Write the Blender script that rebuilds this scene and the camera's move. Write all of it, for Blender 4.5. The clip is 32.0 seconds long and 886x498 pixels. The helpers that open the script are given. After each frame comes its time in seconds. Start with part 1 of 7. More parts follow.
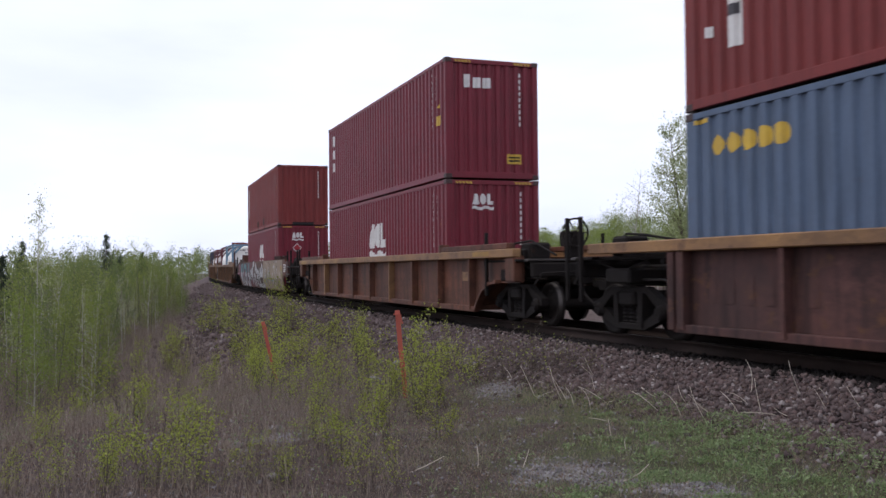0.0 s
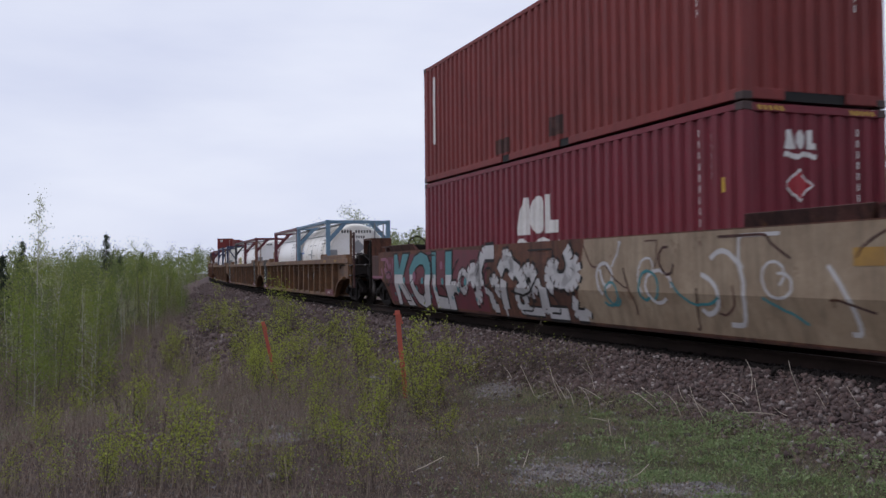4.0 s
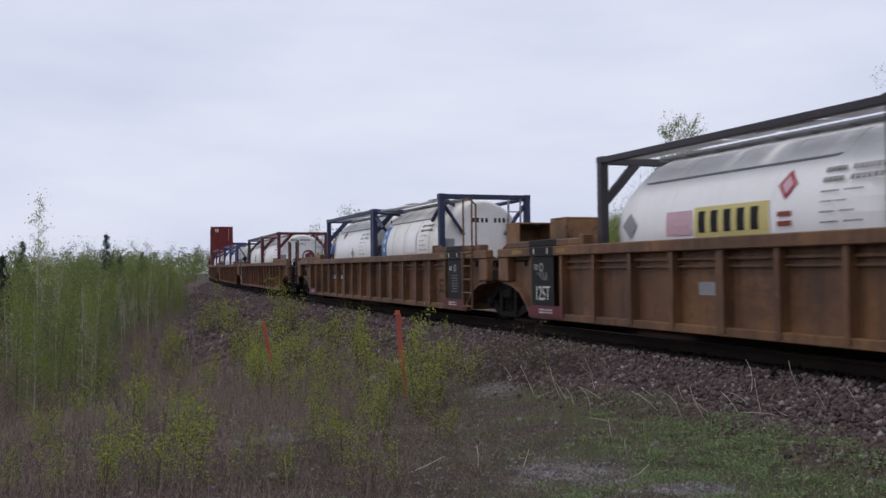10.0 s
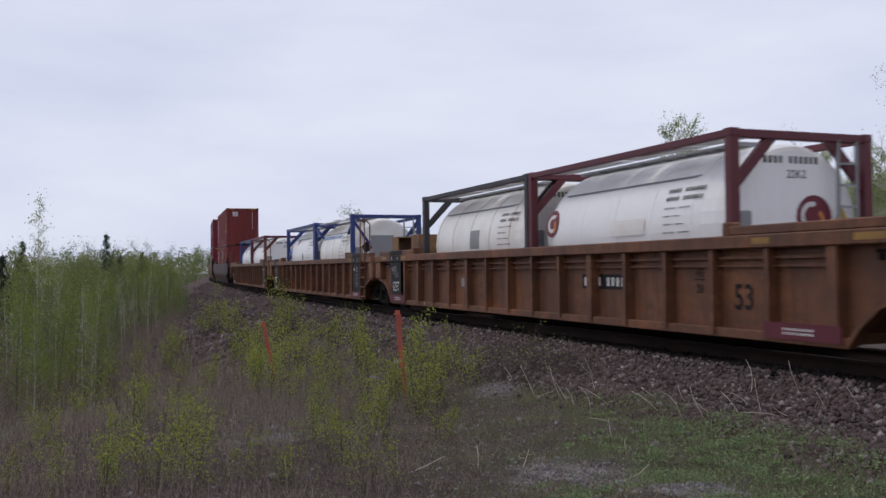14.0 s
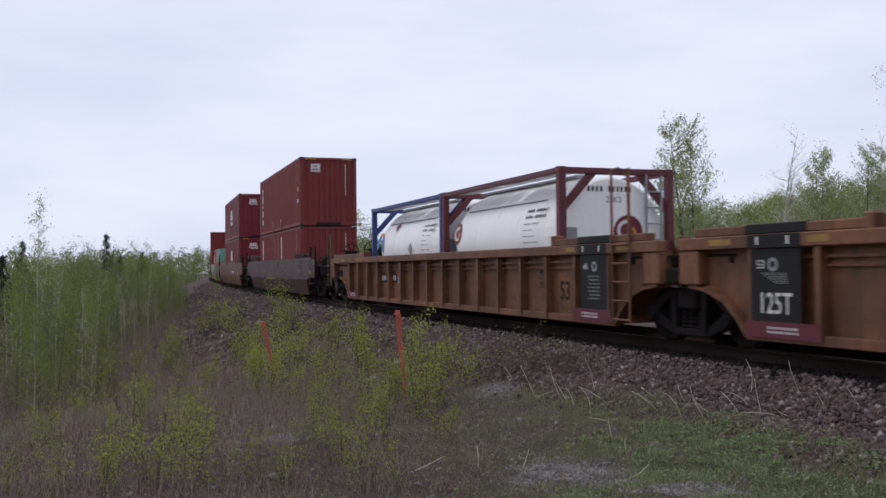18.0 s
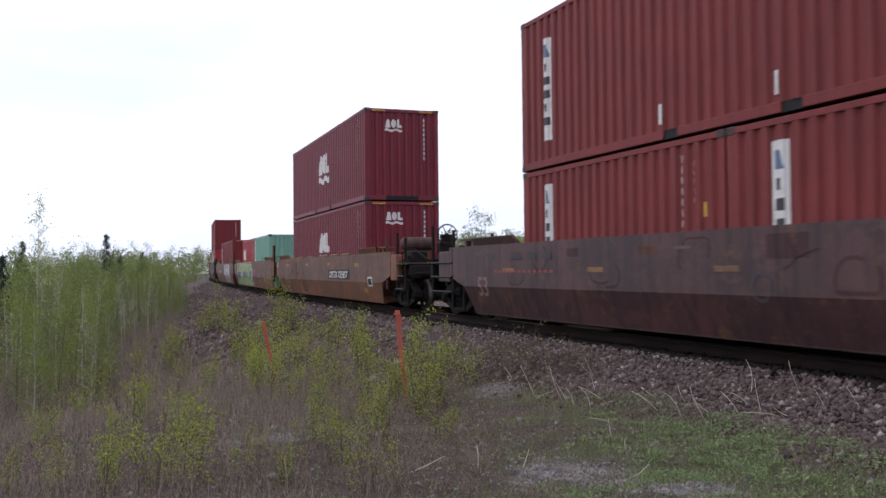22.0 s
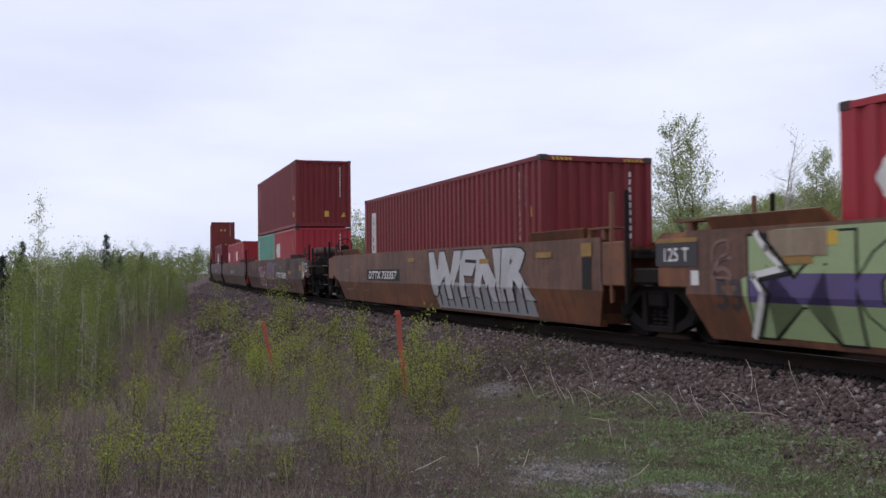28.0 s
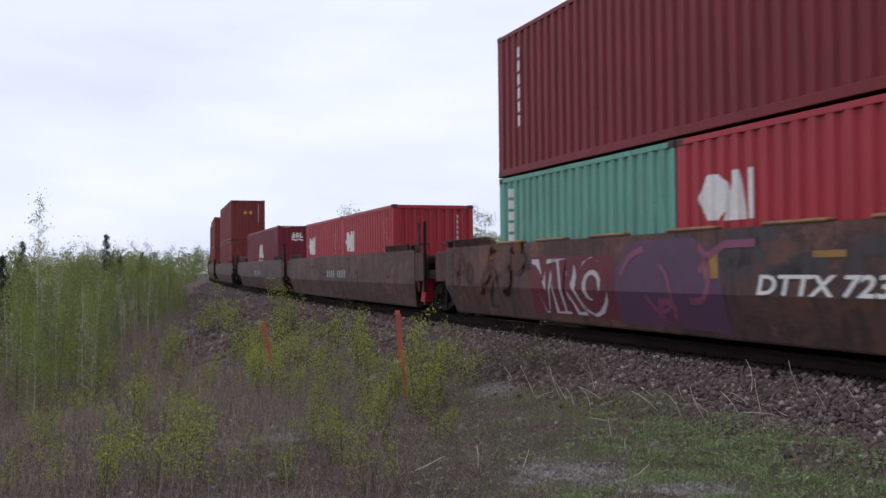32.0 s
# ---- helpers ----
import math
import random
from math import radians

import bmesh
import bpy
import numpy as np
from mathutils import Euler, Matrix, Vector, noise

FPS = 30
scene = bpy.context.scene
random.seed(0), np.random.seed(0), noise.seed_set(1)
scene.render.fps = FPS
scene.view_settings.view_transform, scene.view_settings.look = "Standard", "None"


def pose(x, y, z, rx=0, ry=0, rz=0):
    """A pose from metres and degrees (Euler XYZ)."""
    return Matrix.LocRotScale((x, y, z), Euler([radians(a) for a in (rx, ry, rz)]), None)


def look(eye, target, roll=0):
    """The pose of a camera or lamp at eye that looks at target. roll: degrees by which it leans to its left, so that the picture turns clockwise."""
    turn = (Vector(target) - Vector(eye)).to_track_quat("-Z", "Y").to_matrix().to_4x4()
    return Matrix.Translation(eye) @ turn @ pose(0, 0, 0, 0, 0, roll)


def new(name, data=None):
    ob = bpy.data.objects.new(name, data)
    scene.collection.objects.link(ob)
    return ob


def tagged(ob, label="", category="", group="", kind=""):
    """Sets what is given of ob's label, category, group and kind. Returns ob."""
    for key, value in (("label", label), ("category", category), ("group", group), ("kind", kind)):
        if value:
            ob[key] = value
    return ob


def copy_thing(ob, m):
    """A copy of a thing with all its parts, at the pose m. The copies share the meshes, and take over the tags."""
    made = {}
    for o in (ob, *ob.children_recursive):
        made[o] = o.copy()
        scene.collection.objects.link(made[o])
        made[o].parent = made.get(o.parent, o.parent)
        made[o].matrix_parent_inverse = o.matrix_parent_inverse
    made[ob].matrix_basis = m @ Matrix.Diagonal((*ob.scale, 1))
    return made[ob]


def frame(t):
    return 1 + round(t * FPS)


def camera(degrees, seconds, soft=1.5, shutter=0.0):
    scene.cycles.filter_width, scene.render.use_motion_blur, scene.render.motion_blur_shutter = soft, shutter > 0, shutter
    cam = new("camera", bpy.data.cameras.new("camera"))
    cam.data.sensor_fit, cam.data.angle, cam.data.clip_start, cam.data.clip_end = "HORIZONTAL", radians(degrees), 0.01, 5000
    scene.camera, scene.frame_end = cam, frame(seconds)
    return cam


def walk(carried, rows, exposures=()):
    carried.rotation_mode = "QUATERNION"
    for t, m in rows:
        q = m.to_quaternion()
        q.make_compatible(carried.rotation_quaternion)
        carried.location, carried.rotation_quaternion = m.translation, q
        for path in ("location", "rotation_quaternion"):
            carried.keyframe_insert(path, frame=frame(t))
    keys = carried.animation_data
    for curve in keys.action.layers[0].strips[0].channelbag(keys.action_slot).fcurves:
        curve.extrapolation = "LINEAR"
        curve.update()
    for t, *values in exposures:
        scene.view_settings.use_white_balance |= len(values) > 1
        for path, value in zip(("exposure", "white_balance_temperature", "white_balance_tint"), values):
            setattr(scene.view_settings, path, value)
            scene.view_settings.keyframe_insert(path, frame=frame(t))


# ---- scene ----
cam = camera(51.35, 32.0, soft=1.5, shutter=0.25)
EYE = (0.0, 0.0, 0.98)
VIEW = look(EYE, (0.0, 100.0, 0.98 + 100 * math.tan(0.03155)), -0.07)
walk(cam, [(0.0, VIEW), (32.0, VIEW)], exposures=[(0.0, 0.0), (1.0, 0.07), (2.0, 0.0), (3.0, -0.25), (5.5, -0.47), (14.5, -0.49), (17.0, -0.44), (19.0, -0.26), (20.2, -0.14), (21.0, 0.10), (22.0, 0.08), (23.0, -0.18), (24.0, -0.05), (25.0, -0.22), (27.5, -0.28), (29.0, -0.21), (30.0, -0.20), (31.0, -0.12), (32.0, -0.18)])

# ---- sky and light ----
SUN_EL, SUN_ROT = radians(66), radians(253)
world = bpy.data.worlds.new("overcast_sky")
scene.world = world
world.use_nodes = True
wt = world.node_tree
wt.nodes.clear()


def wnode(kind, **kw):
    n = wt.nodes.new(kind)
    for k, val in kw.items():
        n.inputs[k.replace("_", " ")].default_value = val
    return n


sky = wt.nodes.new("ShaderNodeTexSky")
sky.sky_type, sky.sun_disc, sky.sun_elevation, sky.sun_rotation = "NISHITA", False, SUN_EL, SUN_ROT
geo = wt.nodes.new("ShaderNodeTexCoord")
mapping = wt.nodes.new("ShaderNodeMapping")
mapping.inputs["Scale"].default_value = (1.0, 1.0, 4.0)
wt.links.new(geo.outputs["Generated"], mapping.inputs["Vector"])
cloud = wnode("ShaderNodeTexNoise", Scale=2.2, Detail=5.0, Roughness=0.5)
wt.links.new(mapping.outputs["Vector"], cloud.inputs["Vector"])
ramp = wt.nodes.new("ShaderNodeValToRGB")
ramp.color_ramp.elements[0].position, ramp.color_ramp.elements[0].color = 0.31, (0.655, 0.70, 0.89, 1)
ramp.color_ramp.elements[1].position, ramp.color_ramp.elements[1].color = 0.66, (0.825, 0.86, 1.0, 1)
wt.links.new(cloud.outputs["Fac"], ramp.inputs["Fac"])
bg_cloud = wnode("ShaderNodeBackground", Strength=1.40)
wt.links.new(ramp.outputs["Color"], bg_cloud.inputs["Color"])
bg_sky = wnode("ShaderNodeBackground", Strength=0.06)
wt.links.new(sky.outputs["Color"], bg_sky.inputs["Color"])
blend = wnode("ShaderNodeMixShader", Fac=0.9)
wt.links.new(bg_sky.outputs[0], blend.inputs[1])
wt.links.new(bg_cloud.outputs[0], blend.inputs[2])
wout = wt.nodes.new("ShaderNodeOutputWorld")
wt.links.new(blend.outputs[0], wout.inputs["Surface"])
sun = new("sun", bpy.data.lights.new("sun", "SUN"))
sun.data.energy, sun.data.angle, sun.data.color = 1.0, radians(18), (1.0, 0.95, 0.88)
sun.matrix_basis = look((-26, -8, 61), (0, 0, 0))


# ---- materials ----
def node_mat(name):
    m = bpy.data.materials.new(name)
    m.use_nodes = True
    nt = m.node_tree
    return m, nt, nt.nodes["Principled BSDF"]


def mix_rgb(nt, fac, a, b):
    n = nt.nodes.new("ShaderNodeMix")
    n.data_type = "RGBA"
    for sock, val in ((n.inputs[0], fac), (n.inputs[6], a), (n.inputs[7], b)):
        if isinstance(val, (tuple, list)):
            sock.default_value = (*val[:3], 1)
        elif isinstance(val, (int, float)):
            sock.default_value = val
        else:
            nt.links.new(val, sock)
    return n.outputs[2]


def noise_out(nt, scale, detail=4, rough=0.55, stretch=None, lo=0.4, hi=0.6):
    tc = nt.nodes.new("ShaderNodeTexCoord")
    src = tc.outputs["Object"]
    if stretch:
        mp = nt.nodes.new("ShaderNodeMapping")
        mp.inputs["Scale"].default_value = stretch
        nt.links.new(src, mp.inputs["Vector"])
        src = mp.outputs["Vector"]
    n = nt.nodes.new("ShaderNodeTexNoise")
    n.inputs["Scale"].default_value, n.inputs["Detail"].default_value, n.inputs["Roughness"].default_value = scale, detail, rough
    nt.links.new(src, n.inputs["Vector"])
    r = nt.nodes.new("ShaderNodeMapRange")
    r.inputs[1].default_value, r.inputs[2].default_value = lo, hi
    nt.links.new(n.outputs["Fac"], r.inputs[0])
    return r.outputs[0]


def surface(name, base, dirt=None, rust=None, rough=0.6, metal=0.0, scale=1.2, grain=18.0, amount=0.6, streaks=0.0, bump=0.15, bump_scale=40.0, rust_lo=0.6, per_object=0.0, spec=0.5, blotch=0.0):
    """Weathered surface: base colour, broad stains towards dirt, small rust flecks, streaks that run down."""
    m, nt, b = node_mat(name)
    dirt = dirt or tuple(c * 0.6 for c in base)
    f = nt.nodes.new("ShaderNodeMath")
    f.operation, f.inputs[1].default_value = "MULTIPLY", amount
    nt.links.new(noise_out(nt, scale * 0.7, 6, 0.65, None, 0.33, 0.62), f.inputs[0])
    col = mix_rgb(nt, f.outputs[0], base, dirt)
    fg = nt.nodes.new("ShaderNodeMath")
    fg.operation, fg.inputs[1].default_value = "MULTIPLY", 0.35
    nt.links.new(noise_out(nt, grain, 3, 0.6, None, 0.35, 0.75), fg.inputs[0])
    col = mix_rgb(nt, fg.outputs[0], col, dirt)
    if streaks:
        fs = nt.nodes.new("ShaderNodeMath")
        fs.operation, fs.inputs[1].default_value = "MULTIPLY", streaks
        nt.links.new(noise_out(nt, 3.0, 4, 0.6, (2.2, 2.2, 0.22), 0.46, 0.66), fs.inputs[0])
        col = mix_rgb(nt, fs.outputs[0], col, tuple(c * 0.45 for c in dirt))
    if blotch:
        fb = nt.nodes.new("ShaderNodeMath")
        fb.operation, fb.inputs[1].default_value = "MULTIPLY", blotch
        nt.links.new(noise_out(nt, 1.1, 9, 0.72, (0.5, 1, 1.3), 0.50, 0.60), fb.inputs[0])
        col = mix_rgb(nt, fb.outputs[0], col, tuple(c * 0.55 for c in dirt))
        fp = nt.nodes.new("ShaderNodeMath")
        fp.operation, fp.inputs[1].default_value = "MULTIPLY", blotch * 0.7
        nt.links.new(noise_out(nt, 1.7, 10, 0.78, (0.6, 1, 0.9), 0.56, 0.66), fp.inputs[0])
        col = mix_rgb(nt, fp.outputs[0], col, tuple(min(1.0, c * 1.55 + 0.01) for c in base))
    if rust:
        col = mix_rgb(nt, noise_out(nt, 2.6, 8, 0.75, None, rust_lo, rust_lo + 0.08), col, rust)
    if per_object:
        oi = nt.nodes.new("ShaderNodeObjectInfo")
        fo = nt.nodes.new("ShaderNodeMath")
        fo.operation, fo.inputs[1].default_value = "MULTIPLY", per_object
        nt.links.new(oi.outputs["Random"], fo.inputs[0])
        col = mix_rgb(nt, fo.outputs[0], col, tuple(c * 0.5 for c in base))
    nt.links.new(col, b.inputs["Base Color"])
    b.inputs["Roughness"].default_value, b.inputs["Metallic"].default_value = rough, metal
    b.inputs["Specular IOR Level"].default_value = spec
    if bump:
        bp = nt.nodes.new("ShaderNodeBump")
        bp.inputs["Strength"].default_value, bp.inputs["Distance"].default_value = bump, 0.01
        nt.links.new(noise_out(nt, bump_scale, 4, 0.6, None, 0.2, 0.8), bp.inputs["Height"])
        nt.links.new(bp.outputs[0], b.inputs["Normal"])
    return m


def leaf_mat(name, low, high, clear=0.45, vary=0.0):
    m, nt, b = node_mat(name)
    g = nt.nodes.new("ShaderNodeNewGeometry")
    col = mix_rgb(nt, g.outputs["Random Per Island"], low, high)
    if vary:
        oi = nt.nodes.new("ShaderNodeObjectInfo")
        r = nt.nodes.new("ShaderNodeValToRGB")
        el = r.color_ramp.elements
        el[0].position, el[0].color = 0.0, (0.55, 0.60, 0.70, 1)
        el[1].position, el[1].color = 1.0, (1.12, 1.15, 0.75, 1)
        el.new(0.3).color = (0.80, 0.88, 0.80, 1)
        el.new(0.55).color = (1.04, 0.98, 0.95, 1)
        el.new(0.75).color = (0.95, 1.05, 0.70, 1)
        nt.links.new(oi.outputs["Random"], r.inputs[0])
        mul = nt.nodes.new("ShaderNodeMix")
        mul.data_type, mul.blend_type = "RGBA", "MULTIPLY"
        mul.inputs[0].default_value = vary
        nt.links.new(col, mul.inputs[6])
        nt.links.new(r.outputs[0], mul.inputs[7])
        col = mul.outputs[2]
    nt.links.new(col, b.inputs["Base Color"])
    b.inputs["Roughness"].default_value, b.inputs["Specular IOR Level"].default_value = 0.6, 0.2
    tr = nt.nodes.new("ShaderNodeBsdfTranslucent")
    nt.links.new(col, tr.inputs["Color"])
    mx = nt.nodes.new("ShaderNodeMixShader")
    mx.inputs[0].default_value = clear
    nt.links.new(b.outputs[0], mx.inputs[1])
    nt.links.new(tr.outputs[0], mx.inputs[2])
    nt.links.new(mx.outputs[0], nt.nodes["Material Output"].inputs["Surface"])
    return m


RUST = (0.10, 0.045, 0.022)
M = {
    "maroon": surface("maroon_container_paint", (0.185, 0.016, 0.030), (0.115, 0.015, 0.023), RUST, 0.5, spec=0.32, amount=0.5, streaks=0.25, rust_lo=0.66, bump=0.05),
    "oxide": surface("oxide_red_container_paint", (0.20, 0.020, 0.023), (0.13, 0.019, 0.021), RUST, 0.55, spec=0.32, amount=0.5, streaks=0.25, rust_lo=0.66, bump=0.05),
    "brick": surface("faded_brick_red_paint", (0.215, 0.034, 0.031), (0.14, 0.027, 0.025), RUST, 0.6, spec=0.32, amount=0.6, streaks=0.3, rust_lo=0.64, bump=0.05),
    "red": surface("bright_red_container_paint", (0.38, 0.015, 0.028), (0.26, 0.017, 0.024), RUST, 0.5, amount=0.5, streaks=0.2, rust_lo=0.68, bump=0.05),
    "green": surface("sea_green_container_paint", (0.125, 0.335, 0.25), (0.10, 0.24, 0.185), RUST, 0.55, amount=0.55, streaks=0.35, rust_lo=0.62, bump=0.05),
    "mintgreen": surface("faded_mint_container_paint", (0.20, 0.40, 0.31), (0.16, 0.30, 0.235), RUST, 0.6, amount=0.6, streaks=0.35, rust_lo=0.62, bump=0.05),
    "blue": surface("grey_blue_container_paint", (0.085, 0.125, 0.20), (0.06, 0.085, 0.13), RUST, 0.55, amount=0.5, streaks=0.35, rust_lo=0.64, bump=0.05),
    "casting": surface("dark_casting", (0.05, 0.022, 0.02), (0.03, 0.018, 0.016), RUST, 0.6, grain=30),
    "tan": surface("tan_wagon_paint", (0.235, 0.112, 0.043), (0.095, 0.047, 0.026), RUST, 0.6, amount=0.85, streaks=0.55, blotch=0.4, rust_lo=0.56),
    "ochre": surface("ochre_wagon_paint", (0.245, 0.093, 0.035), (0.098, 0.039, 0.021), RUST, 0.6, amount=0.85, streaks=0.55, blotch=0.4, rust_lo=0.56),
    "gold": surface("worn_yellow_paint", (0.31, 0.16, 0.055), (0.16, 0.082, 0.040), RUST, 0.6, amount=0.95, blotch=0.55, rust_lo=0.56),
    "rustbrown": surface("rust_brown_wagon_paint", (0.165, 0.061, 0.034), (0.085, 0.036, 0.024), RUST, 0.65, amount=0.95, streaks=0.8, blotch=0.55, rust_lo=0.56, spec=0.3),
    "dull": surface("dull_brown_wagon_steel", (0.118, 0.048, 0.040), (0.058, 0.029, 0.026), RUST, 0.7, spec=0.3, amount=0.95, streaks=0.8, blotch=0.55, rust_lo=0.56),
    "orange": surface("orange_brown_wagon_paint", (0.225, 0.082, 0.030), (0.125, 0.048, 0.024), RUST, 0.6, amount=0.85, streaks=0.55, blotch=0.3, rust_lo=0.56),
    "fadedorange": surface("faded_brown_wagon_paint", (0.190, 0.090, 0.056), (0.110, 0.055, 0.038), RUST, 0.65, amount=0.85, streaks=0.6, blotch=0.35, rust_lo=0.56),
    "umber": surface("dirty_umber_wagon_paint", (0.150, 0.062, 0.042), (0.070, 0.036, 0.031), RUST, 0.65, amount=0.95, streaks=0.9, blotch=0.85, rust_lo=0.56),
    "plum": surface("dark_plum_wagon_paint", (0.100, 0.041, 0.041), (0.054, 0.026, 0.025), RUST, 0.55, amount=0.95, streaks=0.8, blotch=0.55, rust_lo=0.56),
    # reddish patches; on lower sides this colour stands in for ground-reflected light
    "plumred": surface("reddish_paint_and_bounce", (0.085, 0.030, 0.030), (0.050, 0.022, 0.023), RUST, 0.6, amount=0.95, streaks=0.8, blotch=0.55, rust_lo=0.56, spec=0.3),
    "fadedred": surface("rubbed_red_paint", (0.27, 0.040, 0.036), (0.19, 0.055, 0.035), RUST, 0.6, scale=5, amount=0.7, bump=0),
    "black": surface("black_paint", (0.012, 0.012, 0.013), (0.022, 0.020, 0.019), None, 0.6, amount=0.6, spec=0.2),
    "railhead": surface("worn_rail_head", (0.09, 0.08, 0.075), (0.05, 0.04, 0.035), None, 0.45, 0.8, amount=0.7, bump=0),
    "iron": surface("dark_bogie_iron", (0.011, 0.010, 0.010), (0.020, 0.015, 0.013), (0.035, 0.018, 0.012), 0.75, amount=0.8, rust_lo=0.62, bump=0.3, spec=0.12),
    "steel": surface("worn_bright_steel", (0.42, 0.40, 0.38), (0.25, 0.2, 0.17), None, 0.35, 0.9, amount=0.6),
    "white": surface("white_marking_paint", (0.72, 0.71, 0.69), (0.5, 0.46, 0.43), None, 0.6, scale=4, amount=0.5, bump=0),
    "grey": surface("grey_marking_paint", (0.30, 0.30, 0.31), (0.2, 0.2, 0.2), None, 0.6, scale=4, amount=0.4, bump=0),
    "dullyellow": surface("grimy_ochre_marking_paint", (0.36, 0.20, 0.035), (0.20, 0.11, 0.035), None, 0.6, scale=4, amount=0.8, bump=0),
    "plumgrey": surface("rubbed_grey_stencil", (0.15, 0.115, 0.12), (0.09, 0.06, 0.062), None, 0.6, scale=6, amount=0.9, bump=0),
    "slate": surface("slate_grey_spray_paint", (0.058, 0.047, 0.050), (0.038, 0.030, 0.032), None, 0.6, scale=2, amount=0.8, streaks=0.4, bump=0),
    "paleyellow": surface("pale_yellow_panel_paint", (0.66, 0.56, 0.20), (0.5, 0.42, 0.18), None, 0.6, scale=4, amount=0.5, bump=0),
    "yellow": surface("yellow_marking_paint", (0.62, 0.40, 0.04), (0.4, 0.25, 0.05), None, 0.6, scale=4, amount=0.5, bump=0),
    "crimson": surface("crimson_band_paint", (0.135, 0.012, 0.026), (0.085, 0.018, 0.024), None, 0.6, scale=3, amount=0.7, bump=0),
    "darkred": surface("dark_red_emblem_paint", (0.16, 0.012, 0.026), (0.12, 0.014, 0.024), None, 0.5, bump=0),
    "tankwhite": surface("white_tank_cladding", (0.90, 0.89, 0.88), (0.80, 0.77, 0.73), None, 0.35, scale=0.9, amount=0.4, streaks=0.04, bump=0.03, bump_scale=6),
    "tankdirty": surface("stained_white_tank_cladding", (0.90, 0.885, 0.86), (0.70, 0.64, 0.55), None, 0.4, scale=1.2, amount=0.6, streaks=0.0, bump=0.03, bump_scale=6),
    "alu": surface("dull_aluminium_plate", (0.80, 0.80, 0.80), (0.52, 0.51, 0.50), None, 0.45, 0.0, scale=3, amount=0.7, bump=0.2, bump_scale=60),
    "tankband": surface("yellowed_cladding_band", (0.66, 0.62, 0.56), (0.5, 0.45, 0.38), None, 0.5, amount=0.6, bump=0),
    "fr_red": surface("dark_red_frame_paint", (0.115, 0.013, 0.022), (0.075, 0.014, 0.018), RUST, 0.5, amount=0.5, rust_lo=0.66),
    "fr_navy": surface("navy_frame_paint", (0.018, 0.03, 0.085), (0.016, 0.022, 0.05), RUST, 0.5, amount=0.5, rust_lo=0.66),
    "fr_blue": surface("blue_frame_paint", (0.022, 0.045, 0.19), (0.018, 0.034, 0.11), RUST, 0.5, amount=0.5, rust_lo=0.66),
    "fr_sky": surface("pale_blue_frame_paint", (0.15, 0.26, 0.36), (0.10, 0.16, 0.22), RUST, 0.55, amount=0.6, rust_lo=0.6),
    "fr_black": surface("charcoal_frame_paint", (0.03, 0.028, 0.034), (0.045, 0.035, 0.035), RUST, 0.55, amount=0.6, rust_lo=0.62),
    "emblue": surface("blue_emblem_paint", (0.06, 0.19, 0.48), None, None, 0.5, amount=0.2, bump=0),
    "emorange": surface("orange_emblem_paint", (0.62, 0.22, 0.06), None, None, 0.5, amount=0.2, bump=0),
    "slateblue": surface("slate_blue_print", (0.10, 0.14, 0.22), None, None, 0.5, amount=0.2, bump=0),
    "pink": surface("pink_marking_paint", (0.62, 0.40, 0.44), None, None, 0.5, amount=0.2, bump=0),
    "teal": surface("teal_spray_paint", (0.045, 0.20, 0.22), (0.03, 0.14, 0.16), None, 0.5, scale=2, amount=0.6, bump=0),
    "spraywhite": surface("white_spray_paint", (0.50, 0.49, 0.50), (0.34, 0.32, 0.32), None, 0.5, scale=2, amount=0.7, bump=0),
    "mint": surface("mint_spray_paint", (0.33, 0.41, 0.20), (0.23, 0.29, 0.15), None, 0.5, scale=2, amount=0.5, bump=0),
    "violet": surface("violet_spray_paint", (0.10, 0.07, 0.19), (0.08, 0.05, 0.12), None, 0.5, scale=2, amount=0.6, bump=0),
    "purple": surface("dull_purple_spray_paint", (0.095, 0.036, 0.085), (0.06, 0.03, 0.055), None, 0.5, scale=2, amount=0.7, bump=0),
    "magenta": surface("magenta_spray_paint", (0.24, 0.060, 0.12), (0.14, 0.045, 0.075), None, 0.5, scale=2, amount=0.6, bump=0),
    "fadedpink": surface("faded_pink_stencil", (0.22, 0.12, 0.105), (0.16, 0.10, 0.09), None, 0.6, scale=4, amount=0.5, bump=0),
    "beige": surface("beige_overpaint", (0.34, 0.26, 0.18), (0.2, 0.14, 0.09), RUST, 0.6, scale=2, amount=0.9, streaks=0.4, bump=0),
    # near-black: oil plus the shade under the train, put into one colour
    "oil_shade": surface("oil_and_shade_ballast", (0.022, 0.018, 0.017), (0.012, 0.010, 0.010), None, 0.9, scale=3, amount=0.6, bump=0.7, bump_scale=25, spec=0.08),
    "ballast": surface("ballast_rock", (0.13, 0.098, 0.098), (0.060, 0.043, 0.043), None, 0.9, scale=0.9, grain=22, amount=0.6, bump=0.6, bump_scale=30, spec=0.15),
    "sleeper": surface("creosoted_timber", (0.016, 0.013, 0.012), (0.010, 0.009, 0.008), None, 0.9, amount=0.6, bump=0.4, spec=0.08),
    "rail": surface("rusty_rail_steel", (0.034, 0.022, 0.018), (0.018, 0.012, 0.010), None, 0.85, 0.0, amount=0.8, spec=0.15),
    "stake": surface("orange_painted_stake", (0.50, 0.105, 0.065), (0.30, 0.07, 0.05), (0.22, 0.14, 0.1), 0.7, scale=6, amount=0.5, rust_lo=0.62),
    "twig": surface("grey_brown_twig_bark", (0.10, 0.075, 0.055), (0.06, 0.045, 0.035), None, 0.85, scale=5, bump=0),
    "straw": surface("bleached_dry_stalk", (0.60, 0.53, 0.45), (0.36, 0.30, 0.24), None, 0.8, scale=5, bump=0),
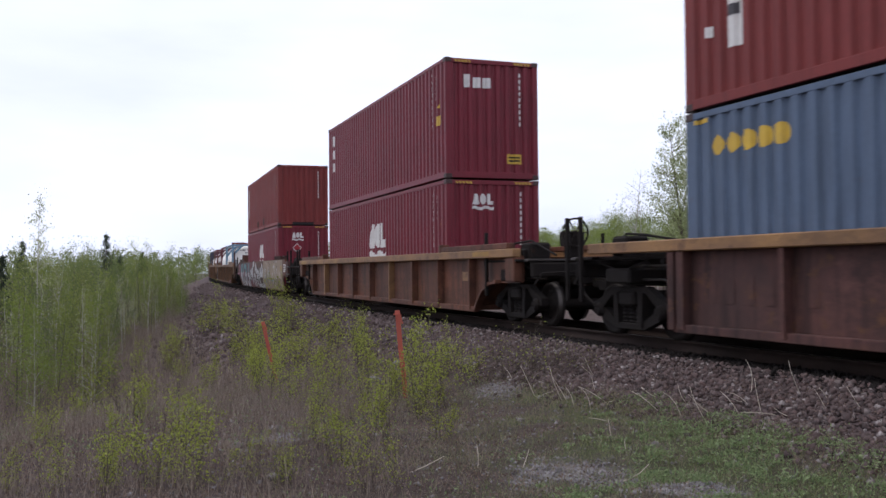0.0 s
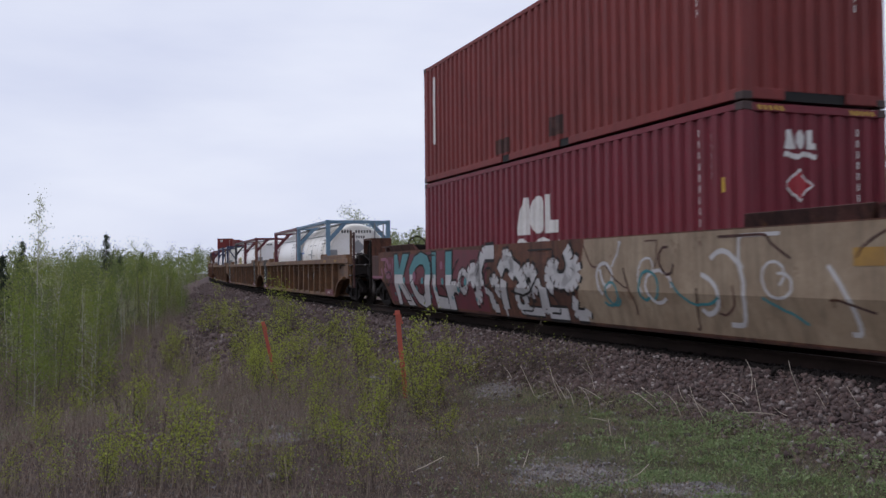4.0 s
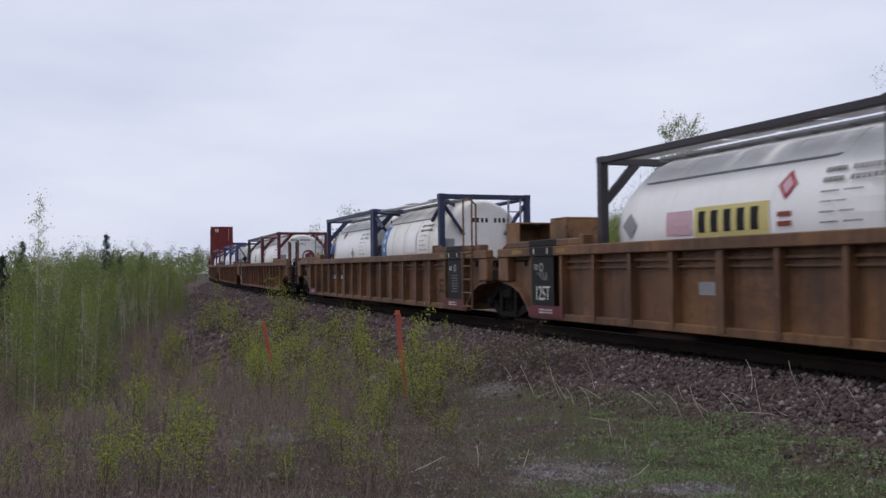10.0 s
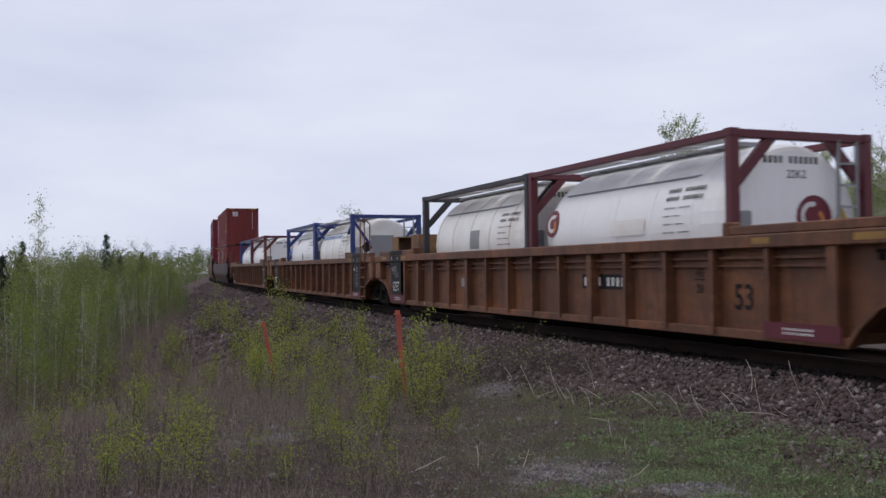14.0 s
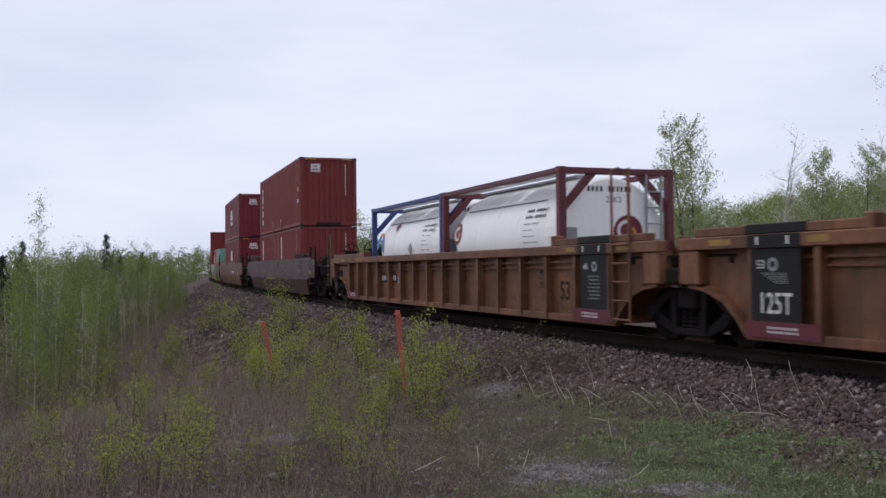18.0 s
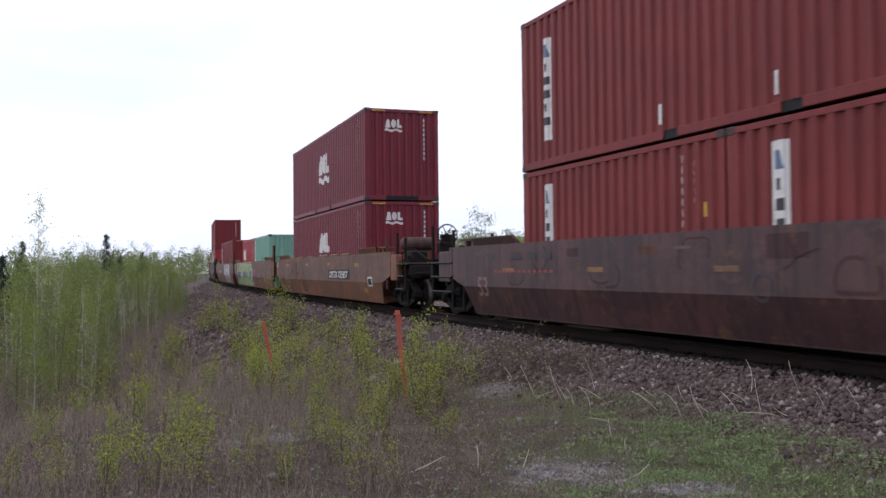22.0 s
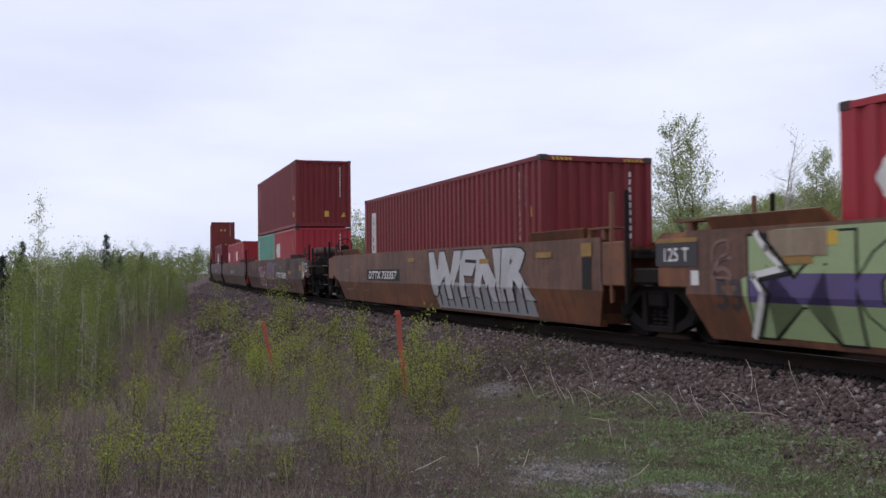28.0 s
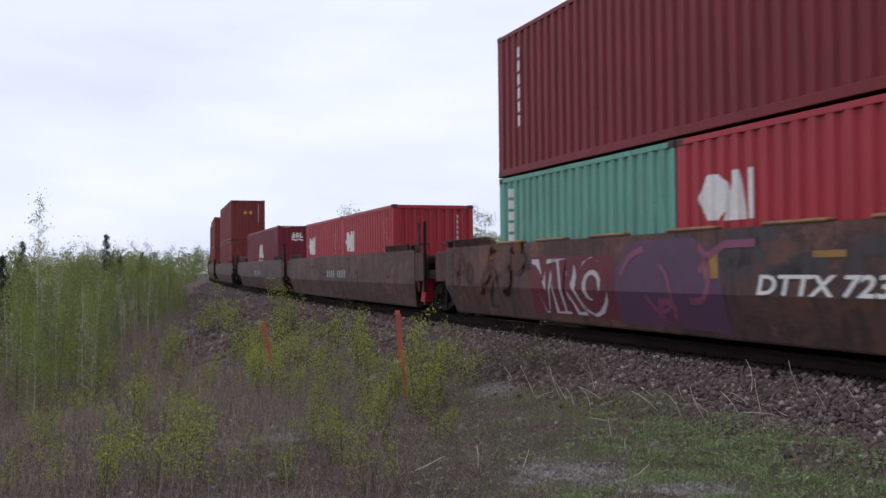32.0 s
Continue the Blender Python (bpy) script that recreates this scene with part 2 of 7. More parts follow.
    "birch": surface("pale_birch_bark", (0.58, 0.55, 0.50), (0.16, 0.14, 0.12), (0.06, 0.05, 0.045), 0.8, scale=3, amount=0.8, rust_lo=0.6),
    "bark": surface("grey_bark", (0.13, 0.105, 0.085), (0.07, 0.055, 0.045), None, 0.9, scale=4, amount=0.8, bump=0.3),
    "rock": surface("grey_field_rock", (0.20, 0.18, 0.175), (0.11, 0.095, 0.09), None, 0.9, scale=3, amount=0.7, bump=0.5),
    "leaf": leaf_mat("spring_birch_leaf", (0.18, 0.215, 0.033), (0.38, 0.41, 0.09)),
    "leaf_far": leaf_mat("young_aspen_leaf", (0.128, 0.164, 0.046), (0.265, 0.295, 0.105), 0.45, 1.0),
    "leaf_distant": leaf_mat("distant_spring_leaf", (0.13, 0.165, 0.068), (0.24, 0.27, 0.122), 0.45),
    "leaf_hill": leaf_mat("fresh_hillside_leaf", (0.155, 0.205, 0.055), (0.30, 0.345, 0.12), 0.5, 0.6),
    "leaf_pale": leaf_mat("pale_bud_leaf", (0.32, 0.35, 0.18), (0.50, 0.52, 0.30), 0.6),
    "leaf_birch": leaf_mat("half_open_birch_leaf", (0.24, 0.28, 0.13), (0.46, 0.50, 0.27), 0.6),
    "cane": leaf_mat("dead_mauve_cane", (0.12, 0.089, 0.072), (0.34, 0.275, 0.222), 0.15),
    "leaf_brown": leaf_mat("dead_brown_leaf", (0.11, 0.074, 0.060), (0.25, 0.18, 0.145), 0.2),
    "needle": leaf_mat("spruce_needle", (0.012, 0.024, 0.014), (0.03, 0.05, 0.026), 0.1),
    "weed": leaf_mat("low_green_weed", (0.145, 0.20, 0.092), (0.30, 0.375, 0.18), 0.35),
    "grass": leaf_mat("new_grass_blade", (0.14, 0.165, 0.058), (0.29, 0.30, 0.15), 0.35),
    "hay": leaf_mat("dead_grass_blade", (0.16, 0.13, 0.095), (0.34, 0.29, 0.215), 0.25),
}


# ---- mesh building ----
class Shape:
    """Vertices and faces of one mesh."""

    def __init__(self):
        self.v, self.f = [], []

    def add(self, verts, faces):
        n = len(self.v)
        self.v.extend(verts)
        self.f.extend([tuple(i + n for i in f) for f in faces])
        return self

    def box(self, x0, x1, y0, y1, z0, z1, c=0.0):
        """A box; c: width of the chamfer along all its edges."""
        if x1 < x0:
            x0, x1 = x1, x0
        if y1 < y0:
            y0, y1 = y1, y0
        if not c:
            v = [(x, y, z) for x in (x0, x1) for y in (y0, y1) for z in (z0, z1)]
            return self.add(v, [(0, 1, 3, 2), (4, 6, 7, 5), (0, 4, 5, 1), (2, 3, 7, 6), (0, 2, 6, 4), (1, 5, 7, 3)])
        ids, v, f = {}, [], []
        lo, hi = (x0, y0, z0), (x1, y1, z1)
        for sx in (0, 1):
            for sy in (0, 1):
                for sz in (0, 1):
                    sg = (sx, sy, sz)
                    for ax in range(3):
                        p = [(hi[k] if sg[k] else lo[k]) - (0 if k == ax else (c if sg[k] else -c)) for k in range(3)]
                        ids[sg, ax] = len(v)
                        v.append(tuple(p))
        for ax in range(3):
            a, b = [k for k in range(3) if k != ax]
            for s in (0, 1):
                ring = []
                for sa, sb in ((0, 0), (1, 0), (1, 1), (0, 1)):
                    sg = [0, 0, 0]
                    sg[ax], sg[a], sg[b] = s, sa, sb
                    ring.append(ids[tuple(sg), ax])
                f.append(tuple(ring))
            for sa in (0, 1):
                for sb in (0, 1):
                    q = []
                    for s in (0, 1):
                        sg = [0, 0, 0]
                        sg[ax], sg[a], sg[b] = s, sa, sb
                        q.append((ids[tuple(sg), a], ids[tuple(sg), b]))
                    f.append((q[0][0], q[1][0], q[1][1], q[0][1]))
        for sg in [(x, y, z) for x in (0, 1) for y in (0, 1) for z in (0, 1)]:
            f.append(tuple(ids[sg, k] for k in range(3)))
        return self.add(v, f)

    def prism(self, poly, axis, a, b):
        """A flat outline, pushed along an axis from a to b. poly: the two other coordinates, in the order x, y, z."""
        n = len(poly)

        def at(p, w):
            return (w, p[0], p[1]) if axis == "x" else (p[0], w, p[1]) if axis == "y" else (p[0], p[1], w)

        v = [at(p, a) for p in poly] + [at(p, b) for p in poly]
        f = [tuple(range(n)), tuple(range(2 * n - 1, n - 1, -1))] + [(i, (i + 1) % n, n + (i + 1) % n, n + i) for i in range(n)]
        return self.add(v, f)

    def tube(self, pts, radii, n=6, caps=True):
        rings = []
        for i, p in enumerate(pts):
            p = Vector(p)
            d = (Vector(pts[min(i + 1, len(pts) - 1)]) - Vector(pts[max(i - 1, 0)])).normalized()
            a = d.orthogonal().normalized() if i == 0 or abs(d.dot(rings[-1][1])) > 0.9 else (rings[-1][1] - d * d.dot(rings[-1][1])).normalized()
            b = d.cross(a)
            r = radii[i] if isinstance(radii, (list, tuple)) else radii
            rings.append(([tuple(p + (a * math.cos(2 * math.pi * k / n) + b * math.sin(2 * math.pi * k / n)) * r) for k in range(n)], a))
        v = [q for ring, _ in rings for q in ring]
        f = [(i * n + k, i * n + (k + 1) % n, (i + 1) * n + (k + 1) % n, (i + 1) * n + k) for i in range(len(pts) - 1) for k in range(n)]
        if caps:
            f += [tuple(range(n - 1, -1, -1)), tuple((len(pts) - 1) * n + k for k in range(n))]
        return self.add(v, f)

    def lathe(self, prof, n=24, axis="x", o=(0, 0, 0)):
        """Turns (along, radius) pairs round an axis."""
        v, f = [], []
        for a, r in prof:
            for k in range(n):
                c, s = r * math.cos(2 * math.pi * k / n), r * math.sin(2 * math.pi * k / n)
                p = (a, c, s) if axis == "x" else (c, a, s) if axis == "y" else (c, s, a)
                v.append((p[0] + o[0], p[1] + o[1], p[2] + o[2]))
        for i in range(len(prof) - 1):
            for k in range(n):
                f.append((i * n + k, i * n + (k + 1) % n, (i + 1) * n + (k + 1) % n, (i + 1) * n + k))
        f += [tuple(range(n)), tuple((len(prof) - 1) * n + k for k in range(n))]
        return self.add(v, f)


def mesh_of(name, shape, material, smooth=False):
    me = bpy.data.meshes.new(name)
    me.from_pydata(shape.v, [], shape.f)
    bm = bmesh.new()
    bm.from_mesh(me)
    bmesh.ops.recalc_face_normals(bm, faces=bm.faces)
    bm.to_mesh(me)
    bm.free()
    me.materials.append(material)
    if smooth:
        me.polygons.foreach_set("use_smooth", [True] * len(me.polygons))
    return me


def part(name, shape, material, parent=None, label="", smooth=False):
    me = shape if isinstance(shape, bpy.types.Mesh) else mesh_of(name, shape, material, smooth)
    ob = new(name, me)
    ob.parent = parent
    if label:
        ob["label"] = label
    return ob


def raw_mesh(name, verts, faces, material, smooth=False):
    """A large mesh from arrays, with no clean-up."""
    me = bpy.data.meshes.new(name)
    verts, faces = np.asarray(verts, np.float32), np.asarray(faces, np.int32)
    me.vertices.add(len(verts))
    me.vertices.foreach_set("co", verts.ravel())
    k = faces.shape[1]
    me.loops.add(faces.size)
    me.loops.foreach_set("vertex_index", faces.ravel())
    me.polygons.add(len(faces))
    me.polygons.foreach_set("loop_start", np.arange(0, faces.size, k, dtype=np.int32))
    me.polygons.foreach_set("loop_total", np.full(len(faces), k, np.int32))
    if smooth:
        me.polygons.foreach_set("use_smooth", np.ones(len(faces), bool))
    me.update(calc_edges=True)
    me.materials.append(material)
    return me


# ---- the line of the track: distance s along it, growing away from the camera ----
BEND = [-0.00158, -0.00146, -0.00134, -0.00122, -0.00113, -0.00104, -0.0011, -0.00123, -0.00138, -0.00154, -0.0017, -0.0018, -0.0018, -0.0018, -0.001, 0.0, 0.0]
S_LINE = np.arange(-260.0, 521.0, 1.0)
_k = np.interp(S_LINE, np.arange(-40, 281, 20), BEND)
_k[S_LINE < -60] = 0.0
_i0 = int(np.argmin(abs(S_LINE)))
_th = np.concatenate([[0], np.cumsum((_k[1:] + _k[:-1]) / 2)])
_th += 1.95077 - _th[_i0]
_mid = (_th[1:] + _th[:-1]) / 2
X_LINE = np.concatenate([[0], np.cumsum(np.cos(_mid))])
Y_LINE = np.concatenate([[0], np.cumsum(np.sin(_mid))])
X_LINE += 7.2203 - X_LINE[_i0]
Y_LINE += 6.7070 - Y_LINE[_i0]
_c = np.clip(S_LINE, 0, 160) / 100
Z_LINE = 0.0048 * np.clip(S_LINE, -60, 160) + 0.439 * _c ** 2 + 0.0188 * np.clip(S_LINE - 160, 0, 120)
CANT = 0.0117


def line(s):
    return (float(np.interp(s, S_LINE, X_LINE)), float(np.interp(s, S_LINE, Y_LINE)), float(np.interp(s, S_LINE, Z_LINE)))


def beside(s, d, z=0.0):
    """A point d metres off the track's middle, towards the camera's side, z over the rails."""
    x, y, h = line(s)
    th = float(np.interp(s, S_LINE, _th))
    return (x - math.sin(th) * d, y + math.cos(th) * d, h + z)


def line_coords(x, y):
    """s and d of points on the ground (arrays)."""
    x, y = np.asarray(x, float), np.asarray(y, float)
    best, bi = np.full(x.shape, 1e18), np.zeros(x.shape, int)
    for i in range(0, len(S_LINE), 4):
        q = (x - X_LINE[i]) ** 2 + (y - Y_LINE[i]) ** 2
        w = q < best
        best[w], bi[w] = q[w], i
    tx, ty = np.cos(_th[bi]), np.sin(_th[bi])
    dx, dy = x - X_LINE[bi], y - Y_LINE[bi]
    return S_LINE[bi] + dx * tx + dy * ty, -dx * ty + dy * tx


# ---- the ground ----
def smooth_step(a, b, x):
    t = np.clip((x - a) / (b - a), 0, 1)
    return t * t * (3 - 2 * t)


def wave(x, y, f, seed):
    return np.sin(x * f + seed * 1.7 + 1.3 * np.sin(y * f * 0.7 + seed)) * np.sin(y * f * 1.1 - seed * 2.1 + 1.1 * np.sin(x * f * 0.6 - seed))


def ground_z(x, y):
    x, y = np.asarray(x, float), np.asarray(y, float)
    s, d = line_coords(x, y)
    zl = np.interp(s, S_LINE, Z_LINE)
    w = smooth_step(4, 30, s)
    near = np.interp(d, [0, 1.6, 2.3, 4.0, 6.0, 9.0, 11.0, 16, 24, 40], [-0.3, -0.3, -0.52, -0.70, -0.76, -0.64, -0.85, -2.6, -4.2, -4.6])
    far = np.interp(d, [0, 2.1, 9.6, 16, 60], [-0.3, -0.3, -4.2, -5.0, -5.6])
    left = near * (1 - w) + far * w
    right = np.interp(-d, [0, 1.7, 2.6, 6, 14, 40, 80], [-0.3, -0.3, -0.7, -0.8, -0.5, 0.0, 0.8]) + 5.0 * smooth_step(14, 60, x - 0.12 * y) * smooth_step(10, 40, -d)
    z = np.where(d > 0, left, right)
    bumpy = smooth_step(3.0, 4.5, abs(d))
    dist = np.hypot(x, y)
    z = z + bumpy * (0.05 * wave(x, y, 1.1, 1) + 0.03 * wave(x, y, 2.9, 2) + 0.015 * wave(x, y, 7.0, 3) * (dist < 30))
    z = z + bumpy * 0.35 * wave(x, y, 0.11, 5) * smooth_step(25, 60, dist)
    return zl * (1 - smooth_step(40, 120, abs(d))) + z + smooth_step(160, 700, dist) * 9


GRIT_SPOTS = [(1.15, 8.2, 0.55, 0.7), (0.80, 13.3, 0.32, 0.6), (-1.75, 9.7, 0.35, 0.4), (2.0, 7.4, 0.35, 0.3)]


def grit_at(x, y):
    """Share of bare gravel on the flat."""
    g = sum(np.exp(-((x - a) / p) ** 2 - ((y - b) / q) ** 2) for a, b, p, q in GRIT_SPOTS)
    return np.clip(1.7 * g * (0.75 + 0.35 * wave(x, y, 3.3, 2) + 0.3 * wave(x, y, 8.1, 4)) - 0.2, 0, 1)


def green_at(x, y):
    """Share of low green growth on the flat."""
    g = smooth_step(-0.9, 1.5, x - 0.10 * (y - 8)) * smooth_step(15.5, 12.5, y)
    return np.clip(g * (0.72 + 0.6 * wave(x, y, 1.7, 3) + 0.5 * wave(x, y, 4.3, 6)), 0, 1) * (1 - grit_at(x, y))


def ground_mat():
    m, nt, b = node_mat("rough_ground")
    soil, litter, moss, grit = (0.055, 0.039, 0.037), (0.135, 0.096, 0.087), (0.100, 0.112, 0.060), (0.25, 0.23, 0.235)
    c = mix_rgb(nt, noise_out(nt, 5.0, 8, 0.7, None, 0.35, 0.65), soil, litter)
    c = mix_rgb(nt, noise_out(nt, 34.0, 5, 0.7, None, 0.42, 0.75), c, (0.16, 0.125, 0.112))
    for name, col, fine in (("green", moss, 9.0), ("grit", grit, 40.0)):
        at = nt.nodes.new("ShaderNodeAttribute")
        at.attribute_name = name
        gm = nt.nodes.new("ShaderNodeMath")
        gm.operation = "MULTIPLY"
        nt.links.new(at.outputs["Fac"], gm.inputs[0])
        nt.links.new(noise_out(nt, fine, 5, 0.7, None, 0.30, 0.55), gm.inputs[1])
        c = mix_rgb(nt, gm.outputs[0], c, col)
    nt.links.new(c, b.inputs["Base Color"])
    b.inputs["Roughness"].default_value, b.inputs["Specular IOR Level"].default_value = 0.95, 0.15
    bp = nt.nodes.new("ShaderNodeBump")
    bp.inputs["Strength"].default_value, bp.inputs["Distance"].default_value = 0.9, 0.05
    nt.links.new(noise_out(nt, 16.0, 8, 0.75, None, 0.2, 0.8), bp.inputs["Height"])
    nt.links.new(bp.outputs[0], b.inputs["Normal"])
    return m


def axis_steps(lo, hi, fine_lo, fine_hi, fine, grow):
    a = list(np.arange(fine_lo, fine_hi, fine))
    st, x = fine, a[-1]
    while x < hi:
        st *= grow
        x += st
        a.append(x)
    st, x = fine, a[0]
    while x > lo:
        st *= grow
        x -= st
        a.insert(0, x)
    return np.array(a)


gx, gy = axis_steps(-3500, 3500, -16, 18, 0.2, 1.06), axis_steps(-3500, 4500, 2.0, 34, 0.2, 1.05)
GX, GY = np.meshgrid(gx, gy, indexing="ij")
GZ = ground_z(GX, GY)
idx = np.arange(GX.size).reshape(GX.shape)
quads = np.stack([idx[:-1, :-1], idx[1:, :-1], idx[1:, 1:], idx[:-1, 1:]], -1).reshape(-1, 4)
ground = new("ground", raw_mesh("ground", np.stack([GX, GY, GZ], -1).reshape(-1, 3), quads, ground_mat(), True))
for name, share in (("grit", grit_at(GX, GY)), ("green", green_at(GX, GY))):
    ground.data.attributes.new(name, "FLOAT", "POINT").data.foreach_set("value", share.ravel().astype(np.float32))
tagged(ground, "brown rough ground with dead litter, moss and grit", "ground", kind="structure")


# ---- track ----
def ribbon(name, section, s0, s1, step, material, smooth=False):
    """A strip along the track with the cross-section (d, z)."""
    ss = np.arange(s0, s1 + 0.01, step)
    v = [beside(s, d, z) for s in ss for d, z in section]
    n = len(section)
    f = [(i * n + k, i * n + k + 1, (i + 1) * n + k + 1, (i + 1) * n + k) for i in range(len(ss) - 1) for k in range(n - 1)]
    return raw_mesh(name, v, f, material, smooth)


def bed_mesh():
    ss = np.arange(-200, 421, 1.0)
    rows = [(2.75, -0.75), (2.3, -0.49), (1.75, -0.27), (1.5, -0.20), (-1.5, -0.20), (-1.75, -0.27), (-2.4, -0.55), (-2.9, -0.85)]
    v = []
    for s in ss:
        for d, z in rows:
            x, y, zz = beside(s, d, z)
            if abs(d) > 2.5:
                zz = float(ground_z(np.array([x]), np.array([y]))[0]) - 0.08
            elif abs(d) > 2.0:
                zz = max(zz - 0.12, float(ground_z(np.array([x]), np.array([y]))[0]) + 0.02)
            v.append((x, y, zz))
    n = len(rows)
    f = [(i * n + k, i * n + k + 1, (i + 1) * n + k + 1, (i + 1) * n + k) for i in range(len(ss) - 1) for k in range(n - 1)]
    return raw_mesh("track_bed", v, f, M["ballast"])


bed = new("track_bed", bed_mesh())
# dark strip as wide as the train's shade, painted in with the oil
oil = new("oil_shade_ballast", ribbon("oil_shade_ballast", [(1.36, -0.196), (1.3, -0.19), (-1.3, -0.19), (-1.36, -0.196)], -200, 420, 1.0, M["oil_shade"]))
tagged(oil, "ballast between and beside the rails, near-black for oil and painted train shade", "ballast", kind="structure")
tagged(bed, "shoulder of purple-grey crushed stone ballast", "ballast", kind="structure")
track = tagged(new("railway_track"), "single curved railway track on timber sleepers", "track", kind="structure")
for side in (-1, 1):
    g = side * 0.755
    prof = [(-0.07, -0.17), (0.07, -0.17), (0.065, -0.15), (0.012, -0.13), (0.012, -0.045), (0.036, -0.035), (0.036, -0.006), (0.03, 0.0), (-0.03, 0.0), (-0.036, -0.006), (-0.036, -0.035), (-0.012, -0.045), (-0.012, -0.13), (-0.065, -0.15), (-0.07, -0.17)]
    part("rail", ribbon("rail", [(g + a, b) for a, b in prof], -200, 420, 2.0, M["rail"]), None, track)
    part("rail_head", ribbon("rail_head", [(g + 0.028, 0.003), (g - 0.028, 0.003)], -200, 420, 2.0, M["railhead"]), None, track, "bright worn running surface of the rail")

# ---- wagons and their loads: local x forwards, -y the side that faces the camera, z over the rails ----
SPEED, SLOWING = 8.5186, -0.00187


def pose_at(c, t, reach):
    """Pose of a wagon whose middle is c metres along at 16 s, riding on two bogies."""
    u = t - 16.0
    s = c - (SPEED * u + 0.5 * SLOWING * u * u)
    a, b = Vector(line(s - reach)), Vector(line(s + reach))
    fwd = (a - b).normalized()
    left = Vector((0, 0, 1)).cross(fwd).normalized()
    up = fwd.cross(left)
    m = Matrix((fwd, left, up)).transposed().to_4x4()
    return Matrix.Translation((a + b) / 2) @ m @ Matrix.Rotation(CANT, 4, "X")


MOVERS = []      # things that ride: (object, c, reach, pose in the wagon)
WHEELSETS = []   # (object, place in the bogie, c of its axle)


def clip_poly(poly, k, lo, hi):
    """The piece of a flat outline between lo and hi of its coordinate k."""
    for bound, sign in ((lo, 1), (hi, -1)):
        out = []
        for i, p in enumerate(poly):
            q = poly[(i + 1) % len(poly)]
            a, b = sign * (p[k] - bound), sign * (q[k] - bound)
            if a >= 0:
                out.append(p)
            if (a > 0 > b) or (a < 0 < b):
                t = a / (a - b)
                out.append((p[0] + (q[0] - p[0]) * t, p[1] + (q[1] - p[1]) * t))
        poly = out
        if len(poly) < 3:
            return []
    return poly


def drape(polys, k, breaks, place):
    """Lays flat outlines on a bent surface: cut at the breaks of coordinate k, each corner set by place()."""
    sh = Shape()
    for poly in polys:
        vals = [p[k] for p in poly]
        br = [b for b in breaks if min(vals) < b < max(vals)]
        cuts = [min(vals) - 1] + br + [max(vals) + 1]
        for lo, hi in zip(cuts, cuts[1:]):
            piece = clip_poly(poly, k, lo, hi)
            if len(piece) >= 3:
                sh.add([place(*p) for p in piece], [tuple(range(len(piece)))])
    return sh


def mark(name, shape, material, parent, label):
    """Painted signs on a thing, too small to take apart."""
    return tagged(part(name, shape, material, parent, label), kind="stuff") if len(shape.f) > 1 else part(name, shape, material, parent, label)


def rect(x0, x1, z0, z1):
    return [(x0, z0), (x1, z0), (x1, z1), (x0, z1)]


def disc(cx, cz, r, n=20, a0=0, a1=360, inner=0):
    pts = [(cx + r * math.cos(radians(a0 + (a1 - a0) * i / n)), cz + r * math.sin(radians(a0 + (a1 - a0) * i / n))) for i in range(n + 1)]
    if inner:
        pts += [(cx + inner * math.cos(radians(a1 + (a0 - a1) * i / n)), cz + inner * math.sin(radians(a1 + (a0 - a1) * i / n))) for i in range(n + 1)]
    elif a1 - a0 >= 360:
        pts = pts[:-1]
    return pts


def fan(pts):
    """Quads of a ring sector made by disc() with an inner radius."""
    n = len(pts) // 2
    return [[pts[i], pts[i + 1], pts[2 * n - 2 - i], pts[2 * n - 1 - i]] for i in range(n - 1)]


def text_polys(body, size, x, z, fat=0.0, squeeze=1.0, shear=0.0):
    """Triangles of a word in the built-in font, centred on x and standing on z."""
    cu = bpy.data.curves.new("text", "FONT")
    cu.body, cu.size, cu.align_x, cu.offset, cu.resolution_u, cu.shear = body, size, "CENTER", fat, 3, shear
    ob = bpy.data.objects.new("text", cu)
    me = bpy.data.meshes.new_from_object(ob)
    bm = bmesh.new()
    bm.from_mesh(me)
    bmesh.ops.triangulate(bm, faces=bm.faces)
    out = [[(x + vv.co.x * squeeze, z + vv.co.y) for vv in f.verts] for f in bm.faces]
    bm.free()
    bpy.data.objects.remove(ob)
    bpy.data.curves.remove(cu)
    bpy.data.meshes.remove(me)
    return out


def bars(x, z, n, w=0.05, h=0.1, gap=0.15, down=True):
    """A column or a row of small plain bars, in place of letters."""
    return [rect(x, x + w, z - i * gap - h, z - i * gap) if down else rect(x + i * gap, x + i * gap + w, z - h, z) for i in range(n)]


def block_logo(x, z, w, h):
    """A trapezium, an octagon and a stepped block over a wave: a shipping line's mark as plain shapes."""
    a = w / 3
    out = [[(x, z), (x + a * 0.98, z), (x + a * 0.80, z + h), (x + a * 0.40, z + h)]]
    out.append([(x + a * (1.50 + 0.50 * math.cos(radians(22.5 + 45 * k))), z + h * (0.5 + 0.53 * math.sin(radians(22.5 + 45 * k)))) for k in range(8)])
    out += [rect(x + a * 2.08, x + a * 2.42, z, z + h), rect(x + a * 2.42, x + a * 2.95, z, z + h * 0.32)]
    for i in range(12):
        u, u2 = i / 12, (i + 1) / 12
        f = [0.1 * h * math.sin(q * 4 * math.pi) for q in (u, u2)]
        out.append([(x + w * u, z - 0.45 * h + f[0]), (x + w * u2, z - 0.45 * h + f[1]), (x + w * u2, z - 0.18 * h + f[1]), (x + w * u, z - 0.18 * h + f[0])])
    return out


BOX_W = 2.438


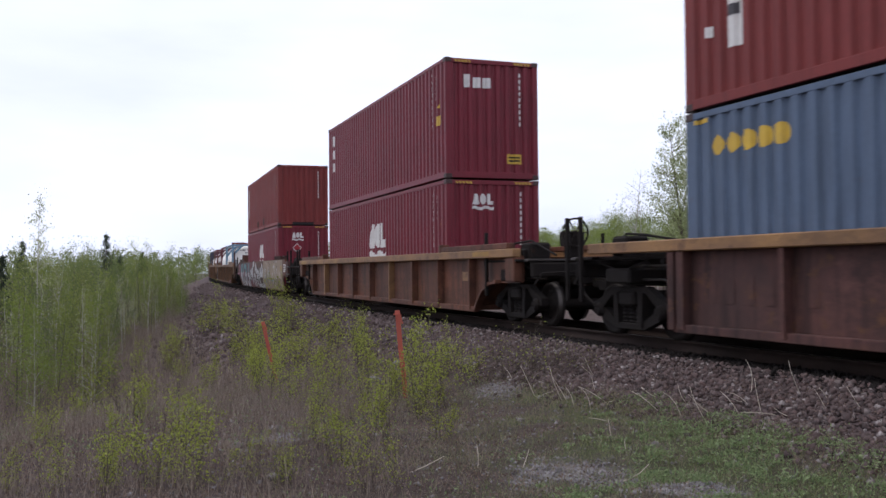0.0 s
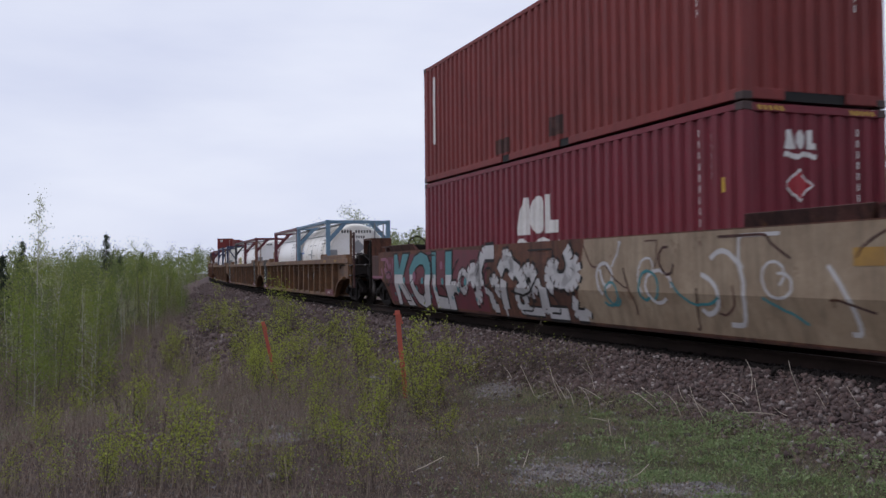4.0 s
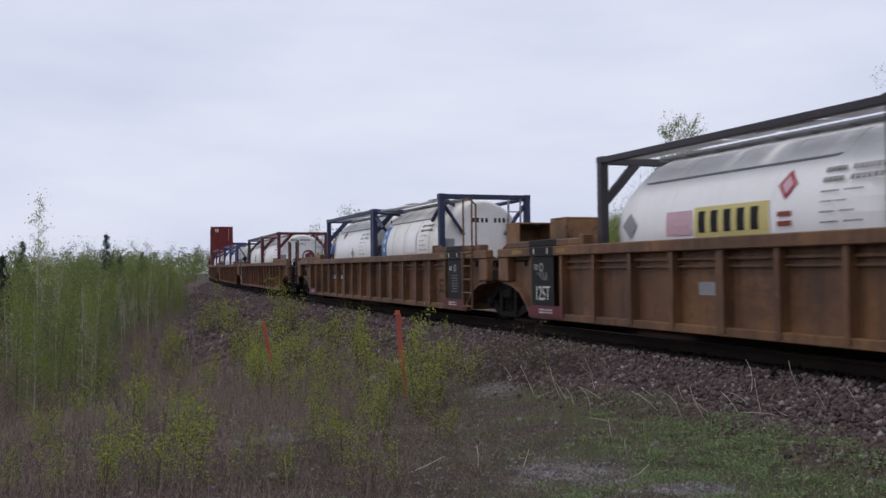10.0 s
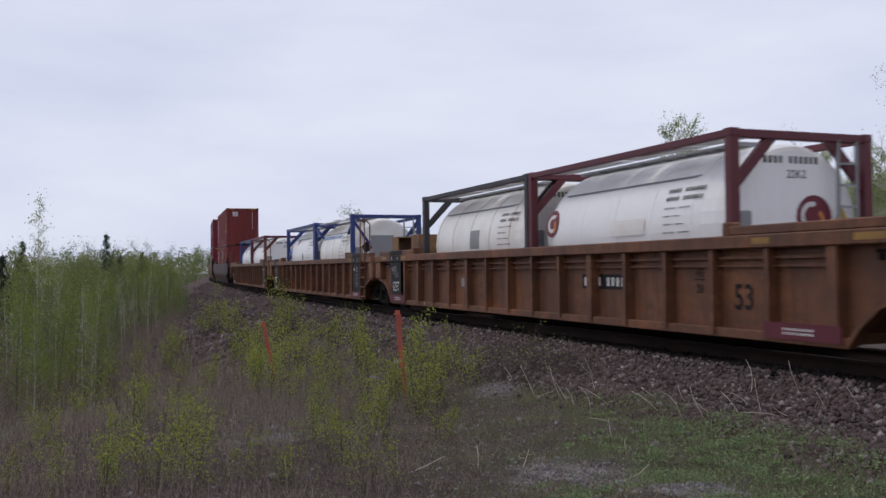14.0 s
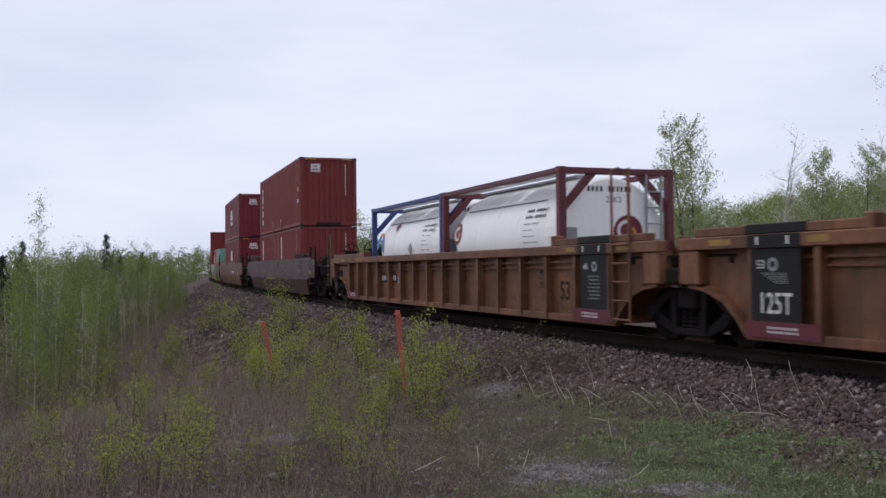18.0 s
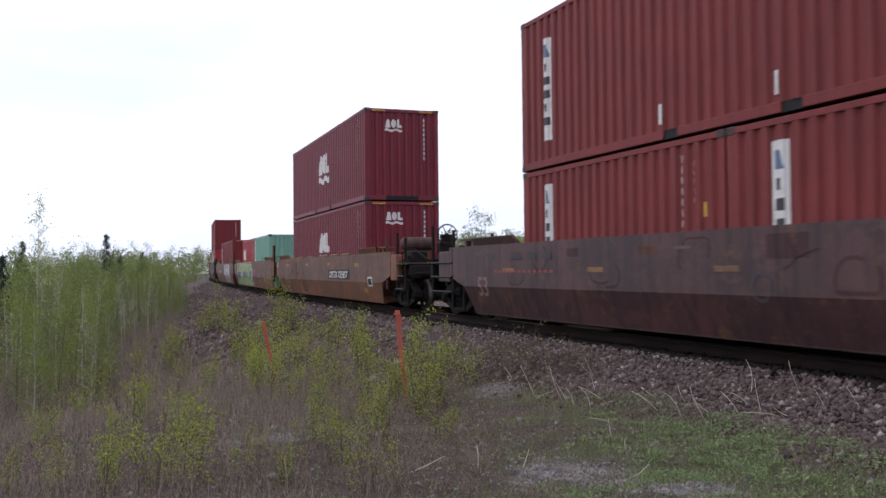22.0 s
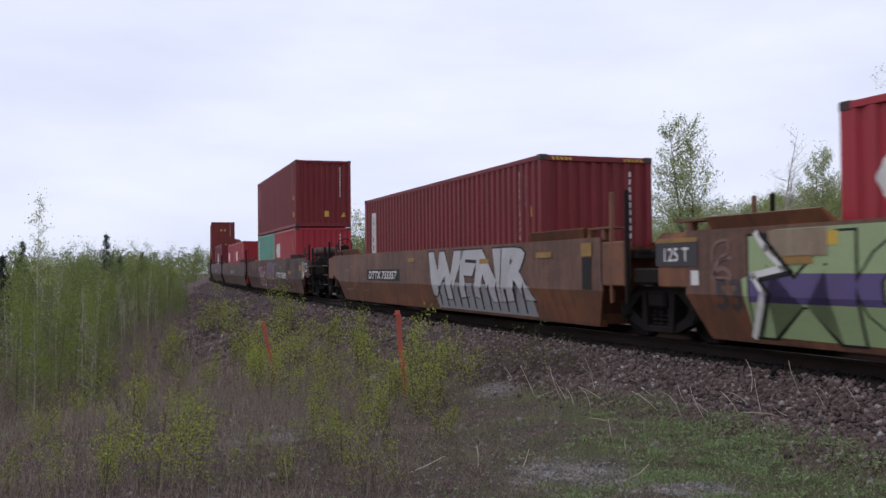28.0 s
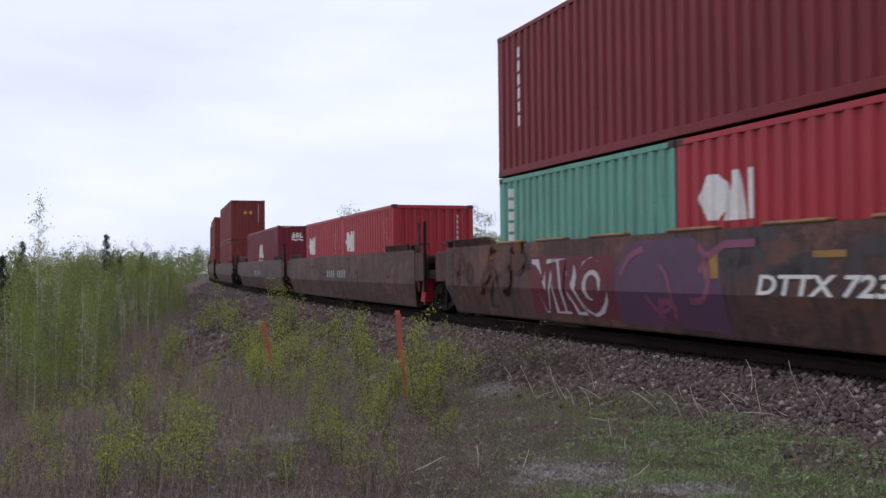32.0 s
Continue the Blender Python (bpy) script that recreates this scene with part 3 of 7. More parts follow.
def container(length, height, paint, label, x, z, c, marks=(), tunnel=False, pockets=False, end_marks=()):
    """A corrugated steel container, its middle x metres ahead of its wagon's, its underside at z."""
    root = tagged(new("shipping_container"), label, "container", "containers on the train")
    hl, hw, mat = length / 2, BOX_W / 2, M[paint]
    pitch, deep = 0.278, 0.046
    x0, x1, zb, zt = -hl + 0.12, hl - 0.12, 0.15, height - 0.09
    n = max(1, round((x1 - x0) / pitch))
    pitch = (x1 - x0) / n
    prof = []
    for i in range(n):
        a = x0 + i * pitch
        prof += [(a, 0.0), (a + pitch * 0.40, 0.0), (a + pitch * 0.53, deep), (a + pitch * 0.87, deep)]
    prof.append((x1, 0.0))
    px, pd = [p[0] for p in prof], [p[1] for p in prof]
    for sd in (-1, 1):
        v = [(a, sd * (hw - 0.008 - d), zz) for a, d in prof for zz in (zb, zt)]
        sh = Shape().add(v, [(2 * i, 2 * i + 2, 2 * i + 3, 2 * i + 1) for i in range(len(prof) - 1)])
        part("side_wall", sh, mat, root)
        part("top_rail", Shape().box(-hl + 0.1, hl - 0.1, sd * (hw - 0.07), sd * (hw - 0.004), height - 0.10, height - 0.012, 0.008), mat, root)
        gaps = [(-1.42, -1.06), (1.06, 1.42)] if pockets else []
        ends = [-hl + 0.1] + [g for p in gaps for g in p] + [hl - 0.1]
        for a, b in zip(ends[::2], ends[1::2]):
            part("bottom_rail", Shape().box(a, b, sd * (hw - 0.06), sd * (hw - 0.004), 0.02, 0.16, 0.008), mat, root)
        if pockets:
            for a, b in gaps:
                part("fork_pocket", Shape().box(a, b, sd * (hw - 0.12), sd * (hw - 0.03), 0.02, 0.155), M["black"], root, "dark forklift pocket")
    y0, y1, m = -hw + 0.13, hw - 0.13, 9
    ep = (y1 - y0) / m
    eprof = []
    for i in range(m):
        a = y0 + i * ep
        eprof += [(a, 0.0), (a + ep * 0.38, 0.0), (a + ep * 0.52, 0.045), (a + ep * 0.86, 0.045)]
    eprof.append((y1, 0.0))
    ey, ed = [p[0] for p in eprof], [p[1] for p in eprof]
    for sd in (-1, 1):
        v = [(sd * (hl - 0.03 - d), a, zz) for a, d in eprof for zz in (zb, zt)]
        part("end_wall", Shape().add(v, [(2 * i, 2 * i + 2, 2 * i + 3, 2 * i + 1) for i in range(len(eprof) - 1)]), mat, root)
        part("end_rail", Shape().box(sd * (hl - 0.10), sd * (hl - 0.015), -hw + 0.12, hw - 0.12, height - 0.12, height - 0.012, 0.008), mat, root)
        if tunnel and sd > 0:
            for a, b in ((-hw + 0.12, -0.52), (0.52, hw - 0.12)):
                part("end_rail", Shape().box(hl - 0.1, hl - 0.015, a, b, 0.02, 0.17, 0.008), mat, root)
            part("gooseneck_tunnel", Shape().box(hl - 0.9, hl - 0.05, -0.52, 0.52, 0.02, 0.15), M["black"], root, "dark recess under the end")
        else:
            part("end_rail", Shape().box(sd * (hl - 0.1), sd * (hl - 0.015), -hw + 0.12, hw - 0.12, 0.02, 0.17, 0.008), mat, root)
        for sy in (-1, 1):
            part("corner_post", Shape().box(sd * (hl - 0.14), sd * (hl - 0.008), sy * (hw - 0.14), sy * (hw - 0.006), 0.1, height - 0.1, 0.012), mat, root)
            for a in (0.0, height - 0.118):
                part("corner_casting", Shape().box(sd * (hl - 0.178), sd * hl, sy * (hw - 0.162), sy * hw, a, a + 0.118, 0.012), M["casting"], root)
    part("roof", Shape().box(-hl + 0.08, hl - 0.08, -hw + 0.05, hw - 0.05, height - 0.05, height - 0.02), mat, root)
    part("floor", Shape().box(-hl + 0.12, hl - 0.12, -hw + 0.065, hw - 0.065, 0.03, 0.13), M["casting"], root)
    for k, (polys, colour, what) in enumerate(marks):
        mark("marking", drape(polys, 0, px, lambda a, b: (a, -hw + 0.008 + float(np.interp(a, px, pd)) - 0.004 - 0.002 * k, b)), M[colour], root, what)
    for k, (polys, colour, what) in enumerate(end_marks):
        mark("end_marking", drape(polys, 0, ey, lambda a, b: (hl - 0.011 if b > height - 0.125 else hl - 0.026 - float(np.interp(a, ey, ed)) + 0.002 * k, a, b)), M[colour], root, what)
    MOVERS.append((root, c[0], c[1], Matrix.Translation((x, 0, z))))
    return root


WH = "white plain-shaped marking"


def code_marks(hl, h):
    return [(bars(hl - 0.98, h - 0.25, 9, 0.045, 0.10, 0.155) + bars(hl - 0.72, h - 0.35, 5, 0.05, 0.08, 0.13), "white", "column of small white code bars"),
            ([rect(hl - 0.52, hl - 0.40, h - 1.15, h - 0.95)], "yellow", "small yellow warning plate")]


def code_end(h, plates=()):
    out = [(bars(0.72, h - 0.28, 9, 0.05, 0.10, 0.15), "white", "column of small white code bars"),
           ([[(-0.95 + i * 0.09, h - 0.1), (-0.9 + i * 0.09, h - 0.1), (-0.94 + i * 0.09, h - 0.04), (-0.99 + i * 0.09, h - 0.04)] for i in range(5)] + [[(0.6 + i * 0.09, h - 0.1), (0.65 + i * 0.09, h - 0.1), (0.61 + i * 0.09, h - 0.04), (0.56 + i * 0.09, h - 0.04)] for i in range(5)], "yellow", "short yellow hazard stripes")]
    return out + list(plates)


def frame_tank(paint, shell, label, x, c, style="box", marks=(), end_marks=()):
    """A 20-foot tank container: a shell in a steel frame."""
    root = tagged(new("tank_container"), label, "tank container", "tank containers on the train")
    hl, hw, h, mat = 3.029, BOX_W / 2, 2.591, M[paint]
    R, zc = 1.165, 1.34
    prof = [(-2.72, 0.18), (-2.70, 0.57), (-2.58, 0.90), (-2.36, 1.085), (-2.2, 1.145)]
    prof += [(-2.05, R), (2.05, R)] + [(-a, r) for a, r in reversed(prof)]
    part("tank_shell", Shape().lathe(prof, 40, "x", (0, 0, zc)), M[shell], root, smooth=True)
    for a in (-2.05, -1.05, 0.0, 1.05, 2.05):
        part("cladding_band", Shape().lathe([(a - 0.022, R + 0.001), (a - 0.018, R + 0.006), (a + 0.018, R + 0.006), (a + 0.022, R + 0.001)], 40, "x", (0, 0, zc)), M["tankband" if shell == "tankdirty" else shell], root, "band round the cladding", smooth=True)
    for sd in (-1, 1):
        part("end_collar", Shape().lathe([(sd * 2.2, 1.12), (sd * 2.45, 1.06), (sd * 2.85, 0.90), (sd * 2.85, 0.82), (sd * 2.3, 0.9)], 28, "x", (0, 0, zc)), M[shell], root, "white skirt round the dished end", smooth=True)
        for sy in (-1, 1):
            part("corner_post", Shape().box(sd * (hl - 0.15), sd * (hl - 0.005), sy * (hw - 0.15), sy * (hw - 0.005), 0.1, h - 0.1, 0.012), mat, root)
            for a in (0.0, h - 0.118):
                part("corner_casting", Shape().box(sd * (hl - 0.178), sd * hl, sy * (hw - 0.162), sy * hw, a, a + 0.118, 0.012), mat, root)
            e = hl - 0.09
            if style == "box":
                part("end_brace", Shape().prism([(sy * (hw - 0.14), h - 0.62), (sy * (hw - 0.14), h - 0.82), (sy * (hw - 0.82), h - 0.10), (sy * (hw - 0.62), h - 0.10)], "x", sd * (e - 0.04), sd * (e + 0.04)), mat, root)
                part("end_brace", Shape().prism([(sy * (hw - 0.14), 0.72), (sy * (hw - 0.14), 0.90), (sy * (hw - 0.80), 0.12), (sy * (hw - 0.62), 0.12)], "x", sd * (e - 0.04), sd * (e + 0.04)), mat, root)
            else:
                part("end_brace", Shape().tube([(sd * e, sy * (hw - 0.1), h - 0.25), (sd * (e - 0.75), sy * (hw - 0.12), h - 0.62)], 0.05, 8), mat, root)
                part("end_brace", Shape().tube([(sd * e, sy * (hw - 0.1), h - 0.1), (sd * (e - 0.7), sy * 0.55, h - 0.22)], 0.05, 8), mat, root)
                part("end_brace", Shape().tube([(sd * e, sy * (hw - 0.1), h - 0.2), (sd * e, sy * 0.55, zc + 0.25)], 0.045, 8), mat, root)
        part("end_beam", Shape().box(sd * (hl - 0.14), sd * (hl - 0.02), -hw + 0.14, hw - 0.14, h - 0.13, h - 0.01, 0.01), mat, root)
        part("end_beam", Shape().box(sd * (hl - 0.14), sd * (hl - 0.02), -hw + 0.14, hw - 0.14, 0.02, 0.16, 0.01), mat, root)
    for sy in (-1, 1):
        if style == "box":
            part("top_side_rail", Shape().box(-hl + 0.15, hl - 0.15, sy * (hw - 0.11), sy * (hw - 0.01), h - 0.12, h - 0.015, 0.01), mat, root)
        part("bottom_side_rail", Shape().box(-hl + 0.15, hl - 0.15, sy * (hw - 0.11), sy * (hw - 0.01), 0.03, 0.15, 0.01), mat, root)
    deck = Shape()
    for i in range(7):
        deck.box(-2.3, 2.3, -0.46 + i * 0.05, -0.43 + i * 0.05, h - 0.10, h - 0.07)
    for i in range(8):
        deck.box(-2.3 + i * 0.65, -2.26 + i * 0.65, -0.47, -0.09, h - 0.13, h - 0.10)
    part("walkway", deck, M["grey"], root, "aluminium grating walkway")
    part("spill_box", Shape().box(0.3, 1.5, -0.05, 0.55, zc + R - 0.12, h - 0.04, 0.03), M["grey"], root)
    part("manhole_lid", Shape().lathe([(zc + R - 0.05, 0.28), (h - 0.06, 0.28), (h - 0.03, 0.22)], 20, "z", (-0.4, 0.1, 0)), M["grey"], root)
    for k, (a, b) in enumerate(((-2.45, -1.35), (-1.30, -0.2), (-0.12, 0.55), (0.75, 1.75), (1.8, 2.55))):
        tilt = (0.0, 0.015, -0.02, 0.03, 0.0)[k]
        part("walkway_panel", Shape().prism([(-1.10, h - 0.10 - tilt), (-0.60, h - 0.075), (-0.60, h - 0.055), (-1.10, h - 0.08 - tilt)], "x", a, b), M["alu"], root, "pale ribbed aluminium walkway plate")
    part("shell_rail", Shape().tube([(-2.0, -0.90, zc + 0.72), (-1.9, -0.94, zc + 0.71), (1.9, -0.94, zc + 0.71), (2.0, -0.90, zc + 0.72)], 0.016, 6), M["grey"], root, "thin drip rail along the shell")
    lad = Shape()
    for yy in (0.62, 0.95):
        lad.box(hl - 0.06, hl - 0.02, yy - 0.02, yy + 0.02, 0.2, h - 0.1)
    for i in range(7):
        lad.box(hl - 0.055, hl - 0.025, 0.62, 0.95, 0.35 + i * 0.3, 0.38 + i * 0.3)
    part("end_ladder", lad, M["grey"], root)
    for k, (polys, colour, what) in enumerate(marks):
        sh = drape(polys, 1, [zc + 0.1 * i for i in range(-9, 11)], lambda a, b: (a, -math.sqrt(max(0.01, (R + 0.006 + 0.002 * k) ** 2 - (b - zc) ** 2)), b))
        mark("marking", sh, M[colour], root, what)
    part("end_cap", Shape().lathe([(2.25, 1.145), (2.58, 1.14), (2.74, 1.10), (2.82, 1.06), (2.85, 1.0), (2.86, 0.93), (2.86, 0.01)], 40, "x", (0, 0, zc)), M[shell], root, "white rounded end panel of the cladding")
    part("cabinet", Shape().box(2.62, 2.90, -1.04, -0.78, 0.9, 1.5, 0.02), M["grey"], root, "small grey document cabinet")
    for k, (polys, colour, what) in enumerate(end_marks):
        mark("end_marking", drape(polys, 0, [], lambda a, b: (2.863 + 0.003 * k, a, b)), M[colour], root, what)
    MOVERS.append((root, c[0], c[1], Matrix.Translation((x, 0, 0.36))))
    return root


# ---- bogies ----
def bogie_meshes():
    side = Shape()
    # an open truss: top bar, shoulders, sloping lower bars, columns either side of the springs
    side.box(-0.50, 0.50, -0.075, 0.075, 0.70, 0.81, 0.015).box(-0.38, 0.38, -0.10, 0.10, 0.13, 0.235, 0.015)
    for sg in (-1, 1):
        side.prism([(sg * 0.46, 0.81), (sg * 0.46, 0.70), (sg * 0.78, 0.46), (sg * 1.06, 0.40), (sg * 1.06, 0.54), (sg * 0.80, 0.64)], "y", -0.075, 0.075)
        side.prism([(sg * 0.95, 0.34), (sg * 0.76, 0.46), (sg * 0.34, 0.235), (sg * 0.37, 0.13)], "y", -0.075, 0.075)
        side.prism([(sg * 0.27, 0.22), (sg * 0.38, 0.20), (sg * 0.42, 0.72), (sg * 0.29, 0.72)], "y", -0.11, 0.11)
        side.lathe([(-0.15, 0.0), (-0.15, 0.085), (-0.10, 0.12), (0.10, 0.12)], 14, "y", (sg * 0.865, 0, 0.42))
        for k in range(3):
            a = radians(90 + 120 * k)
            side.box(sg * 0.865 + 0.05 * math.cos(a) - 0.014, sg * 0.865 + 0.05 * math.cos(a) + 0.014, -0.165, -0.14, 0.42 + 0.05 * math.sin(a) - 0.014, 0.42 + 0.05 * math.sin(a) + 0.014)
    spring = Shape()
    spring.lathe([(0.235 + 0.02 * i, 0.078 if i % 3 == 1 else 0.058) for i in range(14)], 10, "z")
    bol = Shape().box(-0.22, 0.22, -1.15, 1.15, 0.50, 0.74, 0.04).lathe([(0.74, 0.32), (0.80, 0.32)], 18, "z")
    beam = Shape()
    for x in (-0.42, 0.42):
        beam.box(x - 0.05, x + 0.05, -0.9, 0.9, 0.28, 0.40, 0.01)
        beam.tube([(x, -0.5, 0.36), (x * 0.3, -0.2, 0.5), (x * 0.3, 0.0, 0.62)], 0.03, 6)
    wheel = Shape()
    for sy in (-1, 1):
        o = (0, sy * 0.755, 0)
        wheel.lathe([(-sy * 0.07, 0.10), (-sy * 0.07, 0.44), (-sy * 0.035, 0.435), (-sy * 0.02, 0.42), (sy * 0.06, 0.415), (sy * 0.06, 0.35), (sy * 0.01, 0.33), (sy * 0.0, 0.16), (sy * 0.09, 0.13), (sy * 0.09, 0.06)], 28, "y", o)
        for k in range(4):
            a = radians(90 * k)
            wheel.box(0.24 * math.cos(a) - 0.03, 0.24 * math.cos(a) + 0.03, sy * 0.765, sy * 0.78, 0.24 * math.sin(a) - 0.03, 0.24 * math.sin(a) + 0.03)
    wheel.lathe([(-1.0, 0.07), (-0.6, 0.09), (0.6, 0.09), (1.0, 0.07)], 12, "y")
    return {k: mesh_of(k, s, M["iron"], k == "wheelset") for k, s in (("side_frame", side), ("spring", spring), ("bogie", bol), ("brake_beam", beam), ("wheelset", wheel))}


BOGIE = bogie_meshes()
BOGIE["wheelset"].materials.append(M["railhead"])
for q in BOGIE["wheelset"].polygons:
    if 0.412 < math.hypot(q.center.x, q.center.z) < 0.424 and 0.7 < abs(q.center.y) < 0.85:
        q.material_index = 1


def bogie(root, x, c):
    b = part("bogie", BOGIE["bogie"], None, root, "dark iron two-axle bogie")
    b.location = (x, 0, 0)
    part("brake_beam", BOGIE["brake_beam"], None, b)
    for sy in (-1, 1):
        f = part("side_frame", BOGIE["side_frame"], None, b)
        f.location = (0, sy * 1.0, 0)
        for xx in (-0.175, 0.0, 0.175):
            q = part("spring", BOGIE["spring"], None, b)
            q.location = (xx, sy * 1.0, 0)
    for a in (-0.865, 0.865):
        w = part("wheelset", BOGIE["wheelset"], None, b)
        w.location = (a, 0, 0.42)
        WHEELSETS.append((w, (a, 0, 0.42), c - x - a))


# ---- well wagons ----
def ladder(root, x0, x1, z0, z1, material, rungs=5, y=-1.43, top=None):
    """Two rails and rungs on the side of a wagon."""
    sh = Shape()
    for x in (x0, x1):
        sh.tube([(x, y, z0), (x, y, top or z1)], 0.022, 6)
    for i in range(rungs):
        zz = z0 + 0.06 + (z1 - z0 - 0.1) * i / max(1, rungs - 1)
        sh.tube([(x0, y - 0.01, zz), (x1, y - 0.01, zz)], 0.018, 6)
    if top:
        sh.tube([(x0, y, top), (x0, y + 0.12, top + 0.05), (x0, y + 0.3, top - 0.1), (x0, y + 0.3, z1)], 0.022, 6)
    part("ladder", sh, material, root)


def brake_gear(root, x, sgn, dark, tank):
    """Hand-brake stand with its wheel, and an air reservoir, on an end platform."""
    zw = 2.05 if tank else 1.82
    part("brake_stand", Shape().box(x - 0.09, x + 0.09, -0.12, 0.2, 1.3, zw, 0.02).box(x - 0.13, x + 0.13, -0.2, 0.25, 1.55, 1.85, 0.03), M["iron"], root)
    xx = x + sgn * 0.2
    ring = [(xx, 0.28 * math.cos(a), zw + 0.28 * math.sin(a)) for a in np.linspace(0, 2 * math.pi, 25)]
    wheel = part("brake_wheel", Shape().tube(ring, 0.02, 6, False), M["iron"], root, "spoked iron hand-brake wheel")
    for k in range(6):
        a = k * math.pi / 3
        part("spoke", Shape().tube([(xx, 0.03 * math.cos(a), zw + 0.03 * math.sin(a)), (xx, 0.28 * math.cos(a), zw + 0.28 * math.sin(a))], 0.013, 5), M["iron"], wheel)
    part("hub", Shape().tube([(x, 0, zw), (xx + sgn * 0.02, 0, zw)], 0.035, 8), M["iron"], wheel)
    if tank:
        part("air_reservoir", Shape().lathe([(-0.5, 0.05), (-0.46, 0.14), (-0.38, 0.2), (0.38, 0.2), (0.46, 0.14), (0.5, 0.05)], 18, "y", (x - sgn * 0.75, -0.55, 1.82)), M[tank], root, "horizontal air reservoir", smooth=True)
        for yy in (-0.95, -0.3):
            part("reservoir_saddle", Shape().box(x - sgn * 0.75 - 0.1, x - sgn * 0.75 + 0.1, yy, yy + 0.1, 1.3, 1.7), M[dark], root)


def end_platform(root, kind, sgn, hb, to, paint, dark, posts, brake, cabinet, ztop):
    """What hangs over a bogie at one end of a wagon."""
    m, d = M[paint], M[dark]
    e = to + 1.25 if kind == "coupler" else to - 0.12
    part("centre_sill", Shape().box(sgn * (hb - 0.1), sgn * e, -0.32, 0.32, 0.80, 1.16, 0.03), M["iron"], root)
    part("bulkhead", Shape().prism([(sgn * (hb - 0.3), 0.3), (sgn * (hb - 0.22), 0.3), (sgn * (hb + 0.35), ztop - 0.15), (sgn * (hb + 0.27), ztop - 0.15)], "y", -1.22, 1.22), d, root)
    for i in range(6):
        yy = -1.28 + i * 0.49
        part("deck_slat", Shape().box(sgn * (hb + 0.3), sgn * (e - 0.1), yy, yy + 0.2, ztop - 0.26, ztop - 0.22), M["iron"], root)
    for a in (hb + 0.35, e - 0.2):
        part("deck_bearer", Shape().box(sgn * a, sgn * (a + 0.07), -1.3, 1.3, ztop - 0.34, ztop - 0.262), M["iron"], root)
    part("end_crossbeam", Shape().box(sgn * (to - 0.35), sgn * (to + 0.35), -1.30, 1.30, 0.86, 1.10, 0.03), M["iron"], root)
    if kind == "coupler":
        part("end_sill", Shape().box(sgn * (e - 0.16), sgn * e, -1.32, 1.32, 0.95, 1.22, 0.02), M["iron"], root)
        k = Shape().box(sgn * e, sgn * (e + 0.5), -0.09, 0.09, 0.74, 0.96, 0.02)
        k.prism([(sgn * (e + 0.4), -0.17), (sgn * (e + 0.68), -0.2), (sgn * (e + 0.74), -0.05), (sgn * (e + 0.58), 0.02), (sgn * (e + 0.72), 0.12), (sgn * (e + 0.5), 0.18), (sgn * (e + 0.4), 0.12)], "z", 0.70, 1.0)
        part("coupler", k, M["iron"], root)
        part("air_hose", Shape().tube([(sgn * e, -0.35, 0.8), (sgn * (e + 0.2), -0.35, 0.6), (sgn * (e + 0.5), -0.3, 0.42), (sgn * (e + 0.68), -0.22, 0.5)], 0.03, 7), M["iron"], root, "black rubber air hose")
        part("hose_coupling", Shape().box(sgn * (e + 0.62), sgn * (e + 0.78), -0.27, -0.16, 0.44, 0.58, 0.02), M["steel"], root, "bright metal hose coupling")
        part("cut_lever", Shape().tube([(sgn * (e + 0.05), -1.32, 0.82), (sgn * (e + 0.10), -1.2, 1.02), (sgn * (e + 0.10), -0.2, 1.06), (sgn * (e + 0.45), -0.1, 1.02)], 0.018, 6), M["iron"], root)
        part("brake_cylinder", Shape().lathe([(sgn * (to - 0.75), 0.05), (sgn * (to - 0.72), 0.17), (sgn * (to - 0.2), 0.17), (sgn * (to - 0.16), 0.06)], 14, "x", (0, -0.72, 1.32)), M["iron"], root)
        part("brake_valve", Shape().box(sgn * (to + 0.1), sgn * (to + 0.55), -1.05, -0.6, 1.24, 1.62, 0.04).box(sgn * (to + 0.2), sgn * (to + 0.42), -1.12, -1.0, 1.3, 1.5, 0.03), M["iron"], root)
        part("conduit", Shape().tube([(sgn * (hb + 0.4), -0.95, 1.5), (sgn * (to - 0.3), -0.98, 1.62), (sgn * (to + 0.3), -0.9, 1.66), (sgn * (e - 0.1), -0.8, 1.36)], 0.022, 6).tube([(sgn * (to - 0.5), -1.1, 1.2), (sgn * (to + 0.1), -1.12, 1.05), (sgn * (to + 0.8), -1.1, 1.18)], 0.018, 6), M["iron"], root)
        for a in (0.1, 0.62):
            part("crossover_step", Shape().box(sgn * (e - a - 0.08), sgn * (e - a + 0.08), -1.42, 1.42, 1.24, 1.29, 0.01), M["railhead"] if a < 0.3 else M["iron"], root, "worn edge of the crossover step")
    else:
        part("articulation_joint", Shape().box(sgn * (to - 0.5), sgn * (to + 0.1), -0.25, 0.25, 0.70, 1.05, 0.05), M["iron"], root)
    for px_, zt_, paint_ in posts:
        part("handrail_post", Shape().box(sgn * px_ - 0.032, sgn * px_ + 0.032, -1.42, -1.35, 0.55, zt_, 0.012), M[paint_], root)
        part("handrail_post", Shape().box(sgn * px_ - 0.032, sgn * px_ + 0.032, 1.33, 1.40, 0.7, zt_, 0.012), M[paint_], root)
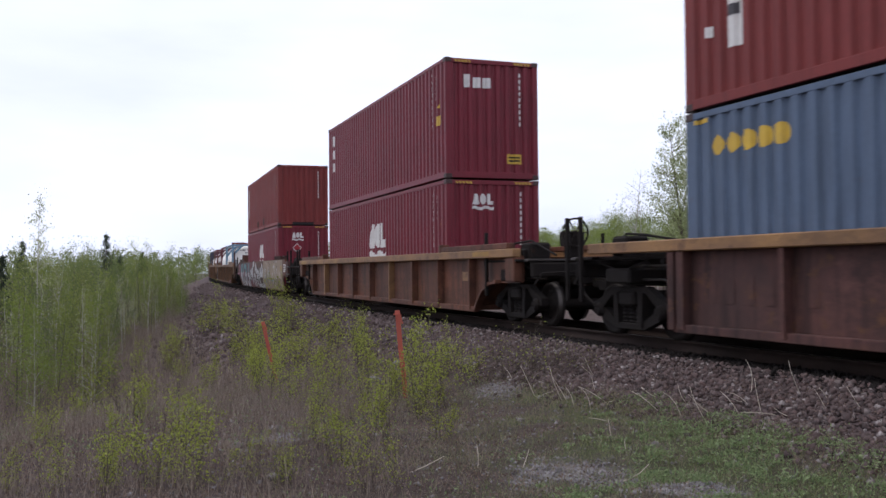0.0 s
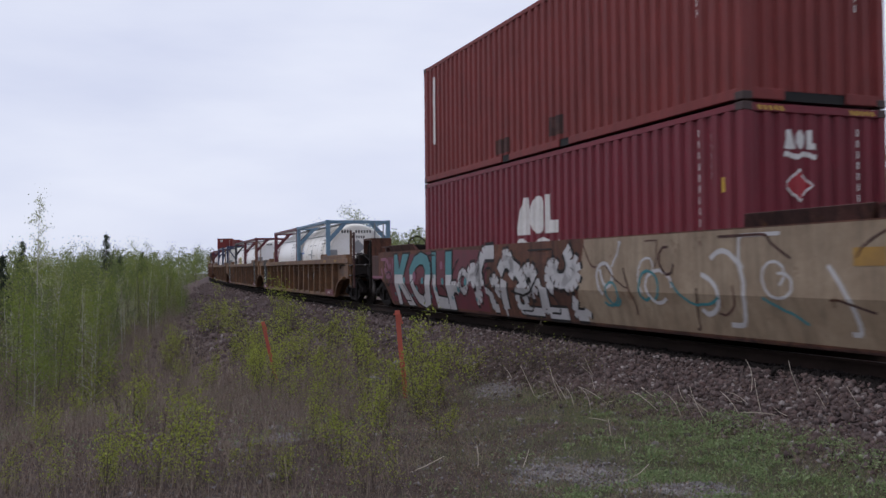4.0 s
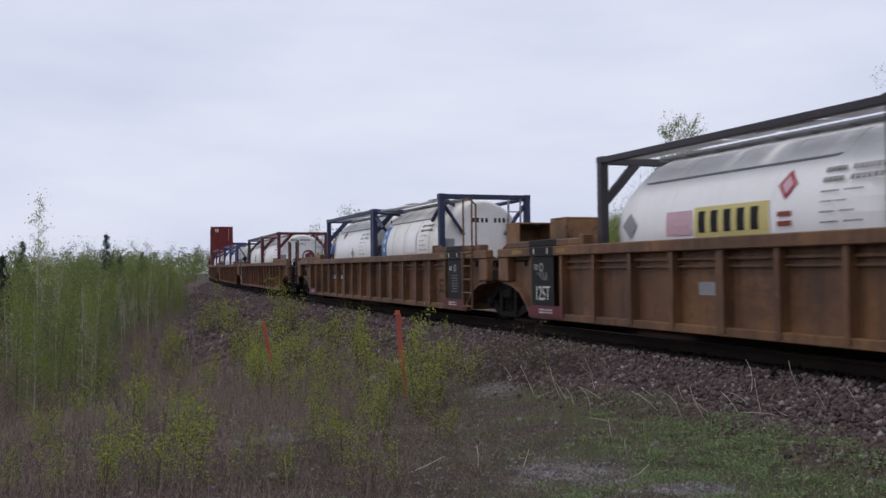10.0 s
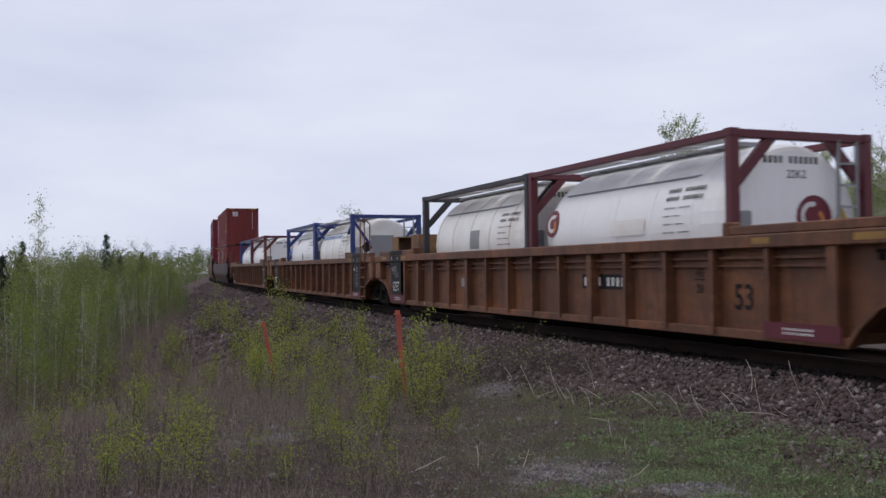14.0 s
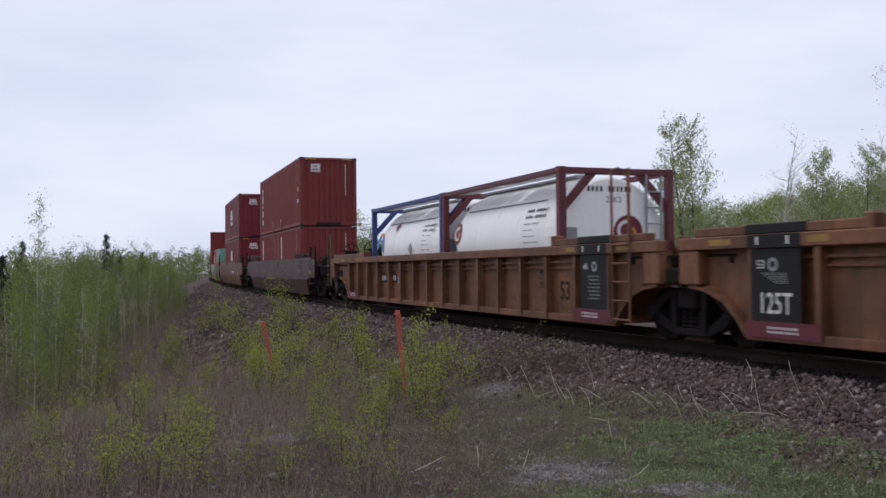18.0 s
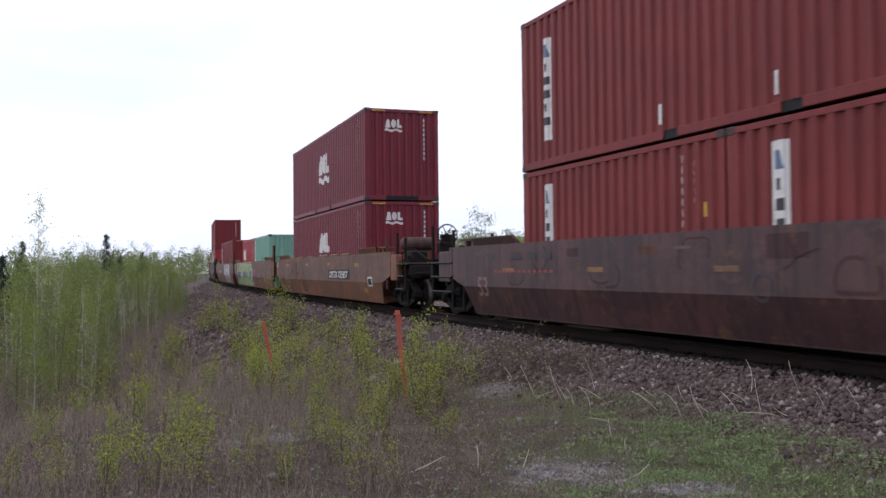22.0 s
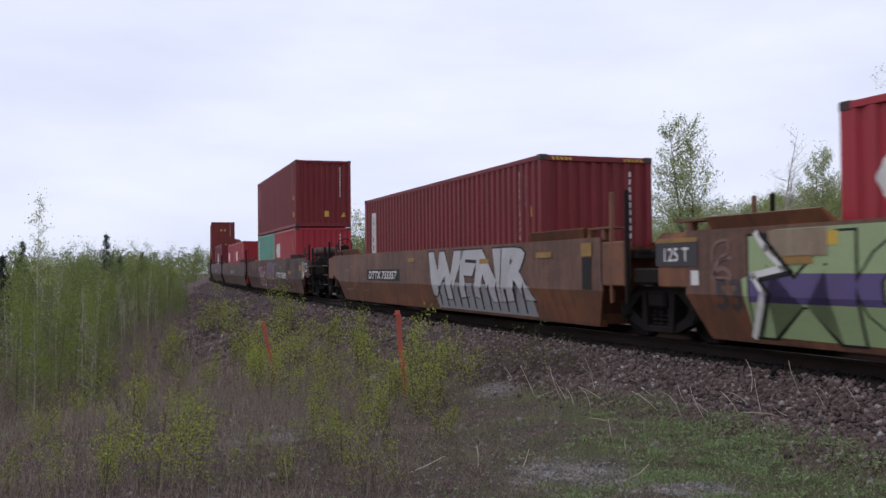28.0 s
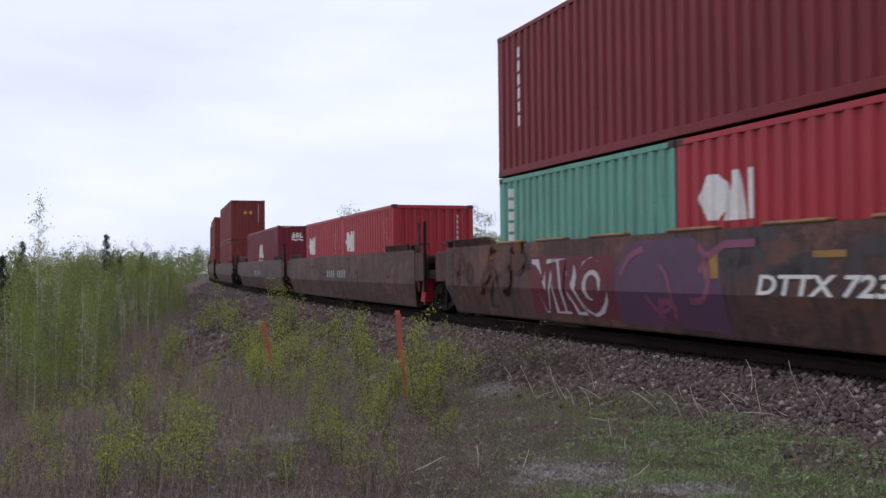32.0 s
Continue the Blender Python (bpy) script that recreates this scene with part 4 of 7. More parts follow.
    if kind == "coupler" and len(posts) > 1 and posts[0][1] != 1.97:
        xa, xb = sorted(p[0] for p in posts)[-2:]
        for zz in (0.58, 0.92, 1.24):
            part("corner_step", Shape().box(sgn * (xa - 0.02), sgn * (xb + 0.02), -1.45, -1.30, zz, zz + 0.035, 0.006), M["iron"], root)
            part("step_tread", Shape().box(sgn * xa, sgn * xb, -1.456, -1.44, zz + 0.012, zz + 0.04), M["railhead"], root, "worn edge of the step")
    if brake:
        brake_gear(root, sgn * (to + 0.25), sgn, dark, brake if brake != "plain" else None)
    if cabinet:
        xa, xb = hb + 0.2, hb + 0.85
        for nm, bx in (("cabinet_side", (xa, xb, -0.50, -0.46, ztop - 0.1, 2.06)), ("cabinet_back", (xa, xa + 0.04, -0.46, 0.25, ztop - 0.1, 2.06)), ("cabinet_side", (xa, xb, 0.25, 0.29, ztop - 0.1, 2.06)), ("cabinet_top", (xa, xb, -0.5, 0.29, 2.062, 2.10))):
            part(nm, Shape().box(sgn * bx[0], sgn * bx[1], *bx[2:], 0.008), M["gold"], root)
    part("brake_pipe", Shape().tube([(sgn * (hb + 0.1), -1.05, 0.75), (sgn * (hb + 0.7), -1.05, 0.92), (sgn * (e - 0.1), -1.0, 0.92)], 0.02, 6), M["railhead"], root, "thin worn air pipe")


def well_wagon(c, style, paint, label, square=False, hb=8.2, to=9.75, ends=("coupler", "coupler"), dark=None, chord=None, rib_step=1.07, posts=((), ()), brake=(None, None), cabinet=(False, False), marks=(), ladders=(), pads=False, panel=None, lower=None, caps=()):
    """One well unit of the train. ends, posts, brake, cabinet: leading end, trailing end."""
    root = tagged(new("well_wagon"), label, "rail wagon", "well wagons of the train")
    m, d = M[paint], M[dark or paint]
    reach = [to + (0.62 if e == "coupler" else -0.25) for e in ends]
    if style == "ribbed":
        ztop, zbot = 1.50, 0.22
        out = [(-hb, zbot), (hb, zbot), (hb + 0.16, 0.42), (hb + 0.42, 0.64), (hb + 0.8, 0.78), (hb + 1.15, 0.82), (reach[0], 0.84), (reach[0], 1.36), (-reach[1], 1.36), (-reach[1], 0.84), (-hb - 1.15, 0.82), (-hb - 0.8, 0.78), (-hb - 0.42, 0.64), (-hb - 0.16, 0.42)]
        if square:
            out = [(-hb, zbot), (hb, zbot), (hb + 0.06, 1.36), (-hb - 0.06, 1.36)]
        for sy in (-1, 1):
            part("side_sheet", Shape().prism(out, "y", sy * 1.23, sy * 1.27), d, root)
            part("top_chord", Shape().box(-reach[1], reach[0], sy * 1.28, sy * 1.46, 1.33, ztop, 0.015), M[chord or paint], root)
            part("bottom_chord", Shape().box(-hb, hb, sy * 1.28, sy * 1.40, zbot - 0.03, zbot + 0.09, 0.01), m, root)
            for e0, sg in ((reach[0], 1), (reach[1], -1)):
                if square:
                    part("end_post", Shape().box(sg * (hb - 0.06), sg * (hb + 0.08), sy * 1.2, sy * 1.44, zbot, 1.33, 0.015), m, root)
                    continue
                part("end_guide", Shape().box(sg * (hb - 1.95), sg * (e0 - 0.35), sy * 1.24, sy * 1.43, ztop, ztop + 0.12, 0.015).box(sg * (hb - 2.05), sg * (hb - 1.93), sy * 1.22, sy * 1.45, ztop - 0.02, ztop + 0.18, 0.02), d if chord else m, root)
                part("end_bracket", Shape().box(sg * (e0 - 0.42), sg * e0, sy * 1.2, sy * 1.44, 0.86, 1.33, 0.02), m, root)
                arch = [(hb + 0.02, zbot), (hb + 0.18, 0.42), (hb + 0.44, 0.64), (hb + 0.82, 0.78), (hb + 1.17, 0.82)]
                lip = Shape()
                for (xa, za), (xb, zb2) in zip(arch, arch[1:]):
                    lip.prism([(sg * xa, za), (sg * xb, zb2), (sg * (xb - 0.02), zb2 + 0.07), (sg * (xa - 0.07), za + 0.02)], "y", sy * 1.26, sy * 1.40)
                part("arch_lip", lip, m, root)
            n = int(2 * (hb - 0.1) / rib_step)
            for i in range(n + 1):
                x = -n * rib_step / 2 + i * rib_step
                wide = 0.075 if i % 5 == n % 5 // 2 else 0.042 if rib_step < 1.5 else 0.03
                part("rib", Shape().prism([(x - wide, zbot + 0.02), (x + wide, zbot + 0.02), (x + wide, 1.33), (x - wide, 1.33)], "y", sy * 1.27, sy * 1.43), M[chord] if chord and hb > 7 and i % 4 == 1 else m, root)
            if rib_step < 1.5:
                part("side_stringer", Shape().box(-hb + 0.3, hb - 0.3, sy * 1.27, sy * 1.34, 1.20, 1.235).box(-hb + 0.3, hb - 0.3, sy * 1.27, sy * 1.33, 1.10, 1.13), m, root)

        def skin(a, b):
            return (a, -1.276, b)

        zbr = []
    else:
        ztop, zbot = 1.60, 0.17

        def off(z):
            return 1.42 if z >= 0.74 else 1.42 - (0.74 - z) * 0.26

        for sy in (-1, 1):
            top = [(-reach[1] + 0.9, 0.95), (-hb - 0.35, 0.74), (hb + 0.35, 0.74), (reach[0] - 0.9, 0.95), (reach[0] - 0.9, ztop), (-reach[1] + 0.9, ztop)]
            part("side_sheet", Shape().prism(top, "y", sy * 1.38, sy * 1.42), m, root)
            low = Shape()
            ring = [(-hb, zbot), (hb, zbot), (hb + 0.35, 0.74), (-hb - 0.35, 0.74)]
            v = [(x, sy * off(z), z) for x, z in ring] + [(x, sy * (off(z) - 0.04), z) for x, z in ring]
            low.add(v, [(0, 1, 2, 3), (7, 6, 5, 4)] + [(i, (i + 1) % 4, 4 + (i + 1) % 4, 4 + i) for i in range(4)])
            part("lower_side_sheet", low, M[lower or paint], root)
            part("top_chord", Shape().box(-reach[1] + 0.9, reach[0] - 0.9, sy * 1.26, sy * 1.38, ztop - 0.14, ztop - 0.004, 0.01), m, root)
            part("bottom_chord", Shape().box(-hb, hb, sy * 1.12, sy * 1.26, zbot - 0.03, zbot + 0.07, 0.01), d, root)
            if pads:
                for x in (-5.2, -3.5, -1.6, 0.6, 2.6, 4.3):
                    part("container_pad", Shape().box(x - 0.55, x + 0.55, sy * 1.30, sy * 1.44, ztop, ztop + 0.05, 0.015), M["gold"], root, "worn yellow pad on the top edge")
            for e0, sg in ((reach[0], 1), (reach[1], -1)):
                g = Shape()
                g.add([(sg * a, sy * b, z) for a, b, z in ((hb - 2.3, 1.40, ztop), (hb - 0.25, 1.40, ztop), (hb - 0.15, 1.47, ztop + 0.16), (hb - 2.2, 1.47, ztop + 0.16), (hb - 2.3, 1.30, ztop), (hb - 0.25, 1.30, ztop), (hb - 0.15, 1.43, ztop + 0.17), (hb - 2.2, 1.43, ztop + 0.17))], [(0, 1, 2, 3), (7, 6, 5, 4), (0, 4, 5, 1), (1, 5, 6, 2), (2, 6, 7, 3), (3, 7, 4, 0)])
                part("container_guide", g, d, root, "flared guide plate")
                part("guide_post", Shape().box(sg * (hb - 0.2), sg * (hb - 0.08), sy * 1.26, sy * 1.38, ztop - 0.05, ztop + 0.15, 0.01).box(sg * (hb + 0.25), sg * (hb + 0.36), sy * 1.26, sy * 1.38, ztop - 0.05, ztop + 0.15, 0.01).box(sg * (hb - 0.15), sg * (hb + 0.6), sy * 1.1, sy * 1.4, ztop + 0.13, ztop + 0.165), d, root)
                part("end_plate", Shape().box(sg * (e0 - 0.88), sg * (e0 - 0.2), sy * 1.28, sy * 1.415, 0.82, 1.52, 0.02), d, root)

        def skin(a, b):
            return (a, -off(b) - 0.004, b)

        zbr = [0.74]
    for i in range(9):
        x = -hb + 0.25 + i * (2 * hb - 0.5) / 8
        part("floor_beam", Shape().box(x - 0.12, x + 0.12, -1.25, 1.25, zbot, 0.34, 0.01), d, root)
    for i, sg in ((0, 1), (1, -1)):
        end_platform(root, ends[i], sg, hb, to, paint, dark or paint, posts[i], brake[i], cabinet[i], ztop)
        if ends[i] == "coupler" or sg < 0:
            bogie(root, sg * to, c)
    if panel:
        part("end_panel", Shape().prism([(8.75, 0.30), (9.05, 0.30), (9.22, 1.0), (8.98, 1.0)], "y", -1.30, -0.85), M[panel], root, "bright painted end panel")
    for sg in caps:
        for sy in (-1, 1):
            part("guide_cap", Shape().box(sg * 7.1, sg * 8.15, sy * 1.232, sy * 1.438, ztop + 0.004, ztop + 0.128, 0.012), M["black"], root, "black painted stretch of the guide")
    for x0, x1, z0, z1, top in ladders:
        ladder(root, x0, x1, z0, z1, M[chord or paint], 5, -1.47 if style == "ribbed" else -1.45, top)
    for polys, colour, what, lift in marks:
        mark("marking", drape(polys, 1, zbr, lambda a, b: (skin(a, b)[0], skin(a, b)[1] - lift, b)), M[colour], root, what)
    MOVERS.append((root, c, to, Matrix.Identity(4)))
    return root


def split_paint(polys, z, upper, lower, what, lift):
    """One word in two colours, cut at a height."""
    return [([p for p in (clip_poly(q, 1, z, 9) for q in polys) if p], upper, what, lift), ([p for p in (clip_poly(q, 1, -9, z) for q in polys) if p], lower, what, lift)]


def blocks_word(x0, x1, z, h, n, skip=()):
    """A row of plain bars, as long as a word of n signs."""
    step = (x1 - x0) / n
    return [rect(x0 + i * step, x0 + i * step + step * 0.56, z, z + h) for i in range(n) if i not in skip]


def lettered_plate(x0, x1, z0, z1, words, lift=0.0, shear=0.0, dark="black"):
    """A dark board with white letters and figures."""
    h = (z1 - z0) * 0.66
    flat = text_polys(words, h / 0.7, 0.0, 0.0, 0.007 * h / 0.2, 1.0, shear)
    lo, hi = min(q[0] for t in flat for q in t), max(q[0] for t in flat for q in t)
    k = (x1 - x0) * 0.86 / (hi - lo)
    tri = [[(x0 + 0.06 * (x1 - x0) + (a - lo) * k, z0 + 0.17 * (z1 - z0) + b) for a, b in t] for t in flat]
    return [([rect(x0, x1, z0, z1)], dark, "dark board under the lettering", lift), (tri, "white", "white painted letters and figures", lift + 0.004)]


def plate(x0, x1, z0, z1, n, skip=(), lift=0.0):
    return [([rect(x0, x1, z0, z1)], "black", "black number board", lift), (blocks_word(x0 + 0.08, x1 - 0.02, z0 + 0.05, z1 - z0 - 0.1, n, skip), "white", "row of plain white bars", lift + 0.004)]


RIB = 0.158
TWO = "coupler"


def tan_marks(lead, trail, extra=()):
    """Lettering panels of the ribbed wagons; lead, trail: whether a black panel is at that end."""
    out = []
    for on, sg in ((lead, 1), (trail, -1)):
        out.append(([rect(sg * 6.9 if sg > 0 else -8.15, 8.15 if sg > 0 else -6.9, 0.24, 0.44)], "crimson", "faded crimson band", RIB))
        out.append((blocks_word(sg * 7.5 - 0.26, sg * 7.5 + 0.26, 0.35, 0.03, 9) + blocks_word(sg * 7.5 - 0.26, sg * 7.5 + 0.26, 0.30, 0.03, 8), "white", "row of plain white bars", RIB + 0.004))
        if on:
            out.append(([rect(min(sg * 7.2, sg * 8.05), max(sg * 7.2, sg * 8.05), 0.44, 1.32)], "black", "black panel", RIB))
            out.append(([rect(min(sg * 7.17, sg * 8.08), max(sg * 7.17, sg * 8.08), 1.334, 1.494)], "black", "black painted top edge", 0.187))
            out.append(([rect(sg * 7.62 - 0.30, sg * 7.62 - 0.26, 1.37, 1.47), rect(sg * 7.62 + 0.22, sg * 7.62 + 0.26, 1.37, 1.47)], "white", "short white tick", 0.19))
            out.append((fan(disc(sg * 7.66, 1.13, 0.085, 16, 0, 360, 0.045)), "grey", "round grey stencil", RIB + 0.004))
            for i in range(7):
                out.append((blocks_word(sg * 7.64 - 0.2 + 0.03 * (i % 3), sg * 7.64 + 0.2, 0.96 - i * 0.06, 0.022, 8 + i % 3), "grey", "row of plain white bars", RIB + 0.004) if sg > 0 else (blocks_word(-7.86 + 0.04 * i, -7.4, 1.02 - 0.02 * i, 0.01, 6), "grey", "row of plain white bars", RIB + 0.004))
            out.append((text_polys("48" if sg > 0 else "53", 0.15, sg * 7.62 - 0.25, 1.08), "white", "white stencilled figures", RIB + 0.004))
            if sg < 0:
                out.append((text_polys("125T", 0.36, -7.63, 0.54, 0.003, 0.76), "white", "white stencilled figures", RIB + 0.004))
        out.append(([rect(sg * 6.9 - 0.16, sg * 6.9 + 0.16, 1.38, 1.46), rect(sg * 8.6 - 0.22, sg * 8.6 + 0.22, 1.38, 1.46)], "dullyellow", "yellow reflective strip", 0.188))
    out.append((text_polys("53", 0.46, 6.36, 0.56, 0.006, 0.85), "black", "black stencilled figures", 0.004))
    out.append(([rect(-3.3, -2.95, 0.72, 0.9)], "grey", "small pale placard", 0.004))
    out.append((text_polys("45", 0.17, 5.45, 0.97) + text_polys("28", 0.17, 5.45, 0.75) + [rect(5.33, 5.57, 0.925, 0.94)], "black", "black stencilled figures", 0.004))
    return out + list(extra)


def red_word(x0, x1):
    return [(blocks_word(x0, x1, 0.55, 0.5, 3), "fadedred", "three faded red blocks", 0.004)]


POSTS_R = ((10.55, 2.36, "tan"), (10.95, 2.30, "dull"))
POSTS_D = ((10.7, 1.97, "iron"), (11.15, 1.97, "iron"), (8.8, 1.86, "iron"))
L_ART = ((8.28, 8.78, 0.25, 1.5, 2.62),)
L_ART_T = ((-8.78, -8.28, 0.25, 1.5, 2.3),)

def wobble(polys, a=0.10):
    return [[(x + a * math.sin(5 * z + 2.1 * x), z + 0.7 * a * math.sin(2.3 * x + 1.0) * min(1.0, max(0.0, 2.2 * (z - 0.25)), max(0.0, 3.5 * (1.5 - z)))) for x, z in p] for p in polys]


def stroke(pts, w):
    """A line of even width along points."""
    out = []
    for (ax, az), (bx, bz) in zip(pts, pts[1:]):
        d = math.hypot(bx - ax, bz - az)
        ux, uz = (bx - ax) / d * w / 2, (bz - az) / d * w / 2
        out.append([(ax - ux - uz, az - uz + ux), (bx + ux - uz, bz + uz + ux), (bx + ux + uz, bz + uz - ux), (ax - ux + uz, az - uz - ux)])
    return out


def scribble(seed, x0, x1, z0, z1, n, wide):
    """Loose looping strokes of even width."""
    rng, out = random.Random(seed), []
    for k in range(n):
        cx, cz = x0 + (x1 - x0) * (k + rng.random()) / n, rng.uniform(z0 + 0.25, z1 - 0.25)
        a, da, run = rng.uniform(0, 6.28), rng.uniform(-0.7, 0.7), rng.randint(6, 15)
        pts = []
        for i in range(run):
            pts.append((cx, min(z1, max(z0, cz))))
            cx, cz = cx + 0.13 * math.cos(a), cz + 0.13 * math.sin(a)
            a += da + rng.uniform(-0.35, 0.35)
        w = wide * rng.uniform(0.6, 1.3)
        for (ax, az), (bx, bz) in zip(pts, pts[1:]):
            d = math.hypot(bx - ax, bz - az)
            if d > 0.02:
                nx, nz = -(bz - az) / d * w / 2, (bx - ax) / d * w / 2
                out.append([(ax + nx, az + nz), (bx + nx, bz + nz), (bx - nx, bz - nz), (ax - nx, az - nz)])
    return out


# spray-painted lettering on the smooth-sided wagons
koli = wobble(text_polys("KOLI", 1.78, -5.85, 0.24, 0.06, 1.12))
koli_back = wobble(text_polys("KOLI", 1.78, -5.85, 0.24, 0.105, 1.12))
PAINT_C = [([[(1.9, 0.2), (8.4, 0.2), (8.7, 0.7), (8.7, 1.58), (2.3, 1.58)]], "beige", "beige overpainted patch", 0.0), ([[(-8.5, 0.25), (-1.9, 0.2), (-1.7, 1.5), (-4, 1.56), (-8.6, 1.45)]], "crimson", "dull crimson spray-painted ground", 0.0), (koli_back, "black", "black spray-painted outline", 0.004)]
PAINT_C += split_paint(koli, 0.98, "teal", "spraywhite", "teal and white spray-painted letters", 0.008)
PAINT_C += [([disc(-6.35, 0.93, 0.13, 12), disc(-4.4, 1.2, 0.1, 10), disc(-8.35, 1.2, 0.09, 10)], "magenta", "magenta spray-painted blobs", 0.013), ([disc(-8.1 + 0.47 * i, 0.45 + 0.19 * ((i * 7) % 3), 0.05 + 0.02 * (i % 3), 8) for i in range(13)], "teal", "teal drips over the white", 0.012), (scribble(33, -9.3, -8.4, 0.9, 1.4, 4, 0.07), "magenta", "magenta spray-painted tag", 0.006), (scribble(31, -3.4, 2.1, 0.3, 1.45, 19, 0.33), "black", "black spray-painted outline", 0.002), (scribble(31, -3.4, 2.1, 0.3, 1.45, 19, 0.22), "spraywhite", "white spray-painted curls", 0.006), (scribble(32, -8.2, 1.9, 0.3, 1.45, 14, 0.04), "black", "thin black spray-painted strokes", 0.012),
            (scribble(5, 2.4, 8.2, 0.35, 1.5, 9, 0.055), "spraywhite", "faded white spray-painted strokes", 0.004), (scribble(6, 2.2, 8.4, 0.25, 1.5, 10, 0.03), "dull", "thin brown spray-painted scribbles", 0.007), (scribble(7, 3.0, 7.6, 0.3, 1.3, 4, 0.04), "teal", "thin teal spray-painted strokes", 0.009), ([rect(9.09, 9.62, 1.04, 1.38)], "white", "small white placard", 0.004), ([rect(9.14 + 0.24 * i, 9.32 + 0.24 * i, 1.08 + 0.1 * k, 1.14 + 0.1 * k) for i in range(2) for k in range(3)], "fr_black", "dark print on the placard", 0.007), ([rect(8.1, 8.55, 1.1, 1.3)], "dullyellow", "worn yellow patch", 0.005)]
mont_ground = [[(-7.4, 0.24), (0.6, 0.19), (0.75, 1.1), (0.3, 1.57), (-6.9, 1.55), (-7.1, 1.1), (-7.5, 0.95)]]
mont = wobble(text_polys("MONTE", 1.75, -3.5, 0.26, 0.03, 1.27))
mont_back = wobble(text_polys("MONTE", 1.75, -3.5, 0.26, 0.06, 1.27))
PAINT_M = [(mont_ground, "mint", "pale green spray-painted ground", 0.0), (mont_back, "black", "black spray-painted outline", 0.004), ([p for p in (clip_poly(q, 1, 1.02, 9) for q in mont) if p] + [p for p in (clip_poly(q, 1, -9, 0.66) for q in mont) if p], "mint", "pale green spray-painted letters", 0.008), ([p for p in (clip_poly(q, 1, 0.66, 1.02) for q in mont) if p], "violet", "violet band across the letters", 0.008),
           ([rect(0.75, 1.9, 0.35, 1.15)], "magenta", "red spray-painted block", 0.0), ([rect(0.95, 1.1, 0.45, 1.05), rect(1.3, 1.45, 0.45, 1.05), rect(1.62, 1.76, 0.45, 1.05)], "crimson", "dark red strokes", 0.004), ([rect(-6.6, -5.9, 1.34, 1.5), rect(-2.6, -2.2, 1.2, 1.32)], "yellow", "yellow reflective strip", 0.012)]
PAINT_M += [(scribble(11, 2.6, 7.6, 0.5, 1.5, 9, 0.03), "grey", "pale scratched strokes", 0.004), ([rect(-9.32, -8.37, 1.12, 1.45)], "fr_black", "dark painted board", 0.004), ([rect(-9.32, -8.37, 1.452, 1.51)], "dullyellow", "yellow strip over the board", 0.004), (text_polys("125 T", 0.27, -8.86, 1.19, 0.004, 0.95), "white", "white stencilled figures", 0.008), ([rect(-8.51, -8.34, 0.86, 1.06)], "white", "small white placard", 0.008), (text_polys("53", 0.56, -7.75, 0.56, 0.01, 1.0), "slate", "faded dark figures", 0.006), ([[(-7.0, 1.3), (-6.9, 1.22), (-6.05, 1.22), (-6.05, 1.54), (-7.0, 1.54)]], "beige", "tan overpainted patch", 0.014), ([rect(-6.75, -6.27, 1.13, 1.23)], "dullyellow", "yellow reflective strip", 0.014), (stroke([(-7.2, 1.5), (-7.05, 1.32), (-6.75, 1.08), (-7.28, 0.99), (-7.1, 0.78), (-7.4, 0.24)], 0.09), "white", "white spray-painted edge", 0.012), (stroke([(-7.12, 1.5), (-6.95, 1.34), (-6.62, 1.03), (-7.16, 0.94), (-6.99, 0.76), (-7.28, 0.24)], 0.06), "black", "black spray-painted outline", 0.016), (scribble(22, -8.3, -7.5, 0.95, 1.45, 2, 0.05), "fadedpink", "pale sprayed tag", 0.006)]
wf = wobble(text_polys("WFNR", 1.28, 3.05, 0.56, 0.085, 1.5, 0.12), 0.14)
wf_back = wobble(text_polys("WFNR", 1.28, 3.05, 0.56, 0.115, 1.5, 0.12), 0.14)
PAINT_W = [(wf_back, "black", "thin black spray-painted outline", 0.0), (wf, "spraywhite", "white spray-painted letters", 0.004), ([[(0.8, 0.2), (6.1, 0.2), (5.95, 0.78), (0.55, 0.82)]], "grey", "grey sprayed ground", 0.0), ([[(1.0 + 0.42 * i, 0.25), (1.06 + 0.42 * i, 0.25), (1.12 + 0.42 * i, 0.72 + 0.08 * (i % 3)), (1.0 + 0.42 * i, 0.70)] for i in range(12)], "dull", "dark drips", 0.006), ([rect(7.98, 8.33, 1.3, 1.52), rect(-1.2, -0.7, 1.3, 1.4), rect(3.6, 4.1, 1.22, 1.32), rect(6.3, 6.9, 1.3, 1.4)], "dullyellow", "yellow reflective strip", 0.012), ([rect(8.0, 8.3, 0.75, 1.28)], "black", "dark painted strip", 0.006), (scribble(23, -8.2, -5.3, 0.5, 1.4, 4, 0.05), "fadedpink", "pale sprayed tag", 0.004)] + lettered_plate(-5.15, -1.95, 0.80, 1.12, "DTTX 733357", 0.0, 0.2)
viro = wobble(text_polys("VIRO", 1.15, -2.85, 0.4, 0.05, 0.95))
